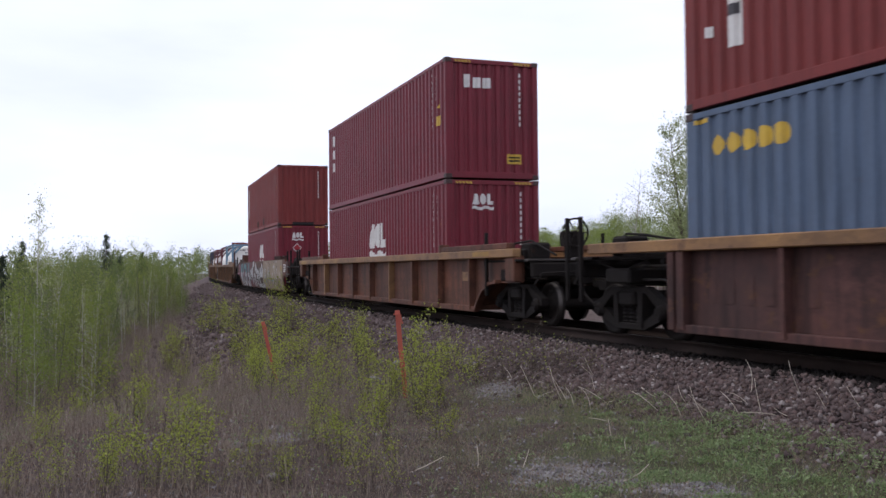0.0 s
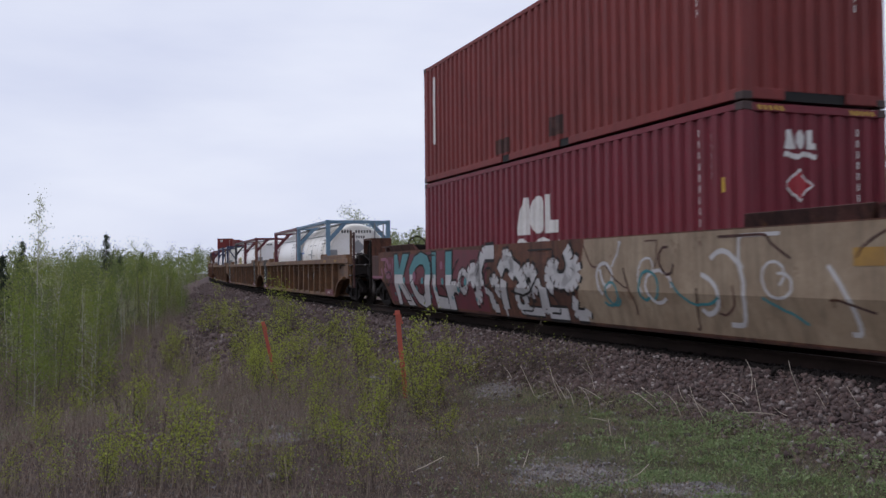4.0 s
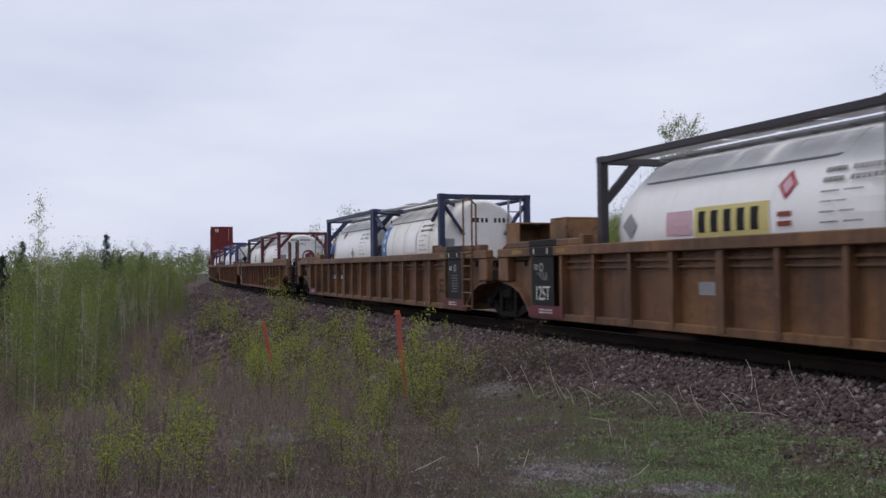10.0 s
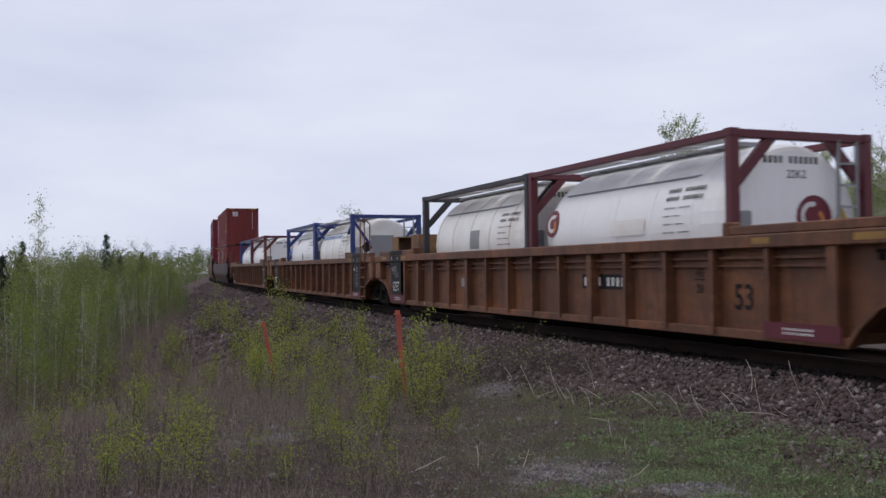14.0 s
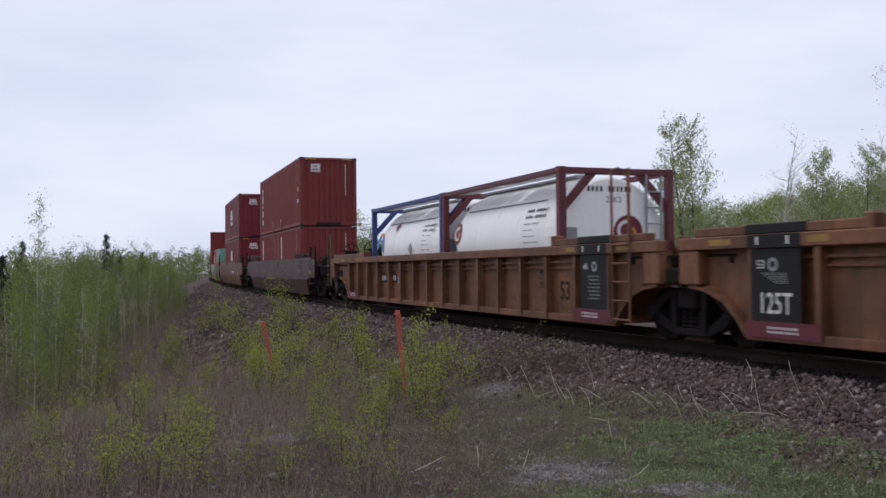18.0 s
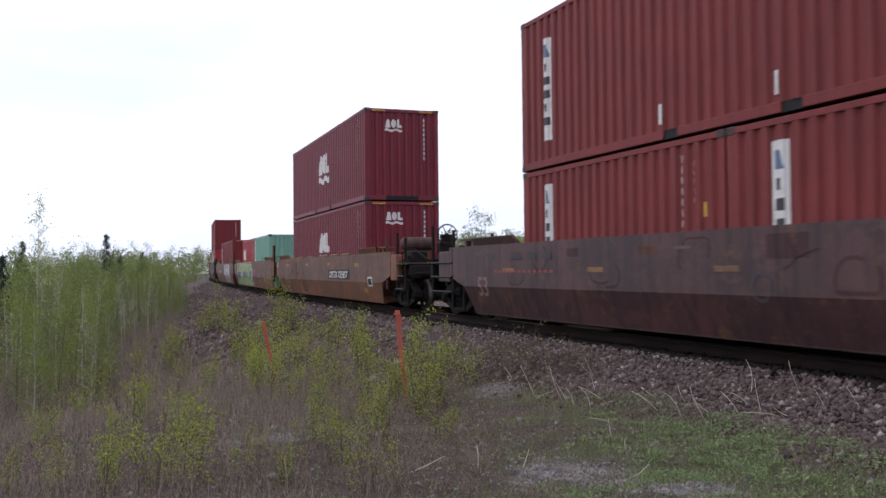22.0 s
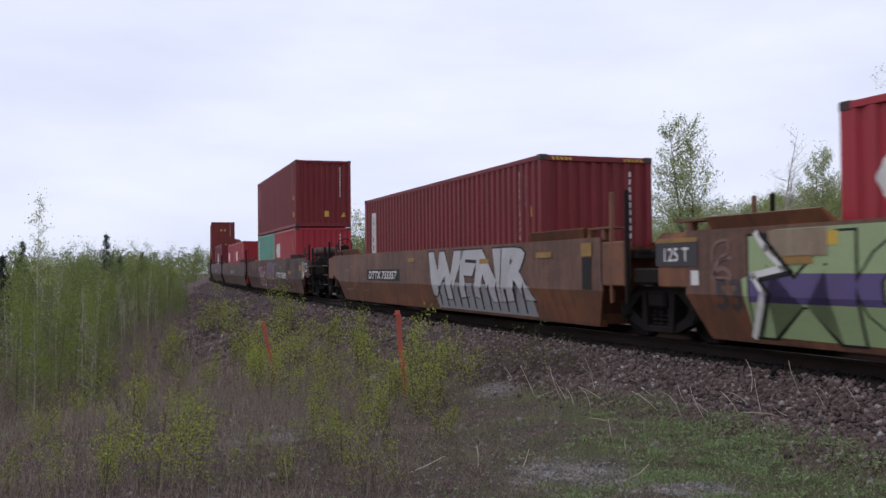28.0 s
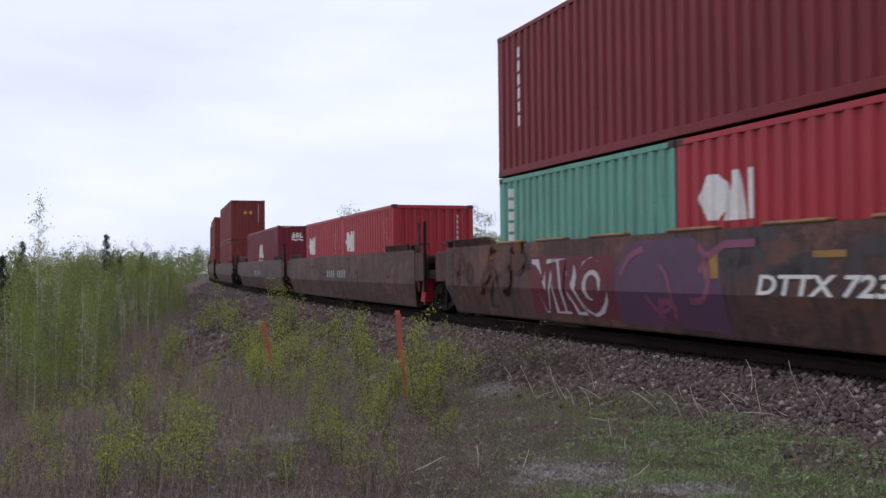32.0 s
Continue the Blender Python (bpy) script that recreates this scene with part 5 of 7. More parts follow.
PAINT_V = [([rect(-4.3, -1.35, 0.28, 1.32)], "crimson", "dull red spray-painted ground", 0.0), (text_polys("VIRO", 1.15, -2.85, 0.4, 0.09, 0.95), "spraywhite", "white spray-painted outline", 0.004), (viro, "crimson", "dull red spray-painted letters", 0.008),
           ([[(-1.3, 0.25), (1.3, 0.22), (1.25, 1.3), (0.6, 1.52), (-0.9, 1.5), (-1.4, 1.0)]], "purple", "dull purple spray-painted patch", 0.0), lettered_plate(1.75, 4.95, 0.70, 1.06, "DTTX 723891", 0.003, 0.2)[1],
           ([rect(0.9, 1.2, 0.95, 1.3), rect(5.31, 6.03, 0.94, 1.08), rect(8.07, 8.5, 1.1, 1.3), rect(2.9, 3.4, 1.2, 1.28)], "dullyellow", "worn yellow patch", 0.005), ([rect(9.26, 9.8, 1.06, 1.38)], "white", "small white placard", 0.004), ([rect(9.31, 9.75, 1.1, 1.34)], "black", "printed placard", 0.008), ([rect(9.36, 9.5, 1.14, 1.3)], "grey", "grey print on the placard", 0.012), ([rect(8.62, 9.1, 0.78, 1.45)], "beige", "worn tan block", 0.004), ([rect(8.98, 9.12, 0.84, 1.04)], "white", "small white sticker", 0.008), (scribble(41, 1.5, 8.0, 0.85, 1.5, 12, 0.22), "slate", "slate-grey sprayed strokes", 0.0), (scribble(42, -8.2, -4.5, 0.3, 1.5, 9, 0.2), "rustbrown", "rust-brown sprayed strokes", 0.0), (scribble(43, -1.2, 1.2, 0.35, 1.4, 5, 0.09), "magenta", "magenta sprayed strokes", 0.006), ([[(4.4, 1.1), (5.8, 1.15), (5.7, 1.5), (4.6, 1.52)], [(6.9, 1.15), (7.9, 1.2), (7.8, 1.52), (7.0, 1.5)], [(5.4, 0.3), (7.2, 0.3), (7.0, 0.6), (5.6, 0.66)]], "rustbrown", "rust-brown repainted patch", 0.0), (scribble(21, 4.6, 8.3, 0.3, 1.4, 5, 0.03), "dull", "thin brown sprayed strokes", 0.006),
           (scribble(13, -8.3, -4.4, 0.35, 1.45, 8, 0.09), "dull", "faded brown spray scribbles", 0.004)]
PAINT_A = lettered_plate(1.73, 4.85, 0.80, 1.12, "DTTX 733357", 0.0, 0.2) + [(text_polys("53", 0.5, -7.6, 0.52, 0.004, 0.95), "black", "black stencilled figures", 0.004), (text_polys("125T", 0.26, -8.82, 1.26, 0.004, 0.8), "white", "white stencilled figures", 0.02), ([rect(6.5, 6.95, 0.42, 0.56), rect(5.5, 6.0, 1.22, 1.32), rect(1.6, 2.0, 1.28, 1.36), rect(-6.7, -6.0, 1.28, 1.38), rect(-2.4, -1.8, 1.28, 1.38)], "dullyellow", "yellow reflective strip", 0.004), ([rect(7.1, 7.6, 0.62, 0.9)], "white", "white-edged placard", 0.004), ([rect(7.15, 7.55, 0.67, 0.85)], "black", "printed placard", 0.008),
           (scribble(12, -6.6, -2.2, 0.3, 1.42, 15, 0.045), "dull", "thin dark spray-painted curls", 0.004), ([[(5.6 + 0.4 * i, 1.0), (5.63 + 0.4 * i, 1.0), (5.85 + 0.3 * i, 1.5), (5.82 + 0.3 * i, 1.5)] for i in range(4)], "fadedpink", "pale scratched strokes", 0.004)]
PAINT_K = [(blocks_word(-7.3, -4.3, 1.28, 0.14, 5, (1,)) + [r for k in range(3) for r in blocks_word(-6.45, -5.75, 1.40 - 0.06 * k, 0.025, 8)], "slate", "faded grey lettering bars", 0.006), (blocks_word(-7.0, -4.4, 1.03, 0.05, 12), "fadedred", "row of faded red dashes", 0.006), ([rect(9.0, 9.68, 0.84, 1.5)], "dull", "brown printed board", 0.004), ([rect(9.06 + 0.115 * i, 9.15 + 0.115 * i, 1.18 + 0.1 * k, 1.25 + 0.1 * k) for i in range(5) for k in range(3)], "slate", "grey print on the board", 0.008), ([rect(9.06, 9.6, 0.98, 1.1)], "dullyellow", "yellow strip on the board", 0.008), ([rect(-4.0, -3.6, 1.3, 1.45), rect(1.0, 1.7, 1.2, 1.5), rect(6.9, 7.7, 0.9, 1.5)], "plumred", "reddish repainted patch", 0.0), ([rect(-6.6 + 3.3 * i, -6.1 + 3.3 * i, 1.04, 1.12) for i in range(5)], "gold", "yellow reflective strip", 0.004), ([rect(-0.88, -0.5, 1.36, 1.40)] + blocks_word(5.9, 7.4, 1.32, 0.12, 5) + blocks_word(6.2, 7.6, 1.1, 0.05, 9) + blocks_word(6.2, 7.6, 0.98, 0.05, 8), "plumgrey", "faded grey lettering bars", 0.004), (text_polys("53", 0.56, -7.6, 0.55, 0.008, 1.0), "fadedpink", "faded pink figures", 0.004), ([q for q in fan(disc(0.9, 0.85, 0.2, 18, 0, 360, 0.15))], "slate", "faded round stencil", 0.004),
           (scribble(15, -7.0, 5.5, 0.8, 1.5, 9, 0.04), "plumred", "faint reddish scratched strokes", 0.0), ([rect(-1.8, -1.3, 1.3, 1.42)], "rustbrown", "orange-brown patch", 0.004)]
PAINT_D = [(blocks_word(-1.4, 1.4, 0.86, 0.24, 9, (4,)), "grey", "faded grey lettering bars", 0.004), (scribble(14, -6, 6, 0.3, 1.45, 12, 0.09), "dull", "faded spray-painted scribbles", 0.0)]

WA = "brown ribbed container well wagon with worn yellow top edge"
WT = "tan ribbed well wagon carrying two tank containers"
WO = "ochre-brown ribbed well wagon carrying two tank containers"
WS = "smooth-sided orange-brown well wagon"
U = {}


def unit(key, c, *a, **k):
    U[key] = (c, k.get("to", 9.75))
    return well_wagon(c, *a, **k)


unit("A", -135.4, "ribbed", "dull", WA, square=True, hb=6.2, to=7.8, chord="gold", rib_step=2.0, posts=(POSTS_D[:0], ((8.75, 1.97, "iron"), (9.2, 1.97, "iron"))), brake=(None, None), marks=[(blocks_word(-5.6, -3.4, 0.62, 0.34, 6), "dull", "worn dark lettering bars", 0.004)])
unit("B", -113.8, "ribbed", "rustbrown", WA, chord="gold", rib_step=2.0, posts=(((8.9, 1.86, "iron"),), POSTS_D), brake=("plain", None), marks=[([rect(7.25, 7.6, 0.85, 1.05)], "gold", "small yellow placard", 0.004), ([rect(8.3, 9.2, 1.37, 1.46)], "dullyellow", "yellow painted edge", 0.188), ([rect(-9.96, -9.09, 1.36, 1.47)], "dullyellow", "yellow painted edge", 0.188)])
unit("C", -90.25, "smooth", "rustbrown", "smooth-sided well wagon covered in teal and white graffiti", hb=8.6, dark="dull", posts=(((10.0, 1.95, "iron"), (10.9, 1.97, "iron")), ((10.4, 1.95, "iron"),)), brake=(None, "plain"), marks=PAINT_C)
for key, c, paint, ends, lab in (("T1", -67.0, "tan", (TWO, "art"), WT), ("T2", -47.5, "tan", ("art", "art"), WT), ("T3", -27.95, "tan", ("art", TWO), WT), ("T4", -4.7, "ochre", (TWO, "art"), WO), ("T5", 14.65, "ochre", ("art", "art"), WO), ("T6", 34.1, "ochre", ("art", TWO), WO)):
    first, last = ends[0] == TWO, ends[1] == TWO
    extra = {"T1": lettered_plate(2.78, 3.68, 0.74, 1.02, "DTTX") + lettered_plate(3.82, 4.74, 0.74, 1.02, "791019"), "T2": red_word(1.15, 3.2), "T3": plate(-4.9, -3.3, 0.76, 1.0, 10, (4,), 0.0), "T4": plate(2.2, 3.6, 0.76, 1.0, 9, (4,)), "T5": red_word(-3.0, -1.1), "T6": plate(-5.0, -3.4, 0.76, 1.0, 10, (4,))}[key]
    wagon = unit(key, c, "ribbed", paint, lab, ends=ends, posts=(POSTS_R if first else (), POSTS_R if last else ()), brake=(None, "plain" if key == "T6" else None), cabinet=(not first and key != "T6", (not last and key != "T5") or key == "T3"), marks=tan_marks(not first, not last, extra), caps=(() if first else (1,)) + (() if last else (-1,)), ladders=(() if first else L_ART) + (() if last else L_ART_T[:0]))
    if key == "T1":
        for nm, bx in (("housing_top", (9.88, 10.96, -0.80, -0.15, 2.062, 2.12)), ("housing_side", (9.88, 9.94, -0.80, -0.15, 1.24, 2.06)), ("housing_side", (10.90, 10.96, -0.80, -0.15, 1.24, 2.06)), ("housing_back", (9.95, 10.89, -0.19, -0.15, 1.24, 2.06))):
            part(nm, Shape().box(*bx, 0.008), M["rustbrown"], wagon, "rusty brake housing")
        w = Shape().tube([(10.42 + 0.27 * math.cos(a), -0.72, 1.68 + 0.27 * math.sin(a)) for a in np.linspace(0, 2 * math.pi, 21)], 0.022, 6, False)
        for k in range(3):
            a = k * math.pi / 3
            w.tube([(10.42 + 0.27 * math.cos(a), -0.72, 1.68 + 0.27 * math.sin(a)), (10.42 - 0.27 * math.cos(a), -0.72, 1.68 - 0.27 * math.sin(a))], 0.014, 5)
        part("brake_wheel", w, M["iron"], wagon, "iron hand-brake wheel")
        part("gear_box", Shape().box(10.2, 10.65, -0.6, -0.25, 1.3, 1.95, 0.04), M["iron"], wagon)
# lower sheets: the reddish light off the ground is put into the colour
unit("K", 57.5, "smooth", "plum", "smooth-sided dark plum well wagon with faded stencils", hb=8.3, posts=(((9.3, 2.0, "iron"), (10.2, 2.0, "iron")), ((9.3, 2.0, "iron"), (10.6, 2.15, "iron"))), brake=("plain", None), marks=PAINT_K, dark="plum", lower="plumred")
for key, c, paint, ends, mk, lab in (("L1", 81.0, "orange", (TWO, "art"), PAINT_A, WS + " with a black number board"), ("L2", 100.45, "orange", ("art", "art"), PAINT_M, WS + " with pale green and violet graffiti"), ("L3", 119.9, "orange", ("art", TWO), PAINT_W, WS + " with large white graffiti letters"),
                                     ("V1", 143.6, "umber", (TWO, "art"), PAINT_V, "smooth-sided dirty brown well wagon with red and purple graffiti"), ("V2", 163.05, "umber", ("art", "art"), PAINT_D, "smooth-sided dirty brown well wagon with faded graffiti"), ("V3", 182.5, "plum", ("art", TWO), PAINT_D, "smooth-sided dark brown well wagon"),
                                     ("W1", 206.2, "umber", (TWO, TWO), [], "smooth-sided brown well wagon far down the train"), ("W2", 229.7, "umber", (TWO, TWO), [], "smooth-sided brown well wagon far down the train"), ("W3", 253.2, "plum", (TWO, TWO), [], "smooth-sided brown well wagon far down the train"), ("W4", 276.7, "plum", (TWO, TWO), [], "smooth-sided brown well wagon far down the train"), ("W5", 300.2, "plum", (TWO, TWO), [], "smooth-sided brown well wagon far down the train")):
    ps = ((9.1, 2.0, "dull"), (10.1, 2.1, "iron"), (10.8, 1.95, "iron"))
    unit(key, c, "smooth", "fadedorange" if paint == "orange" else paint, lab, lower="orange" if paint == "orange" else None, hb=8.3, dark="dull" if paint != "orange" else "orange", ends=ends, posts=(ps if ends[0] == TWO else ((8.9, 2.3, "orange" if paint == "orange" else "dull"), (9.35, 2.3, "iron")), ps if ends[1] == TWO else ()), brake=("dull" if ends[0] == TWO else None, None), marks=mk, pads=key in ("L1", "V1"), panel={"L2": "green", "V2": "red"}.get(key))

# loads
H40, H20 = 2.896, 2.591
L40, L20 = 12.192, 6.058
Z0 = 0.36
Z_HC, Z_STD = Z0 + H40 + 0.02, Z0 + H20 + 0.02
ACL = "maroon corrugated 40-foot container with a white block mark"


def acl_marks(low=False, red=False):
    m = code_marks(6.096, H40) + [(block_logo(-0.75, 1.40, 1.8, 0.72), "white", WH), ([rect(-1.2, -0.75, 0.2, 0.42), rect(0.62, 1.1, 0.2, 0.42)], "maroon", "repainted patch")]
    e = code_end(H40, [(block_logo(-0.55, 2.30, 0.58, 0.26), "white", WH)])
    if red:
        e += [([[(-0.53, 1.82), (-0.30, 1.59), (-0.07, 1.82), (-0.30, 2.05)]], "white", "white-edged hazard diamond")]
        e += [([[(-0.49, 1.82), (-0.30, 1.63), (-0.11, 1.82), (-0.30, 2.01)]], "red", "red hazard diamond")]
    return m, e


def label_strip(x, z0, z1, w=0.31):
    n = max(3, int((z1 - z0 - 0.55) / 0.25))
    rows = [z1 - 0.62 - 0.25 * i for i in range(n)]
    return [([rect(x - w / 2, x + w / 2, z0, z1)], "white", "white vertical label"), ([[(x - w * 0.32, z1 - 0.36), (x + w * 0.32, z1 - 0.36), (x + w * 0.10, z1 - 0.12), (x - w * 0.32, z1 - 0.12)]], "slateblue", "blue-grey mark on the label"), ([rect(x - w * (0.30 if i % 3 else 0.12), x + w * (0.30 if i % 3 else 0.12), zz, zz + 0.15) for i, zz in enumerate(rows)] , "fr_black", "dark blocks down the label")]


def lettered_down(x, z, n, h=0.19):
    return [([rect(x - 0.1, x + 0.1, z - i * h * 1.35 - h, z - i * h * 1.35) for i in range(n)], "white", "column of plain white blocks")]


def cai(x):
    return [([disc(x + 0.2, 1.69, 0.33, 10), [(x + 0.42, 1.36), (x + 0.84, 1.36), (x + 0.72, 2.02), (x + 0.58, 2.02)], rect(x + 0.92, x + 1.0, 1.36, 2.02)], "white", "white plain blocks")]


# blue box under a red one
container(L40, H40, "blue", "grey-blue corrugated 40-foot container with a yellow mark", 0, Z0, U["A"], [([disc(-5.42 + 0.3 * i, 2.38, 0.14, 14) for i in range(5)], "yellow", "five yellow discs"), ([rect(-5.9, -5.6, 2.72, 2.78)], "yellow", "yellow stripe")], end_marks=code_end(H40))
container(L40, H40, "brick", "brick-red corrugated 40-foot container with a white label", 0, Z_HC, U["A"], label_strip(-5.05, 0.72, 2.9 - 0.14) + [([rect(-5.62, -5.5, 0.95, 1.1)], "white", "small white sticker")], end_marks=code_end(H40))
m, e = acl_marks()
container(L40, H40, "maroon", ACL, 0, Z0, U["B"], m, end_marks=e)
container(L40, H40, "maroon", "maroon 40-foot container with white blocks and yellow plate", 0, Z_HC, U["B"], code_marks(6.096, H40) + [([rect(-5.42, -5.26, 2.2, 2.55), rect(-5.46, -5.2, 1.75, 2.05), rect(-5.42, -5.26, 1.3, 1.6)], "white", "column of three white blocks"), ([rect(5.45, 5.75, 1.32, 1.55), [(5.5, 1.75), (5.72, 1.75), (5.66, 1.95)]], "yellow", "yellow warning plate")], pockets=False,
          end_marks=code_end(H40)[:1] + [([rect(-0.72, -0.58, 2.2, 2.52), rect(-0.5, -0.3, 2.2, 2.45), rect(-0.24, -0.04, 2.2, 2.45)], "white", "three plain white blocks"), ([rect(0.38, 0.78, 0.38, 0.62)], "yellow", "yellow caution plate"), ([rect(0.42, 0.74, 0.52, 0.56), rect(0.42, 0.74, 0.44, 0.48)], "black", "dark bars on the plate"), code_end(H40)[1]])
m, e = acl_marks(red=True)
container(L40, H40, "maroon", ACL + ", hazard diamond", 0, Z0, U["C"], m, end_marks=e)
container(L40, H40, "brick", "faded brick-red 40-foot container with rubbed patches", 0, Z_HC, U["C"], code_marks(6.096, H40) + [([rect(-5.5, -5.3, 0.9, 2.55)], "white", "narrow white label"), ([rect(-1.7, -1.1, 0.2, 0.5), rect(0.7, 1.2, 0.25, 0.6)], "dull", "rubbed patch")], tunnel=True, pockets=True, end_marks=code_end(H40)[:1])


def gcs(x=-2.15):
    return [([disc(x, 1.56, 0.25, 20)], "darkred", "dark red round emblem"), (fan(disc(x, 1.56, 0.17, 12, 60, 300, 0.10)), "white", "white chevron of the emblem"), (fan(disc(x + 0.02, 1.5, 0.14, 8, -60, 60, 0.07)), "emorange", "orange stroke of the emblem")]


def tank_text(x):
    return [([r for i in range(7) for r in blocks_word(x, x + (0.9 if i < 2 else 0.4 + 0.12 * (i % 3)), 1.84 - i * 0.12, 0.06 if i < 2 else 0.022, 11 if i < 2 else 9, (4,))], "slate", "block of small dark lettering bars")]


def gcs_end():
    return [(blocks_word(-0.55, 0.5, 2.16, 0.10, 12, (4, 11)), "slate", "row of small dark bars"), (text_polys("22K2", 0.16, 0.0, 1.96), "black", "black stencilled figures"), ([disc(0.3, 1.42, 0.31, 22)], "darkred", "dark red round emblem"), (fan(disc(0.26, 1.44, 0.2, 12, 70, 290, 0.13)), "white", "white chevron of the emblem"), (fan(disc(0.32, 1.38, 0.16, 8, -60, 60, 0.09)), "emorange", "orange stroke of the emblem")]


def tri_sign():
    return [([[(0.62, 1.32), (0.92, 1.32), (0.77, 1.62)]], "yellow", "yellow triangular warning sign")]


def wheel_mark(x):
    return [(fan(disc(x, 1.45, 0.36, 14, 100, 200, 0.16)), "emblue", "blue arc of the emblem"), (fan(disc(x, 1.45, 0.36, 14, -40, 60, 0.16)), "emblue", "blue arc of the emblem"), (fan(disc(x, 1.45, 0.38, 14, 55, 120, 0.28)) + fan(disc(x, 1.40, 0.4, 14, 215, 320, 0.3)), "emorange", "orange arc of the emblem"), ([[(x + 1.1, 1.95), (x + 1.28, 1.8), (x + 1.46, 1.95), (x + 1.28, 2.1)]], "darkred", "red hazard diamond"), ([[(x + 2.6, 1.3), (x + 2.78, 1.12), (x + 2.96, 1.3), (x + 2.78, 1.48)]], "grey", "grey hazard diamond")]


GT = "white tank container in a dark red frame with a round emblem"
WB = "white tank in a blue frame with blue-orange emblem"
X2 = 3.045
frame_tank("fr_sky", "tankdirty", "stained white tank container in a pale blue frame", X2, U["T1"], marks=[([[(-2.3, 1.45), (-1.95, 1.49), (-1.9, 1.85), (-1.85, 1.49), (-1.5, 1.45), (-1.85, 1.41), (-1.9, 1.05), (-1.95, 1.41)]], "emblue", "blue four-pointed star"), ([rect(-0.7, -0.1, 1.35, 1.38), rect(-0.7, -0.1, 1.7, 1.73), rect(0.15, 0.6, 1.3, 1.33), rect(0.15, 0.6, 1.7, 1.73), rect(-0.1, 0.1, 1.2, 1.55)], "grey", "grey placard frames")] + tank_text(1.7),
           end_marks=[(blocks_word(-0.62, 0.55, 2.12, 0.11, 11, (4,)) + blocks_word(-0.25, 0.3, 1.92, 0.1, 6), "black", "row of small dark bars"), ([[(-0.28, 1.6), (0.0, 1.32), (0.28, 1.6), (0.0, 1.88)]], "grey", "grey hazard diamond")])
frame_tank("fr_red", "tankwhite", GT, -X2, U["T1"], marks=gcs() + tank_text(1.4), end_marks=gcs_end())
frame_tank("fr_red", "tankwhite", GT, X2, U["T2"], marks=gcs() + tank_text(1.4), end_marks=gcs_end() + tri_sign())
frame_tank("fr_black", "tankwhite", "cream-white tank in a charcoal frame with yellow panel", -X2, U["T2"], marks=[([rect(-0.5, 1.02, 1.14, 1.58)], "paleyellow", "pale yellow panel"), (blocks_word(-0.4, 0.95, 1.22, 0.3, 5), "black", "five dark bars on the panel"), ([rect(-1.15, -0.55, 1.2, 1.55)], "pink", "pink square emblem"), ([[(1.14, 1.75), (1.3, 1.56), (1.46, 1.75), (1.3, 1.94)]], "red", "red hazard diamond"), ([[(1.2, 1.75), (1.3, 1.63), (1.4, 1.75), (1.3, 1.87)]], "pink", "pale middle of the diamond"), ([rect(1.18, 1.42, 1.24, 1.30), rect(1.18, 1.42, 1.36, 1.42)], "fadedred", "small red print"), ([[(-2.3, 1.4), (-2.1, 1.2), (-1.9, 1.4), (-2.1, 1.6)]], "grey", "grey hazard diamond")] + tank_text(1.9), end_marks=gcs_end()[:2])
frame_tank("fr_navy", "tankdirty", "cream-white tank in a navy beam frame with blue panel", X2, U["T3"], style="beam", marks=[([rect(-2.1, -1.65, 0.75, 2.0)], "emblue", "vertical blue panel"), ([rect(-1.95, -1.8, 1.75 - 0.24 * i, 1.87 - 0.24 * i) for i in range(5)], "white", "white bars down the panel"), ([rect(0.3, 1.0, 1.2, 1.75)], "tankwhite", "pale square panel")] + tank_text(1.3), end_marks=[(blocks_word(-0.3, 0.75, 1.9, 0.11, 9, (4,)), "black", "row of small dark bars"), ([[(0.5, 1.25), (0.72, 1.02), (0.94, 1.25), (0.72, 1.48)]], "red", "red hazard diamond")])
frame_tank("fr_navy", "tankwhite", "white tank in a navy frame with blue-orange emblem", -X2, U["T3"], marks=wheel_mark(-2.25) + tank_text(1.4), end_marks=gcs_end()[:1])
frame_tank("fr_red", "tankwhite", GT, X2, U["T4"], marks=gcs() + tank_text(1.4) + [([rect(-0.1, 0.9, 1.25, 1.5)], "tankdirty", "yellowed patch")], end_marks=gcs_end() + tri_sign())
frame_tank("fr_black", "tankdirty", "cream-white tank container in a charcoal frame", -X2, U["T4"], marks=tank_text(1.5) + [([rect(0.0, 0.5, 1.2, 1.6)], "grey", "faded grey panel")], end_marks=gcs_end()[:1])
frame_tank("fr_blue", "tankdirty", "white tank in a blue beam frame with blue bars", X2, U["T5"], style="beam", marks=[(blocks_word(-1.9, 1.0, 1.86, 0.13, 14, (9,)), "emblue", "long row of plain blue bars"), ([p for d in (0.0, 0.52) for p in stroke([(1.45 + d, 1.78), (1.65 + d, 1.58), (1.85 + d, 1.78), (1.65 + d, 1.98), (1.45 + d, 1.78)], 0.025)], "grey", "two grey hazard diamonds")] + tank_text(1.2), end_marks=[([rect(-0.5, 0.3, 1.2, 1.9)], "grey", "grey printed panel"), ([[(-0.85, 1.5), (-0.65, 1.3), (-0.45, 1.5), (-0.65, 1.7)], [(0.45, 1.5), (0.65, 1.3), (0.85, 1.5), (0.65, 1.7)]], "black", "dark hazard diamond")])
frame_tank("fr_blue", "tankwhite", WB, -X2, U["T5"], marks=wheel_mark(-2.25) + tank_text(1.4), end_marks=gcs_end()[:1])
frame_tank("fr_red", "tankwhite", GT, X2, U["T6"], marks=gcs() + tank_text(1.4), end_marks=gcs_end())
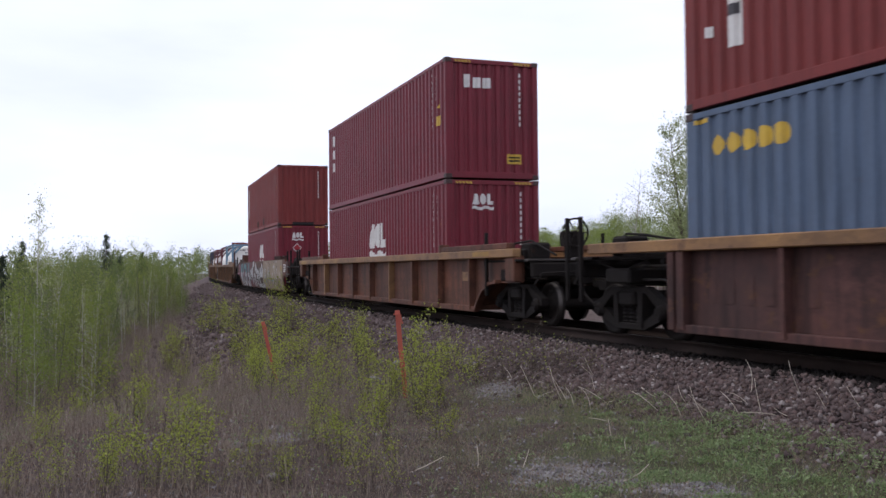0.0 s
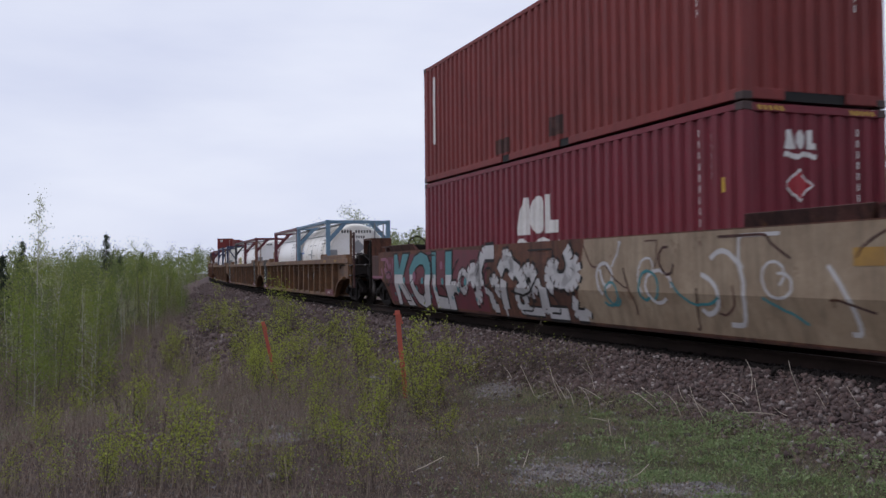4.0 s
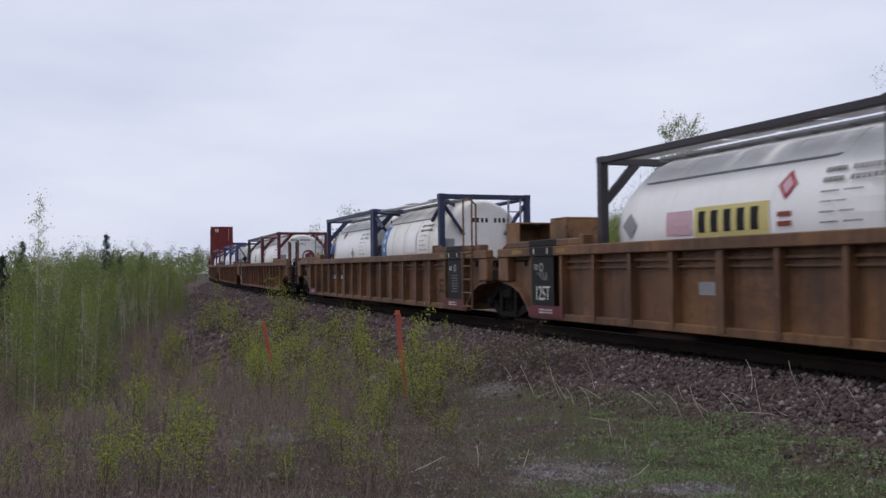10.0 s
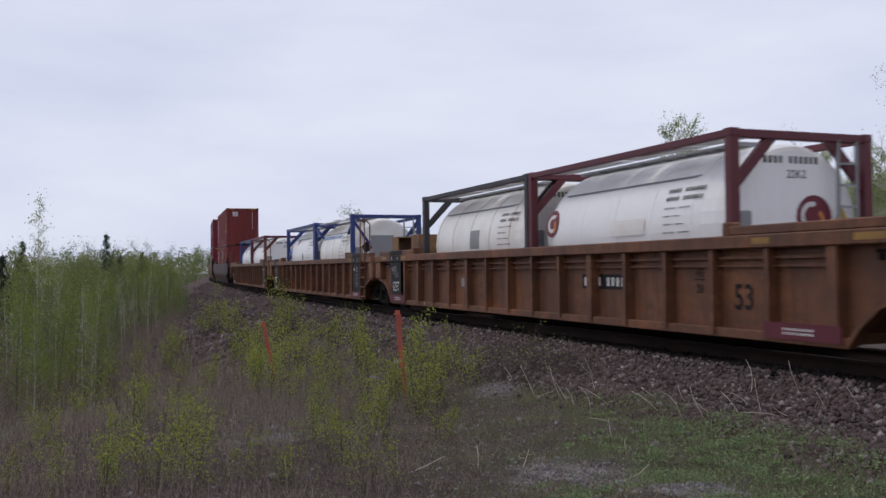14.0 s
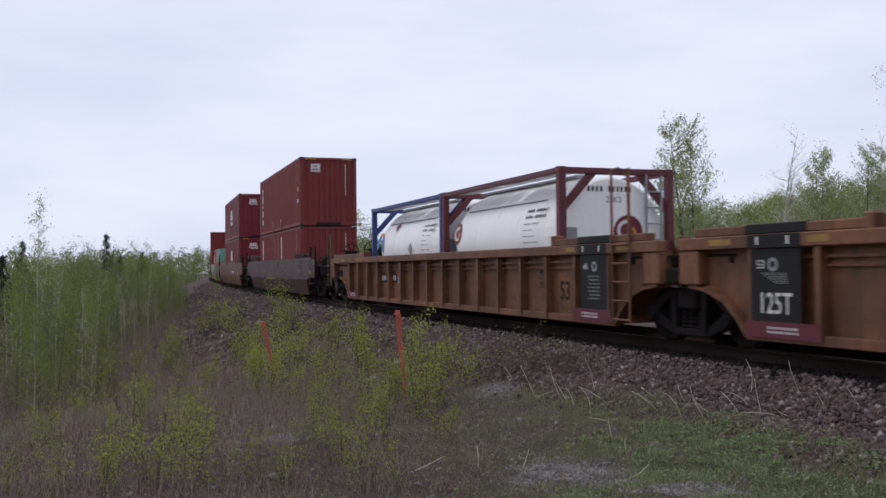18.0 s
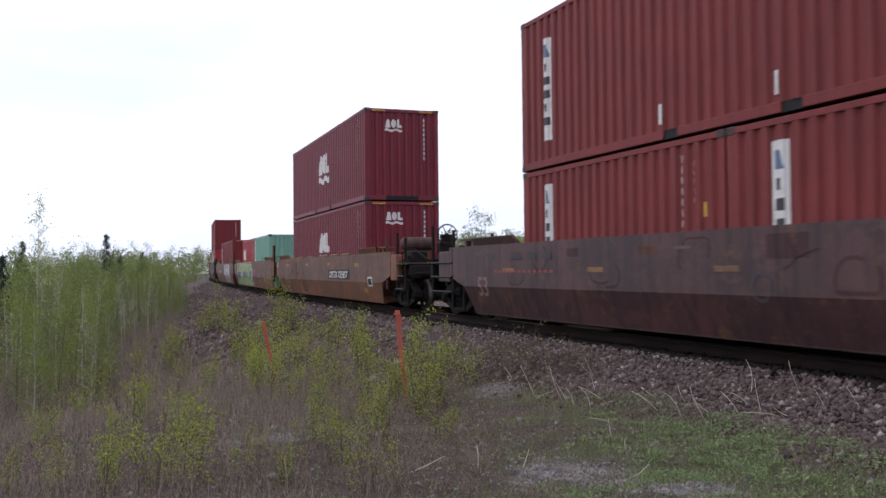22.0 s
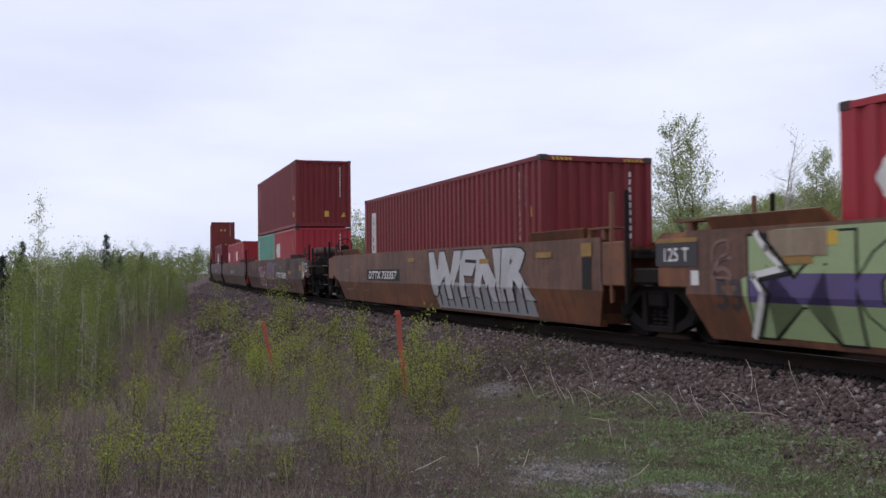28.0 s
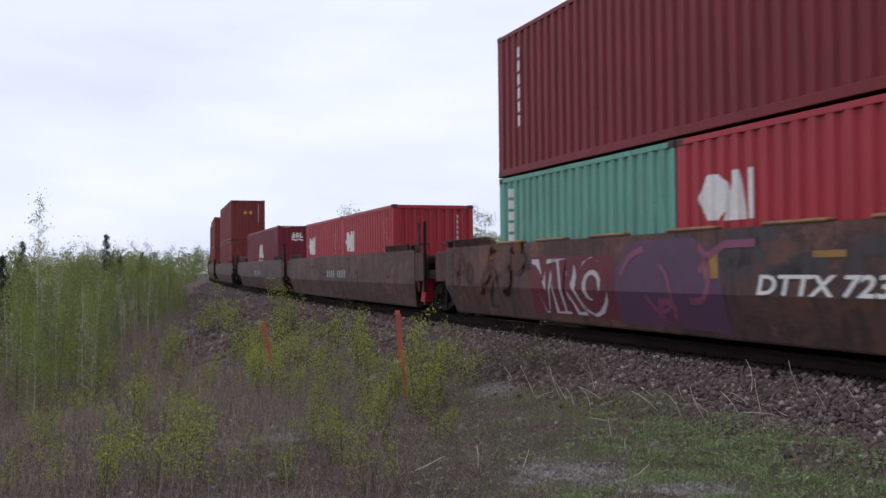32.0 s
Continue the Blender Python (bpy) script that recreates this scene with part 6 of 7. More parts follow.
frame_tank("fr_blue", "tankwhite", WB, -X2, U["T6"], marks=wheel_mark(-2.25) + tank_text(1.4), end_marks=gcs_end()[:1])

OX20 = "brick-red corrugated 20-foot container with a white label"
for x in (X2, -X2):
    container(L20, H20, "brick", OX20, x, Z0, U["K"], code_marks(3.029, H20) + label_strip(-2.05, 0.9, 2.3), end_marks=code_end(H20)[:1])
container(L40, H40, "brick", "brick-red corrugated 40-foot container with a white label", 0, Z_STD, U["K"], code_marks(6.096, H40) + label_strip(-5.08, 0.5, 2.4) + [([rect(-1.5, -1.42, 0.25, 0.55), rect(0.95, 1.03, 0.25, 0.55), rect(5.45, 5.6, 1.0, 1.15)], "white", "small white sticker"), ([[(5.42, 1.5), (5.64, 1.5), (5.58, 1.72)]], "yellow", "yellow warning plate")], tunnel=True, pockets=True, end_marks=code_end(H40) + [([rect(-0.75, -0.35, 2.28, 2.62)], "white", "white square sign"), ([rect(-0.68, -0.42, 2.34, 2.42), rect(-0.62, -0.48, 2.47, 2.56)], "grey", "grey print on the sign")])
m, e = acl_marks()
container(L40, H40, "maroon", ACL, 0, Z0, U["L1"], m, end_marks=e)
container(L40, H40, "maroon", ACL, 0, Z_HC, U["L1"], m, tunnel=True, pockets=True, end_marks=e)
GREEN = "sea-green corrugated 20-foot container streaked with rust"
RED20 = "bright red corrugated 20-foot container with white blocks"
gmarks = lettered_down(-2.5, 2.35, 6, 0.17) + [(bars(2.3, 2.3, 8, 0.045, 0.1, 0.15), "white", "column of small white code bars"), ([rect(0.1, 0.75, 0.55, 1.5)], "green", "repainted square")]
container(L20, H20, "mintgreen", "faded mint-green corrugated 20-foot container streaked with rust", X2, Z0, U["L2"], gmarks, end_marks=code_end(H20)[:1])
container(L20, H20, "red", RED20, -X2, Z0, U["L2"], cai(-2.4) + code_marks(3.029, H20), end_marks=code_end(H20)[:1])
container(L40, H40, "oxide", "oxide-red corrugated 40-foot container with a white label", 0, Z0, U["L3"], code_marks(6.096, H40) + label_strip(-5.15, 0.8, 2.45), end_marks=code_end(H40))
container(L20, H20, "red", RED20, X2, Z0, U["V1"], cai(-2.4) + code_marks(3.029, H20), end_marks=code_end(H20)[:1])
container(L20, H20, "green", GREEN, -X2, Z0, U["V1"], gmarks, end_marks=code_end(H20)[:1])
container(L40, H40, "oxide", "oxide-red corrugated 40-foot container with white blocks down its side", 0, Z_STD, U["V1"], code_marks(6.096, H40) + lettered_down(-5.15, 2.5, 6, 0.2) + [([rect(5.45, 5.6, 0.45, 0.68), [(5.42, 1.2), (5.64, 1.2), (5.58, 1.42)]], "yellow", "yellow warning plate")], end_marks=code_end(H40)[:1] + [([rect(0.05, 0.24, 0.45, 0.7), [(0.78, 0.45), (1.0, 0.45), (0.9, 0.66)]], "yellow", "small yellow plate")])
for x in (X2, -X2):
    container(L20, H20, "red", RED20, x, Z0, U["V2"], cai(-2.4) + code_marks(3.029, H20), end_marks=code_end(H20)[:1])
m, e = acl_marks()
container(L40, H40, "maroon", ACL, 0, Z0, U["V3"], m, end_marks=e)
for k in ("W1", "W2", "W3", "W4", "W5"):
    container(L40, H40, "brick", "brick-red corrugated 40-foot container", 0, Z0, U[k], code_marks(6.096, H40)[:1], end_marks=code_end(H40)[:1])
    container(L40, H40, "brick", "brick-red corrugated 40-foot container", 0, Z_HC, U[k], code_marks(6.096, H40)[:1], end_marks=code_end(H40)[:1] + [([rect(-0.3, -0.1, 1.9, 2.1), rect(0.1, 0.3, 1.9, 2.1)], "yellow", "small yellow plate")])


# ---- loose stone ----
RNG = np.random.default_rng(7)


def stone_mat():
    m, nt, b = node_mat("broken_ballast_stone")
    g = nt.nodes.new("ShaderNodeNewGeometry")
    r = nt.nodes.new("ShaderNodeValToRGB")
    cols = ((0.0, (0.022, 0.014, 0.014)), (0.3, (0.062, 0.038, 0.036)), (0.6, (0.12, 0.074, 0.068)), (0.86, (0.15, 0.11, 0.104)), (1.0, (0.36, 0.32, 0.31)))
    el = r.color_ramp.elements
    el[0].position, el[0].color = cols[0][0], (*cols[0][1], 1)
    el[1].position, el[1].color = cols[-1][0], (*cols[-1][1], 1)
    for p, c in cols[1:-1]:
        e = el.new(p)
        e.color = (*c, 1)
    nt.links.new(g.outputs["Random Per Island"], r.inputs[0])
    c = mix_rgb(nt, noise_out(nt, 18.0, 4, 0.6, None, 0.35, 0.7), r.outputs[0], (0.07, 0.05, 0.048))
    nt.links.new(c, b.inputs["Base Color"])
    b.inputs["Roughness"].default_value = 0.9
    return m


M["stone"] = stone_mat()
M["grit"] = surface("pale_grit", (0.33, 0.31, 0.315), (0.13, 0.115, 0.12), None, 0.9, scale=9, grain=40, amount=0.9, bump=0)
CUBE = np.array([(x, y, z) for x in (-1, 1) for y in (-1, 1) for z in (-1, 1)], float)
CUBE_F = np.array([(0, 1, 3, 2), (4, 6, 7, 5), (0, 4, 5, 1), (2, 3, 7, 6), (0, 2, 6, 4), (1, 5, 7, 3)])


def turns(n):
    """n random rotation matrices."""
    q = RNG.normal(size=(n, 4))
    q /= np.linalg.norm(q, axis=1)[:, None]
    w, x, y, z = q.T
    return np.stack([1 - 2 * (y * y + z * z), 2 * (x * y - z * w), 2 * (x * z + y * w), 2 * (x * y + z * w), 1 - 2 * (x * x + z * z), 2 * (y * z - x * w), 2 * (x * z - y * w), 2 * (y * z + x * w), 1 - 2 * (x * x + y * y)], -1).reshape(n, 3, 3)


def stones(pos, size):
    n = len(pos)
    v = CUBE[None] * (0.4 + 0.6 * RNG.random((n, 8, 3))) * (0.5 + 0.8 * RNG.random((n, 1, 3))) * np.asarray(size).reshape(n, 1, 1) * 0.62
    v = np.einsum("nij,nkj->nki", turns(n), v) + pos[:, None, :]
    return v.reshape(-1, 3), (CUBE_F[None] + 8 * np.arange(n)[:, None, None]).reshape(-1, 4)


def beside_many(s, d):
    th = np.interp(s, S_LINE, _th)
    return np.interp(s, S_LINE, X_LINE) - np.sin(th) * d, np.interp(s, S_LINE, Y_LINE) + np.cos(th) * d


def bed_z(s, d):
    """Height of the ballast, or of the ground where that is higher."""
    x, y = beside_many(s, d)
    sec = np.interp(abs(d), [0, 1.55, 2.25, 2.6], [-0.2, -0.2, -0.47, -0.75]) + np.interp(s, S_LINE, Z_LINE)
    return x, y, np.maximum(sec, ground_z(x, y))


# ballast stones of the shoulder, thick near the camera, thinner far off
ns = 50000
s_ = np.concatenate([RNG.uniform(-2, 16, 34000), RNG.uniform(16, 42, 12000), RNG.uniform(42, 90, 4000)])
d_ = np.where(RNG.random(ns) < 0.8, RNG.uniform(1.15, 2.75, ns), 2.6 + np.abs(RNG.normal(0, 0.35, ns)))
x_, y_, z_ = bed_z(s_, d_)
sz = (0.016 + 0.05 * RNG.random(ns) ** 2.4) * np.where(s_ > 16, 1.25, 1.0) * np.where(s_ > 42, 1.5, 1.0)
# stones nearest the rail get the black of oil and painted train shade
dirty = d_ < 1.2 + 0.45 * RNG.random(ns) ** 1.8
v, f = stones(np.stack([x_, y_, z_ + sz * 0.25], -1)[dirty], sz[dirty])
tagged(new("oily_stones", raw_mesh("oily_stones", v, f, M["oil_shade"])), "ballast stones along the rail, near-black for oil and painted train shade", "ballast", kind="stuff")
v, f = stones(np.stack([x_, y_, z_ + sz * 0.25], -1)[~dirty], sz[~dirty])
tagged(new("ballast_stones", raw_mesh("ballast_stones", v, f, M["stone"])), "crushed purple-grey and brown ballast stones beside the rails", "ballast", kind="stuff")
# stones between and beside the rails, their colour darkened for oil and the train's shade
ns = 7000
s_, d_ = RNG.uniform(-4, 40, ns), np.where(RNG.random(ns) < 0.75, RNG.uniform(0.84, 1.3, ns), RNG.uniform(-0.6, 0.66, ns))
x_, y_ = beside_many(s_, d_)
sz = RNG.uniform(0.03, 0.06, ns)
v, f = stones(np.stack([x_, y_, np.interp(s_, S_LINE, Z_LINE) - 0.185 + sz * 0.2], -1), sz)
tagged(new("oily_stones", raw_mesh("oily_stones", v, f, M["oil_shade"])), "ballast stones between the rails, near-black for oil and painted train shade", "ballast", kind="stuff")
# coarse stone down the embankment
ns = 2600
s_ = RNG.uniform(24, 75, ns)
d_ = 2.2 + np.abs(RNG.normal(0, 2.3, ns))
x_, y_ = beside_many(s_, d_)
z_ = ground_z(x_, y_)
sz = RNG.uniform(0.06, 0.17, ns)
v, f = stones(np.stack([x_, y_, z_ + sz * 0.2], -1), sz)
tagged(new("embankment_stones", raw_mesh("embankment_stones", v, f, M["ballast"])), "dark broken rocks down the side of the embankment", "rocks", kind="stuff")
# a spill of larger broken rock
ns = 900
s_, d_ = RNG.normal(38.5, 4.2, ns), 2.6 + np.abs(RNG.normal(1.9, 1.1, ns))
x_, y_ = beside_many(s_, d_)
sz = 0.07 + 0.15 * RNG.random(ns) ** 2
v, f = stones(np.stack([x_, y_, ground_z(x_, y_) + sz * 0.2], -1), sz)
tagged(new("rock_spill", raw_mesh("rock_spill", v, f, M["stone"])), "spill of broken mauve-grey rock on the embankment", "rocks", kind="stuff")
# fine gravel spilled over the flat
gx_, gy_ = RNG.uniform(-3.2, 5, 160000), RNG.uniform(5.5, 15, 160000)
kept = RNG.random(160000) < 0.9 * grit_at(gx_, gy_) + 0.025
gx_, gy_ = gx_[kept], gy_[kept]
sz = 0.010 + 0.022 * RNG.random(len(gx_)) ** 2
v, f = stones(np.stack([gx_, gy_, ground_z(gx_, gy_) + sz * 0.2], -1), sz)
tagged(new("gravel", raw_mesh("gravel", v, f, M["grit"])), "loose pale grey gravel on the flat ground", "gravel", kind="stuff")


# ---- plants ----
def leaf_cloud(centres, size, wide=0.36):
    """A bent four-cornered leaf at each centre."""
    n = len(centres)
    s = size * RNG.uniform(0.6, 1.3, (n, 1, 1))
    base = np.array([(0, -0.5, 0), (wide, 0, 0.10), (0, 0.6, 0), (-wide, 0, 0.10)])
    v = np.einsum("nij,nkj->nki", turns(n), base[None] * s) + centres[:, None, :]
    return v.reshape(-1, 3), np.arange(4 * n).reshape(n, 4)


def limb(sh, rng, p, d, length, r, depth, tips, bend=0.25, n=5, seg=4):
    pts, rad = [tuple(p)], [r]
    p, d = Vector(p), Vector(d).normalized()
    for i in range(seg):
        d = (d + Vector((rng.uniform(-bend, bend), rng.uniform(-bend, bend), rng.uniform(-bend * 0.3, bend * 0.6)))).normalized()
        p = p + d * (length / seg)
        pts.append(tuple(p))
        rad.append(r * (1 - 0.8 * (i + 1) / seg))
        tips.append((tuple(p), length / seg))
    sh.tube(pts, rad, n, False)
    if depth > 0:
        for k in range(rng.randint(2, 4)):
            i = rng.randint(1, seg)
            a = rng.uniform(0, 2 * math.pi)
            nd = (d + Vector((math.cos(a), math.sin(a), rng.uniform(0.0, 0.5))) * 0.9).normalized()
            limb(sh, rng, pts[i], nd, length * rng.uniform(0.4, 0.6), max(0.003, rad[i] * 0.6), depth - 1, tips, bend, max(3, n - 1), 3)


def make_tree(name, label, seed, height, bark, leafs, n_leaf, leaf_size, first=0.35, spread=0.28, limbs=16, r0=None, stems=1, scatter=0.22, category="tree", group="", lean_by=0.3, wander=0.06, rise=(0.35, 1.0)):
    """A tapered, slightly bent trunk with limbs, and small leaves about their ends."""
    rng = random.Random(seed)
    sh, tips = Shape(), []
    r0 = r0 or height * 0.009
    for k in range(stems):
        p = Vector((0.12 * k * rng.uniform(-1, 1), 0.12 * k * rng.uniform(-1, 1), -0.15))
        lean = Vector((rng.uniform(-0.06, 0.06), rng.uniform(-0.06, 0.06), 1)) if stems == 1 else Vector((rng.uniform(-lean_by, lean_by), rng.uniform(-lean_by, lean_by), 1))
        hh, pts, rad = height * (1 if k == 0 else rng.uniform(0.6, 0.95)), [], []
        for i in range(9):
            pts.append(tuple(p))
            rad.append(r0 * (1 - 0.93 * i / 8) * (1 if k == 0 else 0.8))
            lean = (lean + Vector((rng.uniform(-wander, wander), rng.uniform(-wander, wander), 0.05))).normalized()
            p = p + lean * hh / 8
        sh.tube(pts, rad, 7, False)
        tips += [(pts[-1], hh / 12), (pts[-2], hh / 10)]
        for j in range(limbs // stems):
            u = first + (0.97 - first) * (j + rng.random()) / (limbs // stems)
            i = min(7, int(u * 8))
            q = Vector(pts[i]).lerp(Vector(pts[i + 1]), u * 8 - i)
            a = rng.uniform(0, 2 * math.pi)
            ln = height * spread * (1.15 - u) * rng.uniform(0.7, 1.3) / (0.75 if u > 0.8 else 1)
            limb(sh, rng, q, (math.cos(a), math.sin(a), rng.uniform(*rise)), ln, rad[i] * 0.45 + 0.003, 1, tips, 0.25, 4)
    trunk = tagged(new(name, mesh_of(name, sh, M[bark], True)), label, category, group)
    if n_leaf:
        r = np.random.default_rng(seed)
        c = np.array([t[0] for t in tips])
        w = np.array([max(0.05, t[1]) for t in tips])
        pick = r.choice(len(c), n_leaf, p=w / w.sum())
        pos = c[pick] + np.clip(r.normal(0, 1, (n_leaf, 3)), -1.5, 1.5) * (w[pick] * 0.38 + height * scatter * 0.06)[:, None]
        pos[:, 2] = np.maximum(pos[:, 2], 0.05)
        v, f = leaf_cloud(pos, leaf_size)
        crown = new("crown", raw_mesh("crown", v, f, M[leafs]))
        crown.parent = trunk
    return trunk


def make_spruce(seed, height):
    rng, r = random.Random(seed), np.random.default_rng(seed)
    sh = Shape().tube([(0, 0, -0.2), (0, 0, height * 0.5), (0, 0, height)], [height * 0.012, height * 0.008, 0.01], 7, False)
    pos = []
    for i in range(int(height * 7)):
        u = 0.08 + 0.9 * i / (height * 7)
        L = (height * 0.21 * (1.02 - u) + 0.06) * rng.uniform(0.75, 1.2)
        for k in range(6):
            a = rng.uniform(0, 2 * math.pi)
            e = (L * math.cos(a), L * math.sin(a), u * height - 0.28 * L)
            sh.tube([(0, 0, u * height), e], [0.012, 0.004], 3, False)
            for q in np.linspace(0.2, 1.0, 5):
                pos.append((e[0] * q, e[1] * q, u * height + (e[2] - u * height) * q))
    trunk = tagged(new("spruce_tree", mesh_of("spruce_tree", sh, M["bark"], True)), "dark narrow spruce standing among young birches", "conifer")
    pos = np.array(pos) + r.normal(0, 0.06, (len(pos), 3))
    v, f = leaf_cloud(pos, 0.15)
    crown = new("crown", raw_mesh("crown", v, f, M["needle"]))
    crown.parent = trunk
    return trunk


def gz(x, y):
    return float(ground_z(np.array([x]), np.array([y]))[0])


def plant(kinds, spots):
    """Sets the first of each kind down once, then copies."""
    fresh = list(kinds)
    for i, (x, y, scale, turn) in enumerate(spots):
        k = i % len(kinds)
        m = Matrix.Translation((x, y, gz(x, y) - 0.03)) @ Matrix.Rotation(turn, 4, "Z")
        if fresh[k] is not None:
            fresh[k].matrix_basis = m @ Matrix.Scale(scale, 4)
            fresh[k] = None
        else:
            src = kinds[k]
            old = src.scale.copy()
            src.scale = (scale,) * 3
            copy_thing(src, m)
            src.scale = old


def off_track(x, y, least=2.25):
    s, d = line_coords(x, y)
    return d > least


rnd = random.Random(11)
# young woods in the hollow beside the embankment
aspens = [make_tree("young_aspen", "young aspen with a thin pale trunk and fresh green leaves", 20 + i, 7.2, "birch" if i == 1 else "bark", "leaf_far", 2300, 0.085, first=0.08, spread=0.2, limbs=14, r0=0.045, group="young trees in the hollow", scatter=0.5) for i in range(5)]
thin = [make_tree("bare_young_birch", "slender young birch with pale bark and few buds", 40 + i, 6.6, "birch", "leaf_pale", 260, 0.085, first=0.3, spread=0.16, limbs=14, r0=0.06, group="young trees in the hollow", scatter=0.4) for i in range(3)]
bare = [make_tree("leafless_sapling", "leafless grey-brown young tree with a haze of fine twigs", 50 + i, 5.4, "twig" if i else "birch", "leaf_brown", 420, 0.06, first=0.15, spread=0.22, limbs=26, r0=0.035, group="young trees in the hollow", scatter=0.5) for i in range(3)]
spots = []
while len(spots) < 600:
    s = rnd.uniform(20, 160)
    d = (4.6 if s > 45 else 8.5) + abs(rnd.gauss(0, 1)) * (17 if rnd.random() < 0.75 else 4)
    x, y = (float(q) for q in beside_many(np.array(s), np.array(d)))
    if y < 31 or x < -0.62 * y - 2:
        continue
    low = line(s)[2] - gz(x, y)
    spots.append((x, y, min(0.98, rnd.uniform(0.62, 1.1) * (0.22 + 0.135 * low) * (0.9 if y < 40 else 1.0)), rnd.uniform(0, 6.28)))
plant([aspens[0], bare[0], thin[0], aspens[1], bare[1], aspens[2], thin[1], bare[2], aspens[3], thin[2], aspens[4]], spots)
over = [(u * y, y, (0.98 + y * up - gz(u * y, y)) / 7.2, 1.3 * k) for k, (u, y, up) in enumerate([(-0.327, 70, 0.0415), (-0.318, 74, 0.040), (-0.269, 108, 0.037), (-0.455, 52, 0.042), (-0.40, 58, 0.041), (-0.372, 64, 0.040), (-0.352, 80, 0.037), (-0.30, 84, 0.0365), (-0.475, 60, 0.040)])]
plant([make_tree("young_aspen", "taller young aspen rising over its neighbours", 31, 7.2, "bark", "leaf_far", 2500, 0.095, first=0.08, spread=0.22, limbs=16, r0=0.045, group="young trees in the hollow", scatter=0.35)], over)
plant([make_tree("tall_birch", "tall slender birch rising over the young trees", 61, 9.3, "birch", "leaf_pale", 900, 0.075, first=0.5, spread=0.14, limbs=22, r0=0.05, scatter=0.10)], [(-19.8, 45.0, 1.0, 0.4)])
plant([make_spruce(5, 2.3)], [(-19.6, 63.0, 1.0, 0.5)])
plant([make_spruce(3, 8.4), make_spruce(4, 7.5)], [(x, y, (0.98 + y * up - gz(x, y)) / h, k) for k, (x, y, up, h) in enumerate([(-33.0, 101, 0.0325, 8.4), (-28.7, 60, 0.045, 8.4), (-35.1, 96, 0.041, 7.5), (-35.4, 101, 0.036, 8.4), (-42.0, 92, 0.034, 7.5)])])

# trees behind the line
plant([make_tree("birch_tree", "leafy spring birch with a slim stem and open crown", 71, 8.5, "bark", "leaf_birch", 21000, 0.072, first=0.10, spread=0.29, limbs=80, r0=0.07, stems=2, scatter=0.08, lean_by=0.09, wander=0.015, rise=(0.35, 1.1))], [(10.3, 38.0, (7.75 - gz(10.3, 38.0)) / 8.5, 0.6), (18.8, 46.0, (7.5 - gz(18.8, 46.0)) / 8.5, 2.2), (21.2, 46.0, (7.8 - gz(21.2, 46.0)) / 8.5, 4.0)])
plant([make_tree("bare_birch", "nearly leafless birch with pale bark and fine twigs", 72, 8.4, "birch", "leaf_pale", 1100, 0.055, first=0.2, spread=0.27, limbs=56, r0=0.08, stems=2, scatter=0.08, lean_by=0.12), make_tree("bare_birch", "nearly leafless birch with pale bark and fine twigs", 73, 8.0, "birch", "leaf_pale", 500, 0.055, first=0.25, spread=0.24, limbs=34, r0=0.065, scatter=0.08)], [(15.5, 43.5, 1.02, 0), (7.3, 36, 0.74, 1), (22.0, 44.0, 1.0, 2), (20.6, 41.0, 1.42, 3), (17.4, 45, 0.85, 4), (8.2, 37, 0.6, 5)])
wood = [make_tree("young_birch", "young birch with light green spring leaves behind the track", 80 + i, 5.6, "bark" if i % 2 else "birch", "leaf_hill", 2600, 0.085, first=0.08, spread=0.27, limbs=18, r0=0.045, group="young trees behind the line", scatter=0.6) for i in range(4)]
spots = [(-5.3, 60, 1.12, 2), (-9.6, 70, 1.0, 3), (2.4, 60, 1.05, 4), (-4.6, 62, 1.0, 5)]
while len(spots) < 64:
    s, d = rnd.uniform(-6, 135), -(20 + abs(rnd.gauss(0, 1)) * 24)
    x, y = (float(q) for q in beside_many(np.array(s), np.array(d)))
    if y < (52 if x > 4 else 24) or x > 0.62 * y + 4:
        continue
    spots.append((x, y, rnd.uniform(0.62, 0.98), rnd.uniform(0, 6.28)))
slope = []
while len(slope) < 230:
    y, u = rnd.uniform(52, 120), rnd.uniform(0.06, 0.56)
    x = u * y
    top = 0.98 + y * float(np.interp(u, [0.06, 0.14, 0.31, 0.48, 0.56], [0.045, 0.062, 0.088, 0.116, 0.126]))
    g = gz(x, y)
    slope.append((x, y, min(2.2, max(0.6, (top - g) / 5.8)) * rnd.uniform(0.82, 1.04), rnd.uniform(0, 6.28)))
plant(wood, spots + slope)

# far woods: clumps of leaves on the rising ground all round
n = 2600
ang, dist = RNG.uniform(0, 2 * math.pi, n), RNG.uniform(165, 620, n)
front = RNG.random(n) < 0.55
ang = np.where(front, RNG.uniform(-0.55, 0.55, n), ang)
fx, fy = dist * np.sin(ang), dist * np.cos(ang)
fs_, fd_ = line_coords(fx, fy)
keep = abs(fd_) > 14
fx, fy, dist = fx[keep], fy[keep], dist[keep]
n = len(fx)
h = RNG.uniform(5.0, 9.5, n) * (0.8 + dist / 900)
base = ground_z(fx, fy)
per = 260
c = np.stack([np.repeat(fx, per), np.repeat(fy, per), np.repeat(base, per)], -1)
u = RNG.random(n * per)
c[:, 2] += np.repeat(h, per) * (0.12 + 0.88 * u)
wide = np.repeat(h, per) * 0.21 * np.sqrt(np.clip(1.08 - u, 0, 1))
c[:, :2] += RNG.normal(0, 1, (n * per, 2)) * wide[:, None]
v, f = leaf_cloud(c, 0.4)
tagged(new("far_woods", raw_mesh("far_woods", v, f, M["leaf_distant"])), "distant mixed spring woods on low hills", "woods", kind="stuff")

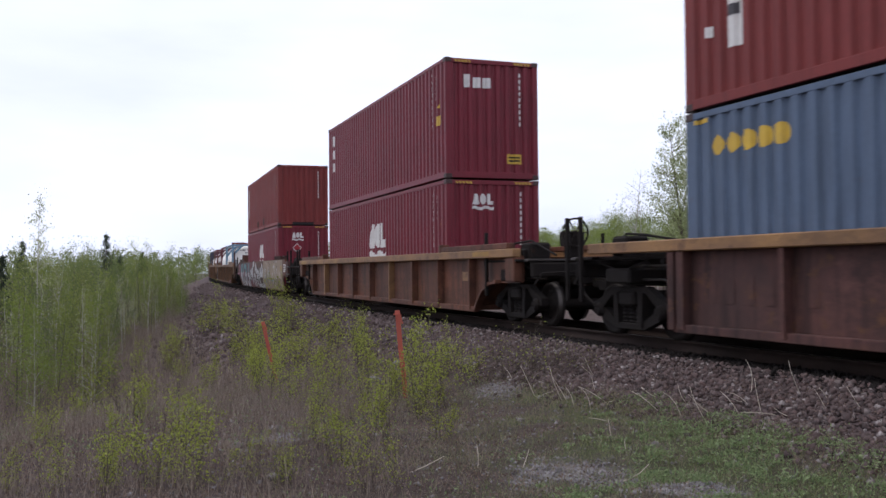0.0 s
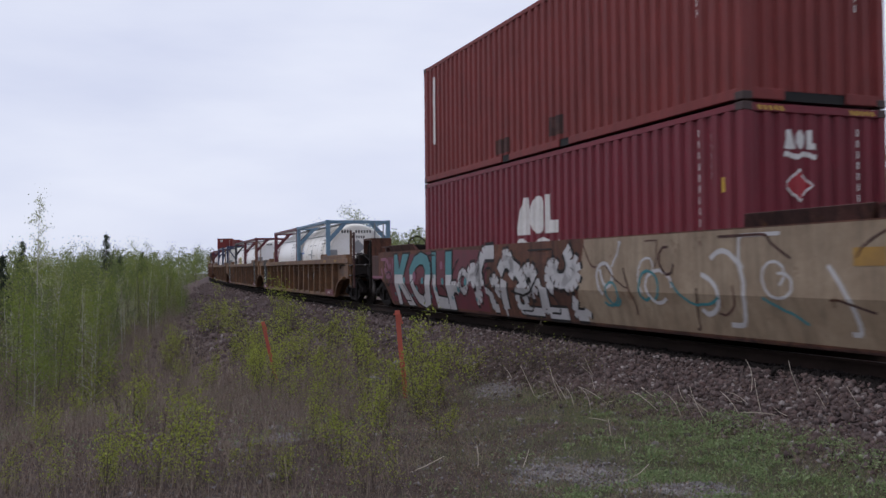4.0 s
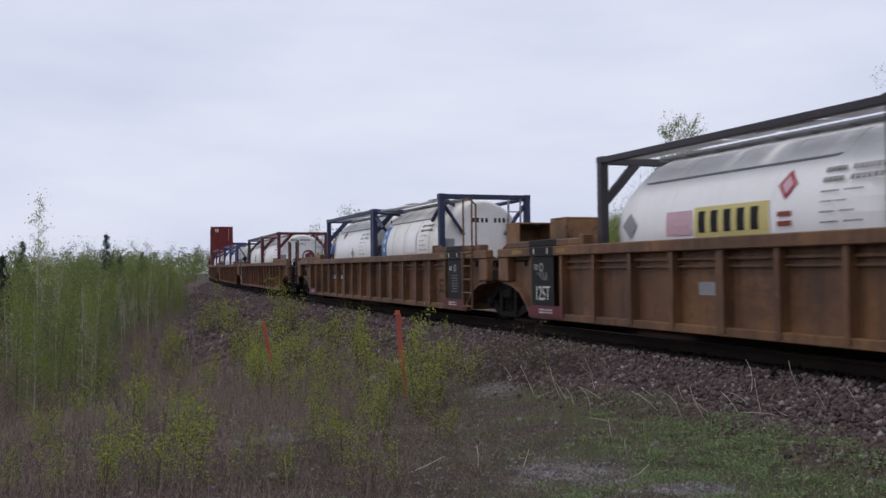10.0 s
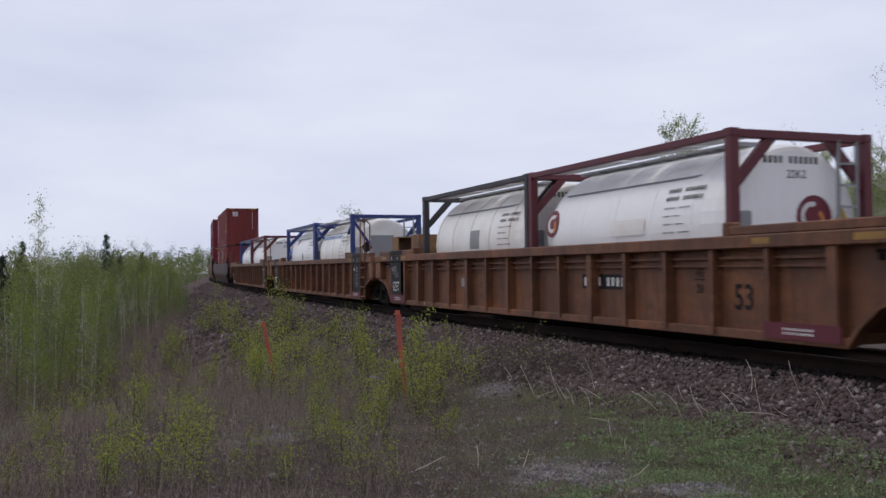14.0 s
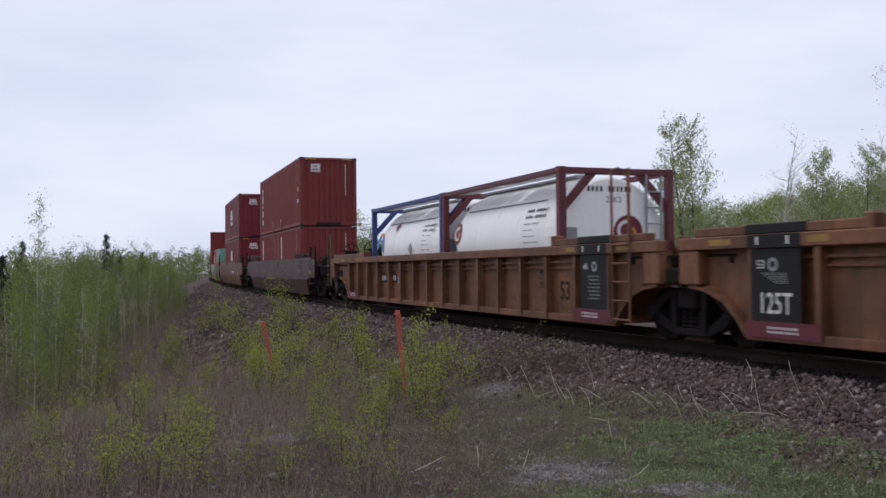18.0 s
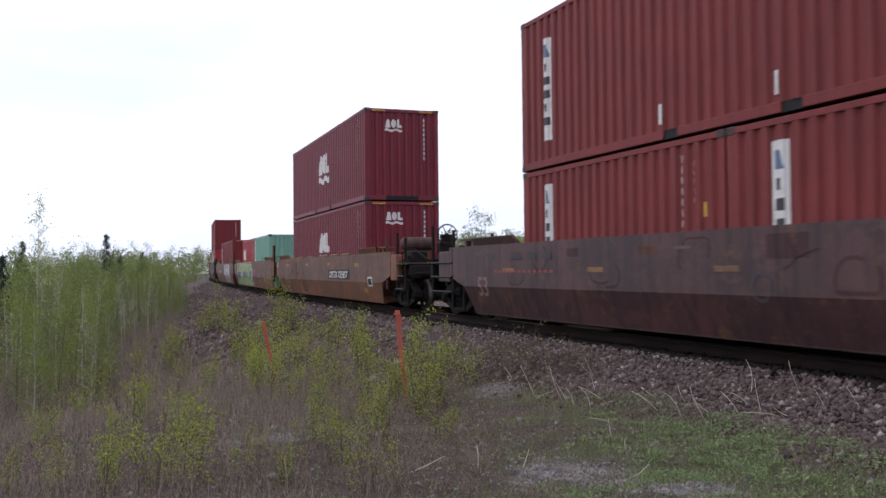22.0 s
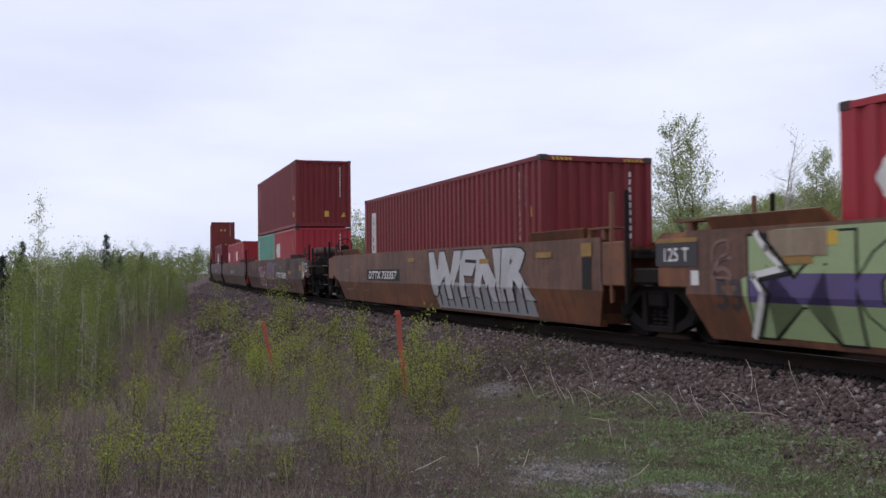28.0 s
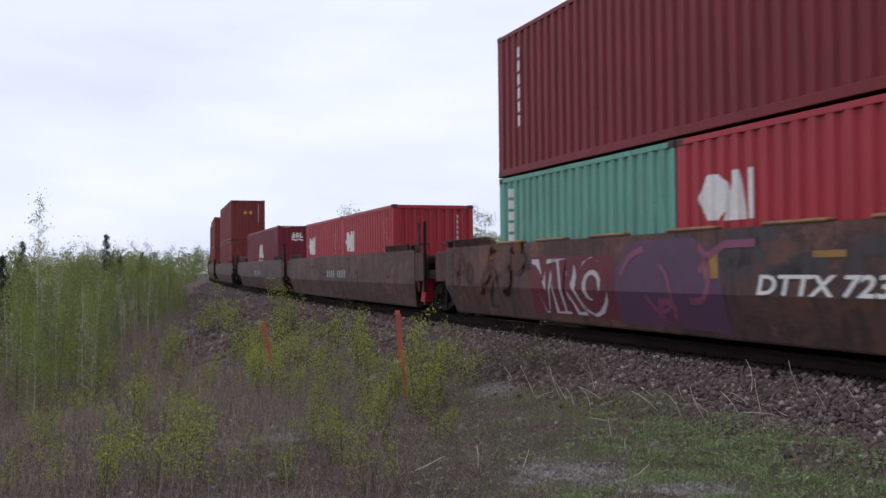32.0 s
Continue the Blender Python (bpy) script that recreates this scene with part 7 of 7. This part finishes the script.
# ---- saplings, stakes and stalks beside the track ----
SAP = "leafy birch sapling with yellow-green spring leaves"
saps = [make_tree("birch_sapling", SAP, 100 + i, 1.5, "twig", "leaf", 720, 0.034, first=0.15, spread=0.26, limbs=24, r0=0.010, stems=4, scatter=0.5, lean_by=0.24, rise=(0.6, 1.5), category="shrub", group="saplings beside the track") for i in range(5)]
sap_spots = [(-2.25, 7.2, 0.6, 0), (-2.9, 7.0, 0.4, 1), (-0.9, 8.3, 0.55, 2), (-0.55, 7.4, 0.5, 3), (-5.3, 25.6, 1.25, 4), (-3.6, 22.1, 1.3, 5), (-2.5, 18.9, 0.95, 6), (-1.6, 18.0, 1.0, 7), (-0.2, 13.1, 1.0, 8), (-0.55, 9.6, 0.65, 9), (0.1, 15.3, 0.75, 10), (-3.4, 7.2, 0.32, 11), (-2.7, 7.4, 0.5, 12), (-1.6, 7.5, 0.36, 13), (-1.25, 7.5, 0.42, 14), (0.0, 9.6, 0.45, 15), (-2.6, 9.3, 0.5, 16), (-5.3, 20.9, 0.95, 17), (-9.8, 33.2, 1.3, 18), (-3.5, 10.4, 0.62, 19), (-1.6, 11.8, 0.6, 20), (-7.1, 32.5, 1.2, 21), (-2.6, 22.6, 0.95, 22), (-1.1, 13.6, 0.85, 23), (-0.75, 12.7, 0.8, 24), (-1.9, 15.4, 0.9, 25), (-0.95, 10.9, 0.6, 44), (-0.3, 11.6, 0.7, 45), (-2.2, 13.4, 0.8, 46), (-3.6, 18.4, 0.95, 47), (-4.0, 20.4, 1.0, 48), (-2.0, 20.6, 0.9, 49), (-0.2, 12.3, 0.85, 50), (-2.9, 15.6, 0.85, 26), (-4.3, 21.2, 1.05, 27), (-3.3, 17.2, 0.8, 28), (-4.6, 23.6, 1.15, 29), (-2.1, 7.6, 0.6, 30), (-1.95, 6.9, 0.55, 31), (-2.5, 6.8, 0.5, 32), (0.35, 14.0, 0.7, 33), (-0.4, 14.2, 0.85, 34), (-3.0, 20.0, 1.0, 35), (-1.3, 9.2, 0.4, 36), (-6.2, 27.0, 1.05, 37), (-8.2, 29.0, 0.9, 38), (-5.0, 29.5, 1.45, 39), (-4.75, 29.0, 1.15, 40), (-5.0, 14.0, 0.7, 41), (-6.5, 16.5, 0.8, 42), (-4.2, 9.8, 0.5, 43)]
while len(sap_spots) < 57:
    x, y = rnd.uniform(-5.0, -0.2), rnd.uniform(6.2, 13.0)
    if x > -0.6 * y:
        sap_spots.append((x, y, rnd.uniform(0.22, 0.5), rnd.uniform(0, 6.28)))
while len(sap_spots) < 70:
    s, d = rnd.uniform(30, 75), rnd.uniform(4.2, 9)
    x, y = (float(q) for q in beside_many(np.array(s), np.array(d)))
    sap_spots.append((x, y, rnd.uniform(0.8, 1.7), rnd.uniform(0, 6.28)))
while len(sap_spots) < 80:
    x, y = rnd.uniform(-19, -3.4), rnd.uniform(13, 33)
    if -0.62 * y - 1 < x < -0.24 * y - 1.0 and off_track(np.array([x]), np.array([y]), 6.5)[0]:
        sap_spots.append((x, y, rnd.uniform(0.5, 1.15), rnd.uniform(0, 6.28)))
plant(saps, sap_spots)
dead = [make_tree("dry_shrub", "small grey-brown shrub with few leaves at the ballast edge", 120 + i, 0.9, "twig", "leaf", 60, 0.026, first=0.05, spread=0.5, limbs=24, r0=0.007, stems=6, scatter=0.5, category="shrub", group="dry shrubs") for i in range(2)]
plant(dead, [(1.3, 14.4, 1.15, 0), (1.0, 14.8, 1.0, 1), (1.6, 14.0, 0.9, 2), (1.9, 14.1, 0.8, 16), (1.45, 14.9, 1.0, 17), (0.75, 14.3, 0.9, 18), (2.15, 13.6, 0.6, 19), (-4.4, 12.6, 0.8, 3), (-6.0, 14.2, 0.9, 4), (-4.9, 16.8, 0.9, 5), (-3.9, 11.9, 0.6, 6), (-7.4, 19.5, 1.1, 7), (-6.1, 21.5, 1.0, 8), (-8.5, 24.0, 1.2, 9), (-5.4, 11.4, 0.7, 10), (-4.6, 8.6, 0.5, 11), (-3.1, 12.6, 0.7, 12), (-7.6, 16.6, 0.9, 13), (-9.4, 21.0, 1.1, 14), (-2.3, 16.5, 0.6, 15)])


def stake(x, y, height, lean_x, lean_y):
    root = tagged(new("marker_stake"), "orange-painted wooden survey stake among saplings", "stake", "marker stakes")
    sh = Shape()
    sh.prism([(-0.034, 0.0), (0.034, 0.0), (0.044, height * 0.3), (0.038, height * 0.6), (0.05, height), (-0.018, height), (-0.03, height * 0.6), (-0.024, height * 0.3)], "y", -0.014, 0.014)
    part("lath", sh, M["stake"], root)
    part("flagging", Shape().tube([(-0.04, -0.02, height - 0.05), (0.05, -0.025, height - 0.055), (0.07, -0.03, height - 0.2)], 0.012, 5), M["stake"], root, "twist of orange flagging tape")
    root.matrix_basis = Matrix.Translation((x, y, gz(x, y) - 0.05)) @ pose(0, 0, 0, lean_x, lean_y, 0)


stake(-0.54, 13.45, 1.34, 3, -6)
stake(-3.46, 19.3, 1.36, 4, -13)


def stalk(x, y, length, lean_x, lean_y):
    rng = random.Random(int(1000 * (x + y)))
    bend = rng.uniform(-0.35, 0.5)
    pts = [(bend * length * math.sin(u * 2.5) * 0.4, rng.uniform(-0.01, 0.01), u * length) for u in (0, 0.25, 0.5, 0.75, 1.0)]
    ob = tagged(new("dry_stalk", mesh_of("dry_stalk", Shape().tube(pts, [0.0058, 0.0052, 0.0045, 0.0038, 0.0022], 5), M["straw"], True)), "bleached dry weed stalk leaning over the gravel", "stalk", "dry weed stalks")
    ob.matrix_basis = Matrix.Translation((x, y, gz(x, y) - 0.02)) @ pose(0, 0, 0, lean_x, lean_y, 0)


for x, y, ln, lx, ly in [(1.55, 12.0, 0.5, 4, -18), (2.84, 10.0, 0.42, 0, -22), (3.2, 9.9, 0.4, 5, -40), (3.4, 9.8, 0.46, 0, -10), (3.95, 9.5, 0.3, 0, -30), (1.77, 8.9, 0.16, 0, -6), (0.31, 8.4, 0.24, 0, -4), (1.74, 9.6, 0.2, 0, -8), (0.72, 8.5, 0.2, 0, 18), (1.78, 11.2, 0.3, 0, -30), (2.2, 13.4, 0.25, 0, -50), (1.06, 14.2, 0.24, 0, -35), (2.5, 10.6, 0.45, 0, -55), (2.65, 10.3, 0.36, 0, -42), (1.35, 12.2, 0.35, 10, 78), (1.2, 12.5, 0.3, 10, 70), (3.0, 10.2, 0.4, 5, -48), (4.2, 9.2, 0.35, 0, -32), (1.9, 10.4, 0.3, 10, -80), (-0.3, 8.0, 0.35, 12, 62), (1.35, 7.9, 0.45, 20, 55)]:
    stalk(x, y, ln, lx, ly)
for i in range(13):
    u = rnd.random()
    x, y = 2.0 + 2.3 * u + rnd.uniform(-0.25, 0.2), 12.4 - 3.0 * u ** 0.85 + rnd.uniform(-0.5, 0.3)
    stalk(x, y, rnd.uniform(0.2, 0.55), rnd.uniform(-8, 12), rnd.choice((-18, -35, -48, -60, -78, 70)) + rnd.uniform(-8, 8))
for i in range(12):
    stalk(rnd.uniform(0.7, 2.3), rnd.uniform(11.2, 13.8), rnd.uniform(0.2, 0.5), rnd.uniform(-8, 12), rnd.choice((-30, -55, -80, 65, 80)) + rnd.uniform(-8, 8))


# ---- grass, weeds and litter ----
def blades(x, y, height, width, lean):
    n = len(x)
    z = ground_z(x, y) - 0.01
    a = RNG.uniform(0, 2 * math.pi, n)
    b = RNG.uniform(0, 2 * math.pi, n)
    hx, hy = np.cos(a) * width, np.sin(a) * width
    tx, ty = np.cos(b) * lean * height, np.sin(b) * lean * height
    up = height * np.sqrt(np.clip(1 - 0.5 * lean ** 2, 0.1, 1))
    p, side = np.stack([x, y, z], -1), np.stack([hx, hy, 0 * z], -1)
    mid, tip = p + np.stack([tx * 0.35, ty * 0.35, up * 0.58], -1), p + np.stack([tx, ty, up], -1)
    v = np.stack([p - side, p + side, mid + side * 0.8, mid - side * 0.8, tip + side * 0.15, tip - side * 0.15], 1)
    f = np.array([(0, 1, 2, 3), (3, 2, 4, 5)])[None] + 6 * np.arange(n)[:, None, None]
    return v.reshape(-1, 3), f.reshape(-1, 4)


def tufts(n_tuft, per, x0, x1, y0, y1, spread, keep):
    tx, ty = RNG.uniform(x0, x1, n_tuft), RNG.uniform(y0, y1, n_tuft)
    ok = keep(tx, ty)
    tx, ty = tx[ok], ty[ok]
    x = np.repeat(tx, per) + RNG.normal(0, spread, len(tx) * per)
    y = np.repeat(ty, per) + RNG.normal(0, spread, len(ty) * per)
    return x, y


x, y = tufts(1300, 9, -9, 6, 5, 20, 0.07, lambda a, b: off_track(a, b, 2.3) & (wave(a, b, 0.9, 8) > -0.55))
v, f = blades(x, y, RNG.uniform(0.04, 0.14, len(x)), 0.0028, RNG.uniform(0.2, 1.1, len(x)))
tagged(new("dead_grass", raw_mesh("dead_grass", v, f, M["hay"])), "short bleached dead grass lying over the ground", "grass", kind="stuff")
def sown(n, x0, x1, y0, y1, share, spread):
    """Random places, thick where share() is high, n tries."""
    x, y = RNG.uniform(x0, x1, n), RNG.uniform(y0, y1, n)
    ok = (RNG.random(n) < share(x, y)) & off_track(x, y, 2.55)
    x, y = x[ok], y[ok]
    return x + RNG.normal(0, spread, len(x)), y + RNG.normal(0, spread, len(y))


x, y = sown(150000, -1.5, 7, 5, 14.5, lambda a, b: 0.10 + 0.75 * green_at(a, b), 0.02)
v, f = blades(x, y, RNG.uniform(0.02, 0.10, len(x)), 0.0016, RNG.uniform(0.1, 0.9, len(x)))
tagged(new("new_grass", raw_mesh("new_grass", v, f, M["grass"])), "sparse new green grass", "grass", kind="stuff")
x, y = tufts(1500, 12, -0.5, 6, 5.2, 13.5, 0.07, lambda a, b: off_track(a, b, 2.5) & (wave(a, b, 1.7, 3) > -0.4))
v, f = blades(x, y, RNG.uniform(0.03, 0.13, len(x)), 0.0022, RNG.uniform(0.3, 1.2, len(x)))
tagged(new("pale_grass", raw_mesh("pale_grass", v, f, M["hay"])), "pale matted grass on the flat beside the ballast", "grass", kind="stuff")
# clumps of small-leaved weeds
tx, ty = sown(2300, 0.6, 7, 5, 12.5, lambda a, b: green_at(a, b) ** 1.5 * smooth_step(0.8, 3.0, a + 0.45 * (9.5 - b)), 0.0)
per = 60
wide = np.repeat(0.03 + 0.11 * RNG.random(len(tx)) ** 2, per)
x, y = np.repeat(tx, per) + RNG.normal(0, 1, len(wide)) * wide, np.repeat(ty, per) + RNG.normal(0, 1, len(wide)) * wide
c = np.stack([x, y, ground_z(x, y) + 0.01 + wide * 0.8 * RNG.random(len(wide))], -1)
v, f = leaf_cloud(c, 0.032, 0.2)
tagged(new("green_weeds", raw_mesh("green_weeds", v, f, M["weed"])), "low leafy green weeds on the flat ground", "weeds", kind="stuff")
# dead leaves and brown brush on the slope
x, y = tufts(6500, 9, -9, 2, 5, 15, 0.14, lambda a, b: off_track(a, b, 3.4) & (green_at(a, b) < 0.4))
c = np.stack([x, y, ground_z(x, y) + np.abs(RNG.normal(0, 0.035, len(x)))], -1)
v, f = leaf_cloud(c, 0.022)
tagged(new("leaf_litter", raw_mesh("leaf_litter", v, f, M["leaf_brown"])), "matted brown dead leaves and bracken", "leaf litter", kind="stuff")
x, y = tufts(4200, 9, -18, 0, 15, 36, 0.2, lambda a, b: off_track(a, b, 3.2))
c = np.stack([x, y, ground_z(x, y) + np.abs(RNG.normal(0, 0.06, len(x)))], -1)
v, f = leaf_cloud(c, 0.045)
tagged(new("leaf_litter", raw_mesh("leaf_litter", v, f, M["leaf_brown"])), "matted brown dead leaves further down the slope", "leaf litter", kind="stuff")
s_, d_ = RNG.uniform(0, 16, 9000), RNG.uniform(1.6, 3.4, 9000)
x, y, z = bed_z(s_, d_)
v, f = leaf_cloud(np.stack([x, y, z + RNG.uniform(0.01, 0.05, 9000)], -1), 0.024)
tagged(new("leaf_litter", raw_mesh("leaf_litter", v, f, M["leaf_brown"])), "brown dead leaves caught among the ballast stones", "leaf litter", kind="stuff")
# small green herbs and pale grass scattered over the slope
x, y = tufts(900, 14, -10, 0.6, 5.5, 22, 0.10, lambda a, b: off_track(a, b, 3.6) & (wave(a, b, 1.9, 7) > 0.05))
c = np.stack([x, y, ground_z(x, y) + RNG.uniform(0.02, 0.22, len(x))], -1)
v, f = leaf_cloud(c, 0.03, 0.22)
tagged(new("green_herbs", raw_mesh("green_herbs", v, f, M["weed"])), "small green herbs among the dead canes", "weeds", kind="stuff")
x, y = tufts(1300, 9, -12, 0.4, 5.5, 30, 0.08, lambda a, b: off_track(a, b, 3.6) & (wave(a, b, 1.1, 9) > -0.1))
v, f = blades(x, y, RNG.uniform(0.1, 0.4, len(x)), 0.002, RNG.uniform(0.2, 1.0, len(x)))
tagged(new("dead_grass", raw_mesh("dead_grass", v, f, M["hay"])), "pale dry grass standing among the canes", "grass", kind="stuff")
# dead canes and brush stems, knee-high near the camera, taller by the woods
x, y = tufts(4200, 7, -10, -0.4, 5.5, 20, 0.14, lambda a, b: off_track(a, b, 4.3) & (a < -0.06 * b + wave(a, b, 1.3, 5) * 0.8) & (wave(a, b, 0.9, 2) > -0.45))
v, f = blades(x, y, RNG.uniform(0.08, 0.42, len(x)), 0.0021, RNG.uniform(0.05, 0.8, len(x)))
tagged(new("dead_canes", raw_mesh("dead_canes", v, f, M["cane"])), "thin mauve-brown dead canes standing in the litter", "dead canes", kind="stuff")
x, y = tufts(7500, 8, -34, -1, 17, 56, 0.3, lambda a, b: off_track(a, b, 5.6) & (a < -0.12 * b - 1.0))
v, f = blades(x, y, RNG.uniform(0.2, 0.7, len(x)) * (1 + 0.9 * smooth_step(26, 42, y)), 0.0042, RNG.uniform(0.1, 0.6, len(x)))
tagged(new("brushwood", raw_mesh("brushwood", v, f, M["cane"])), "thin brown and grey brush stems on the slope", "brushwood", kind="stuff")
x, y = tufts(1700, 16, -48, -3, 26, 80, 0.4, lambda a, b: off_track(a, b, 8) & (a < -0.24 * b) & (wave(a, b, 0.35, 3) > -0.3))
c = np.stack([x, y, ground_z(x, y) + np.clip(RNG.gamma(1.8, 0.45, len(x)), 0.02, 2.0)], -1)
v, f = leaf_cloud(c, 0.075)
tagged(new("undergrowth", raw_mesh("undergrowth", v, f, M["leaf_far"])), "green undergrowth below the young trees", "undergrowth", kind="stuff")


def boulder(x, y, r, seed):
    rr = np.random.default_rng(seed)
    bm = bmesh.new()
    bmesh.ops.create_icosphere(bm, subdivisions=2, radius=r)
    for vv in bm.verts:
        vv.co *= 0.75 + 0.5 * rr.random()
        vv.co.z *= 0.6
    me = bpy.data.meshes.new("rock")
    bm.to_mesh(me)
    bm.free()
    me.materials.append(M["rock"])
    ob = tagged(new("rock", me), "weathered grey rock half sunk in the litter", "rock", "loose rocks")
    ob.matrix_basis = Matrix.Translation((x, y, gz(x, y) + r * 0.15))


for i, (x, y, r) in enumerate([(-1.91, 10.6, 0.09), (-1.41, 7.7, 0.06), (-1.2, 16.2, 0.12), (-2.0, 9.0, 0.07), (0.9, 10.8, 0.05), (2.1, 9.2, 0.05), (-0.9, 17.8, 0.12)]):
    boulder(x, y, r, i)

# ---- sleepers ----
SLEEPER = mesh_of("sleeper", Shape().box(-0.11, 0.11, -1.3, 1.3, -0.35, -0.168, 0.012), M["sleeper"])
for i in range(150):
    s = -12 + i * 0.54
    ob = part("sleeper", SLEEPER, None, track)
    p, q = Vector(line(s - 0.5)), Vector(line(s + 0.5))
    ob.matrix_basis = Matrix.Translation((p + q) / 2) @ Matrix.Rotation(math.atan2(q.y - p.y, q.x - p.x), 4, "Z")


# ---- everything that rides ----
def motions():
    times = [0.5 * i for i in range(65)]
    for ob, c, reach, m in MOVERS:
        walk(ob, [(t, pose_at(c, t, reach) @ m) for t in times])
    for ob, place, c in WHEELSETS:
        # turning while its wagon is near; 15 rows a second keep each turn under 90 degrees
        t_in, t_out = 16 + (c - 45) / SPEED, 16 + (c + 8) / SPEED
        ticks = [i / 15 for i in range(481) if t_in <= i / 15 <= t_out]
        rows = []
        for t in sorted({0.0, 32.0, *ticks}):
            u = min(max(t, t_in), t_out) - 16
            rows.append((t, Matrix.Translation(place) @ Matrix.Rotation((SPEED * u + 0.5 * SLOWING * u * u) / 0.42, 4, "Y")))
        if ticks:
            walk(ob, rows)


motions()
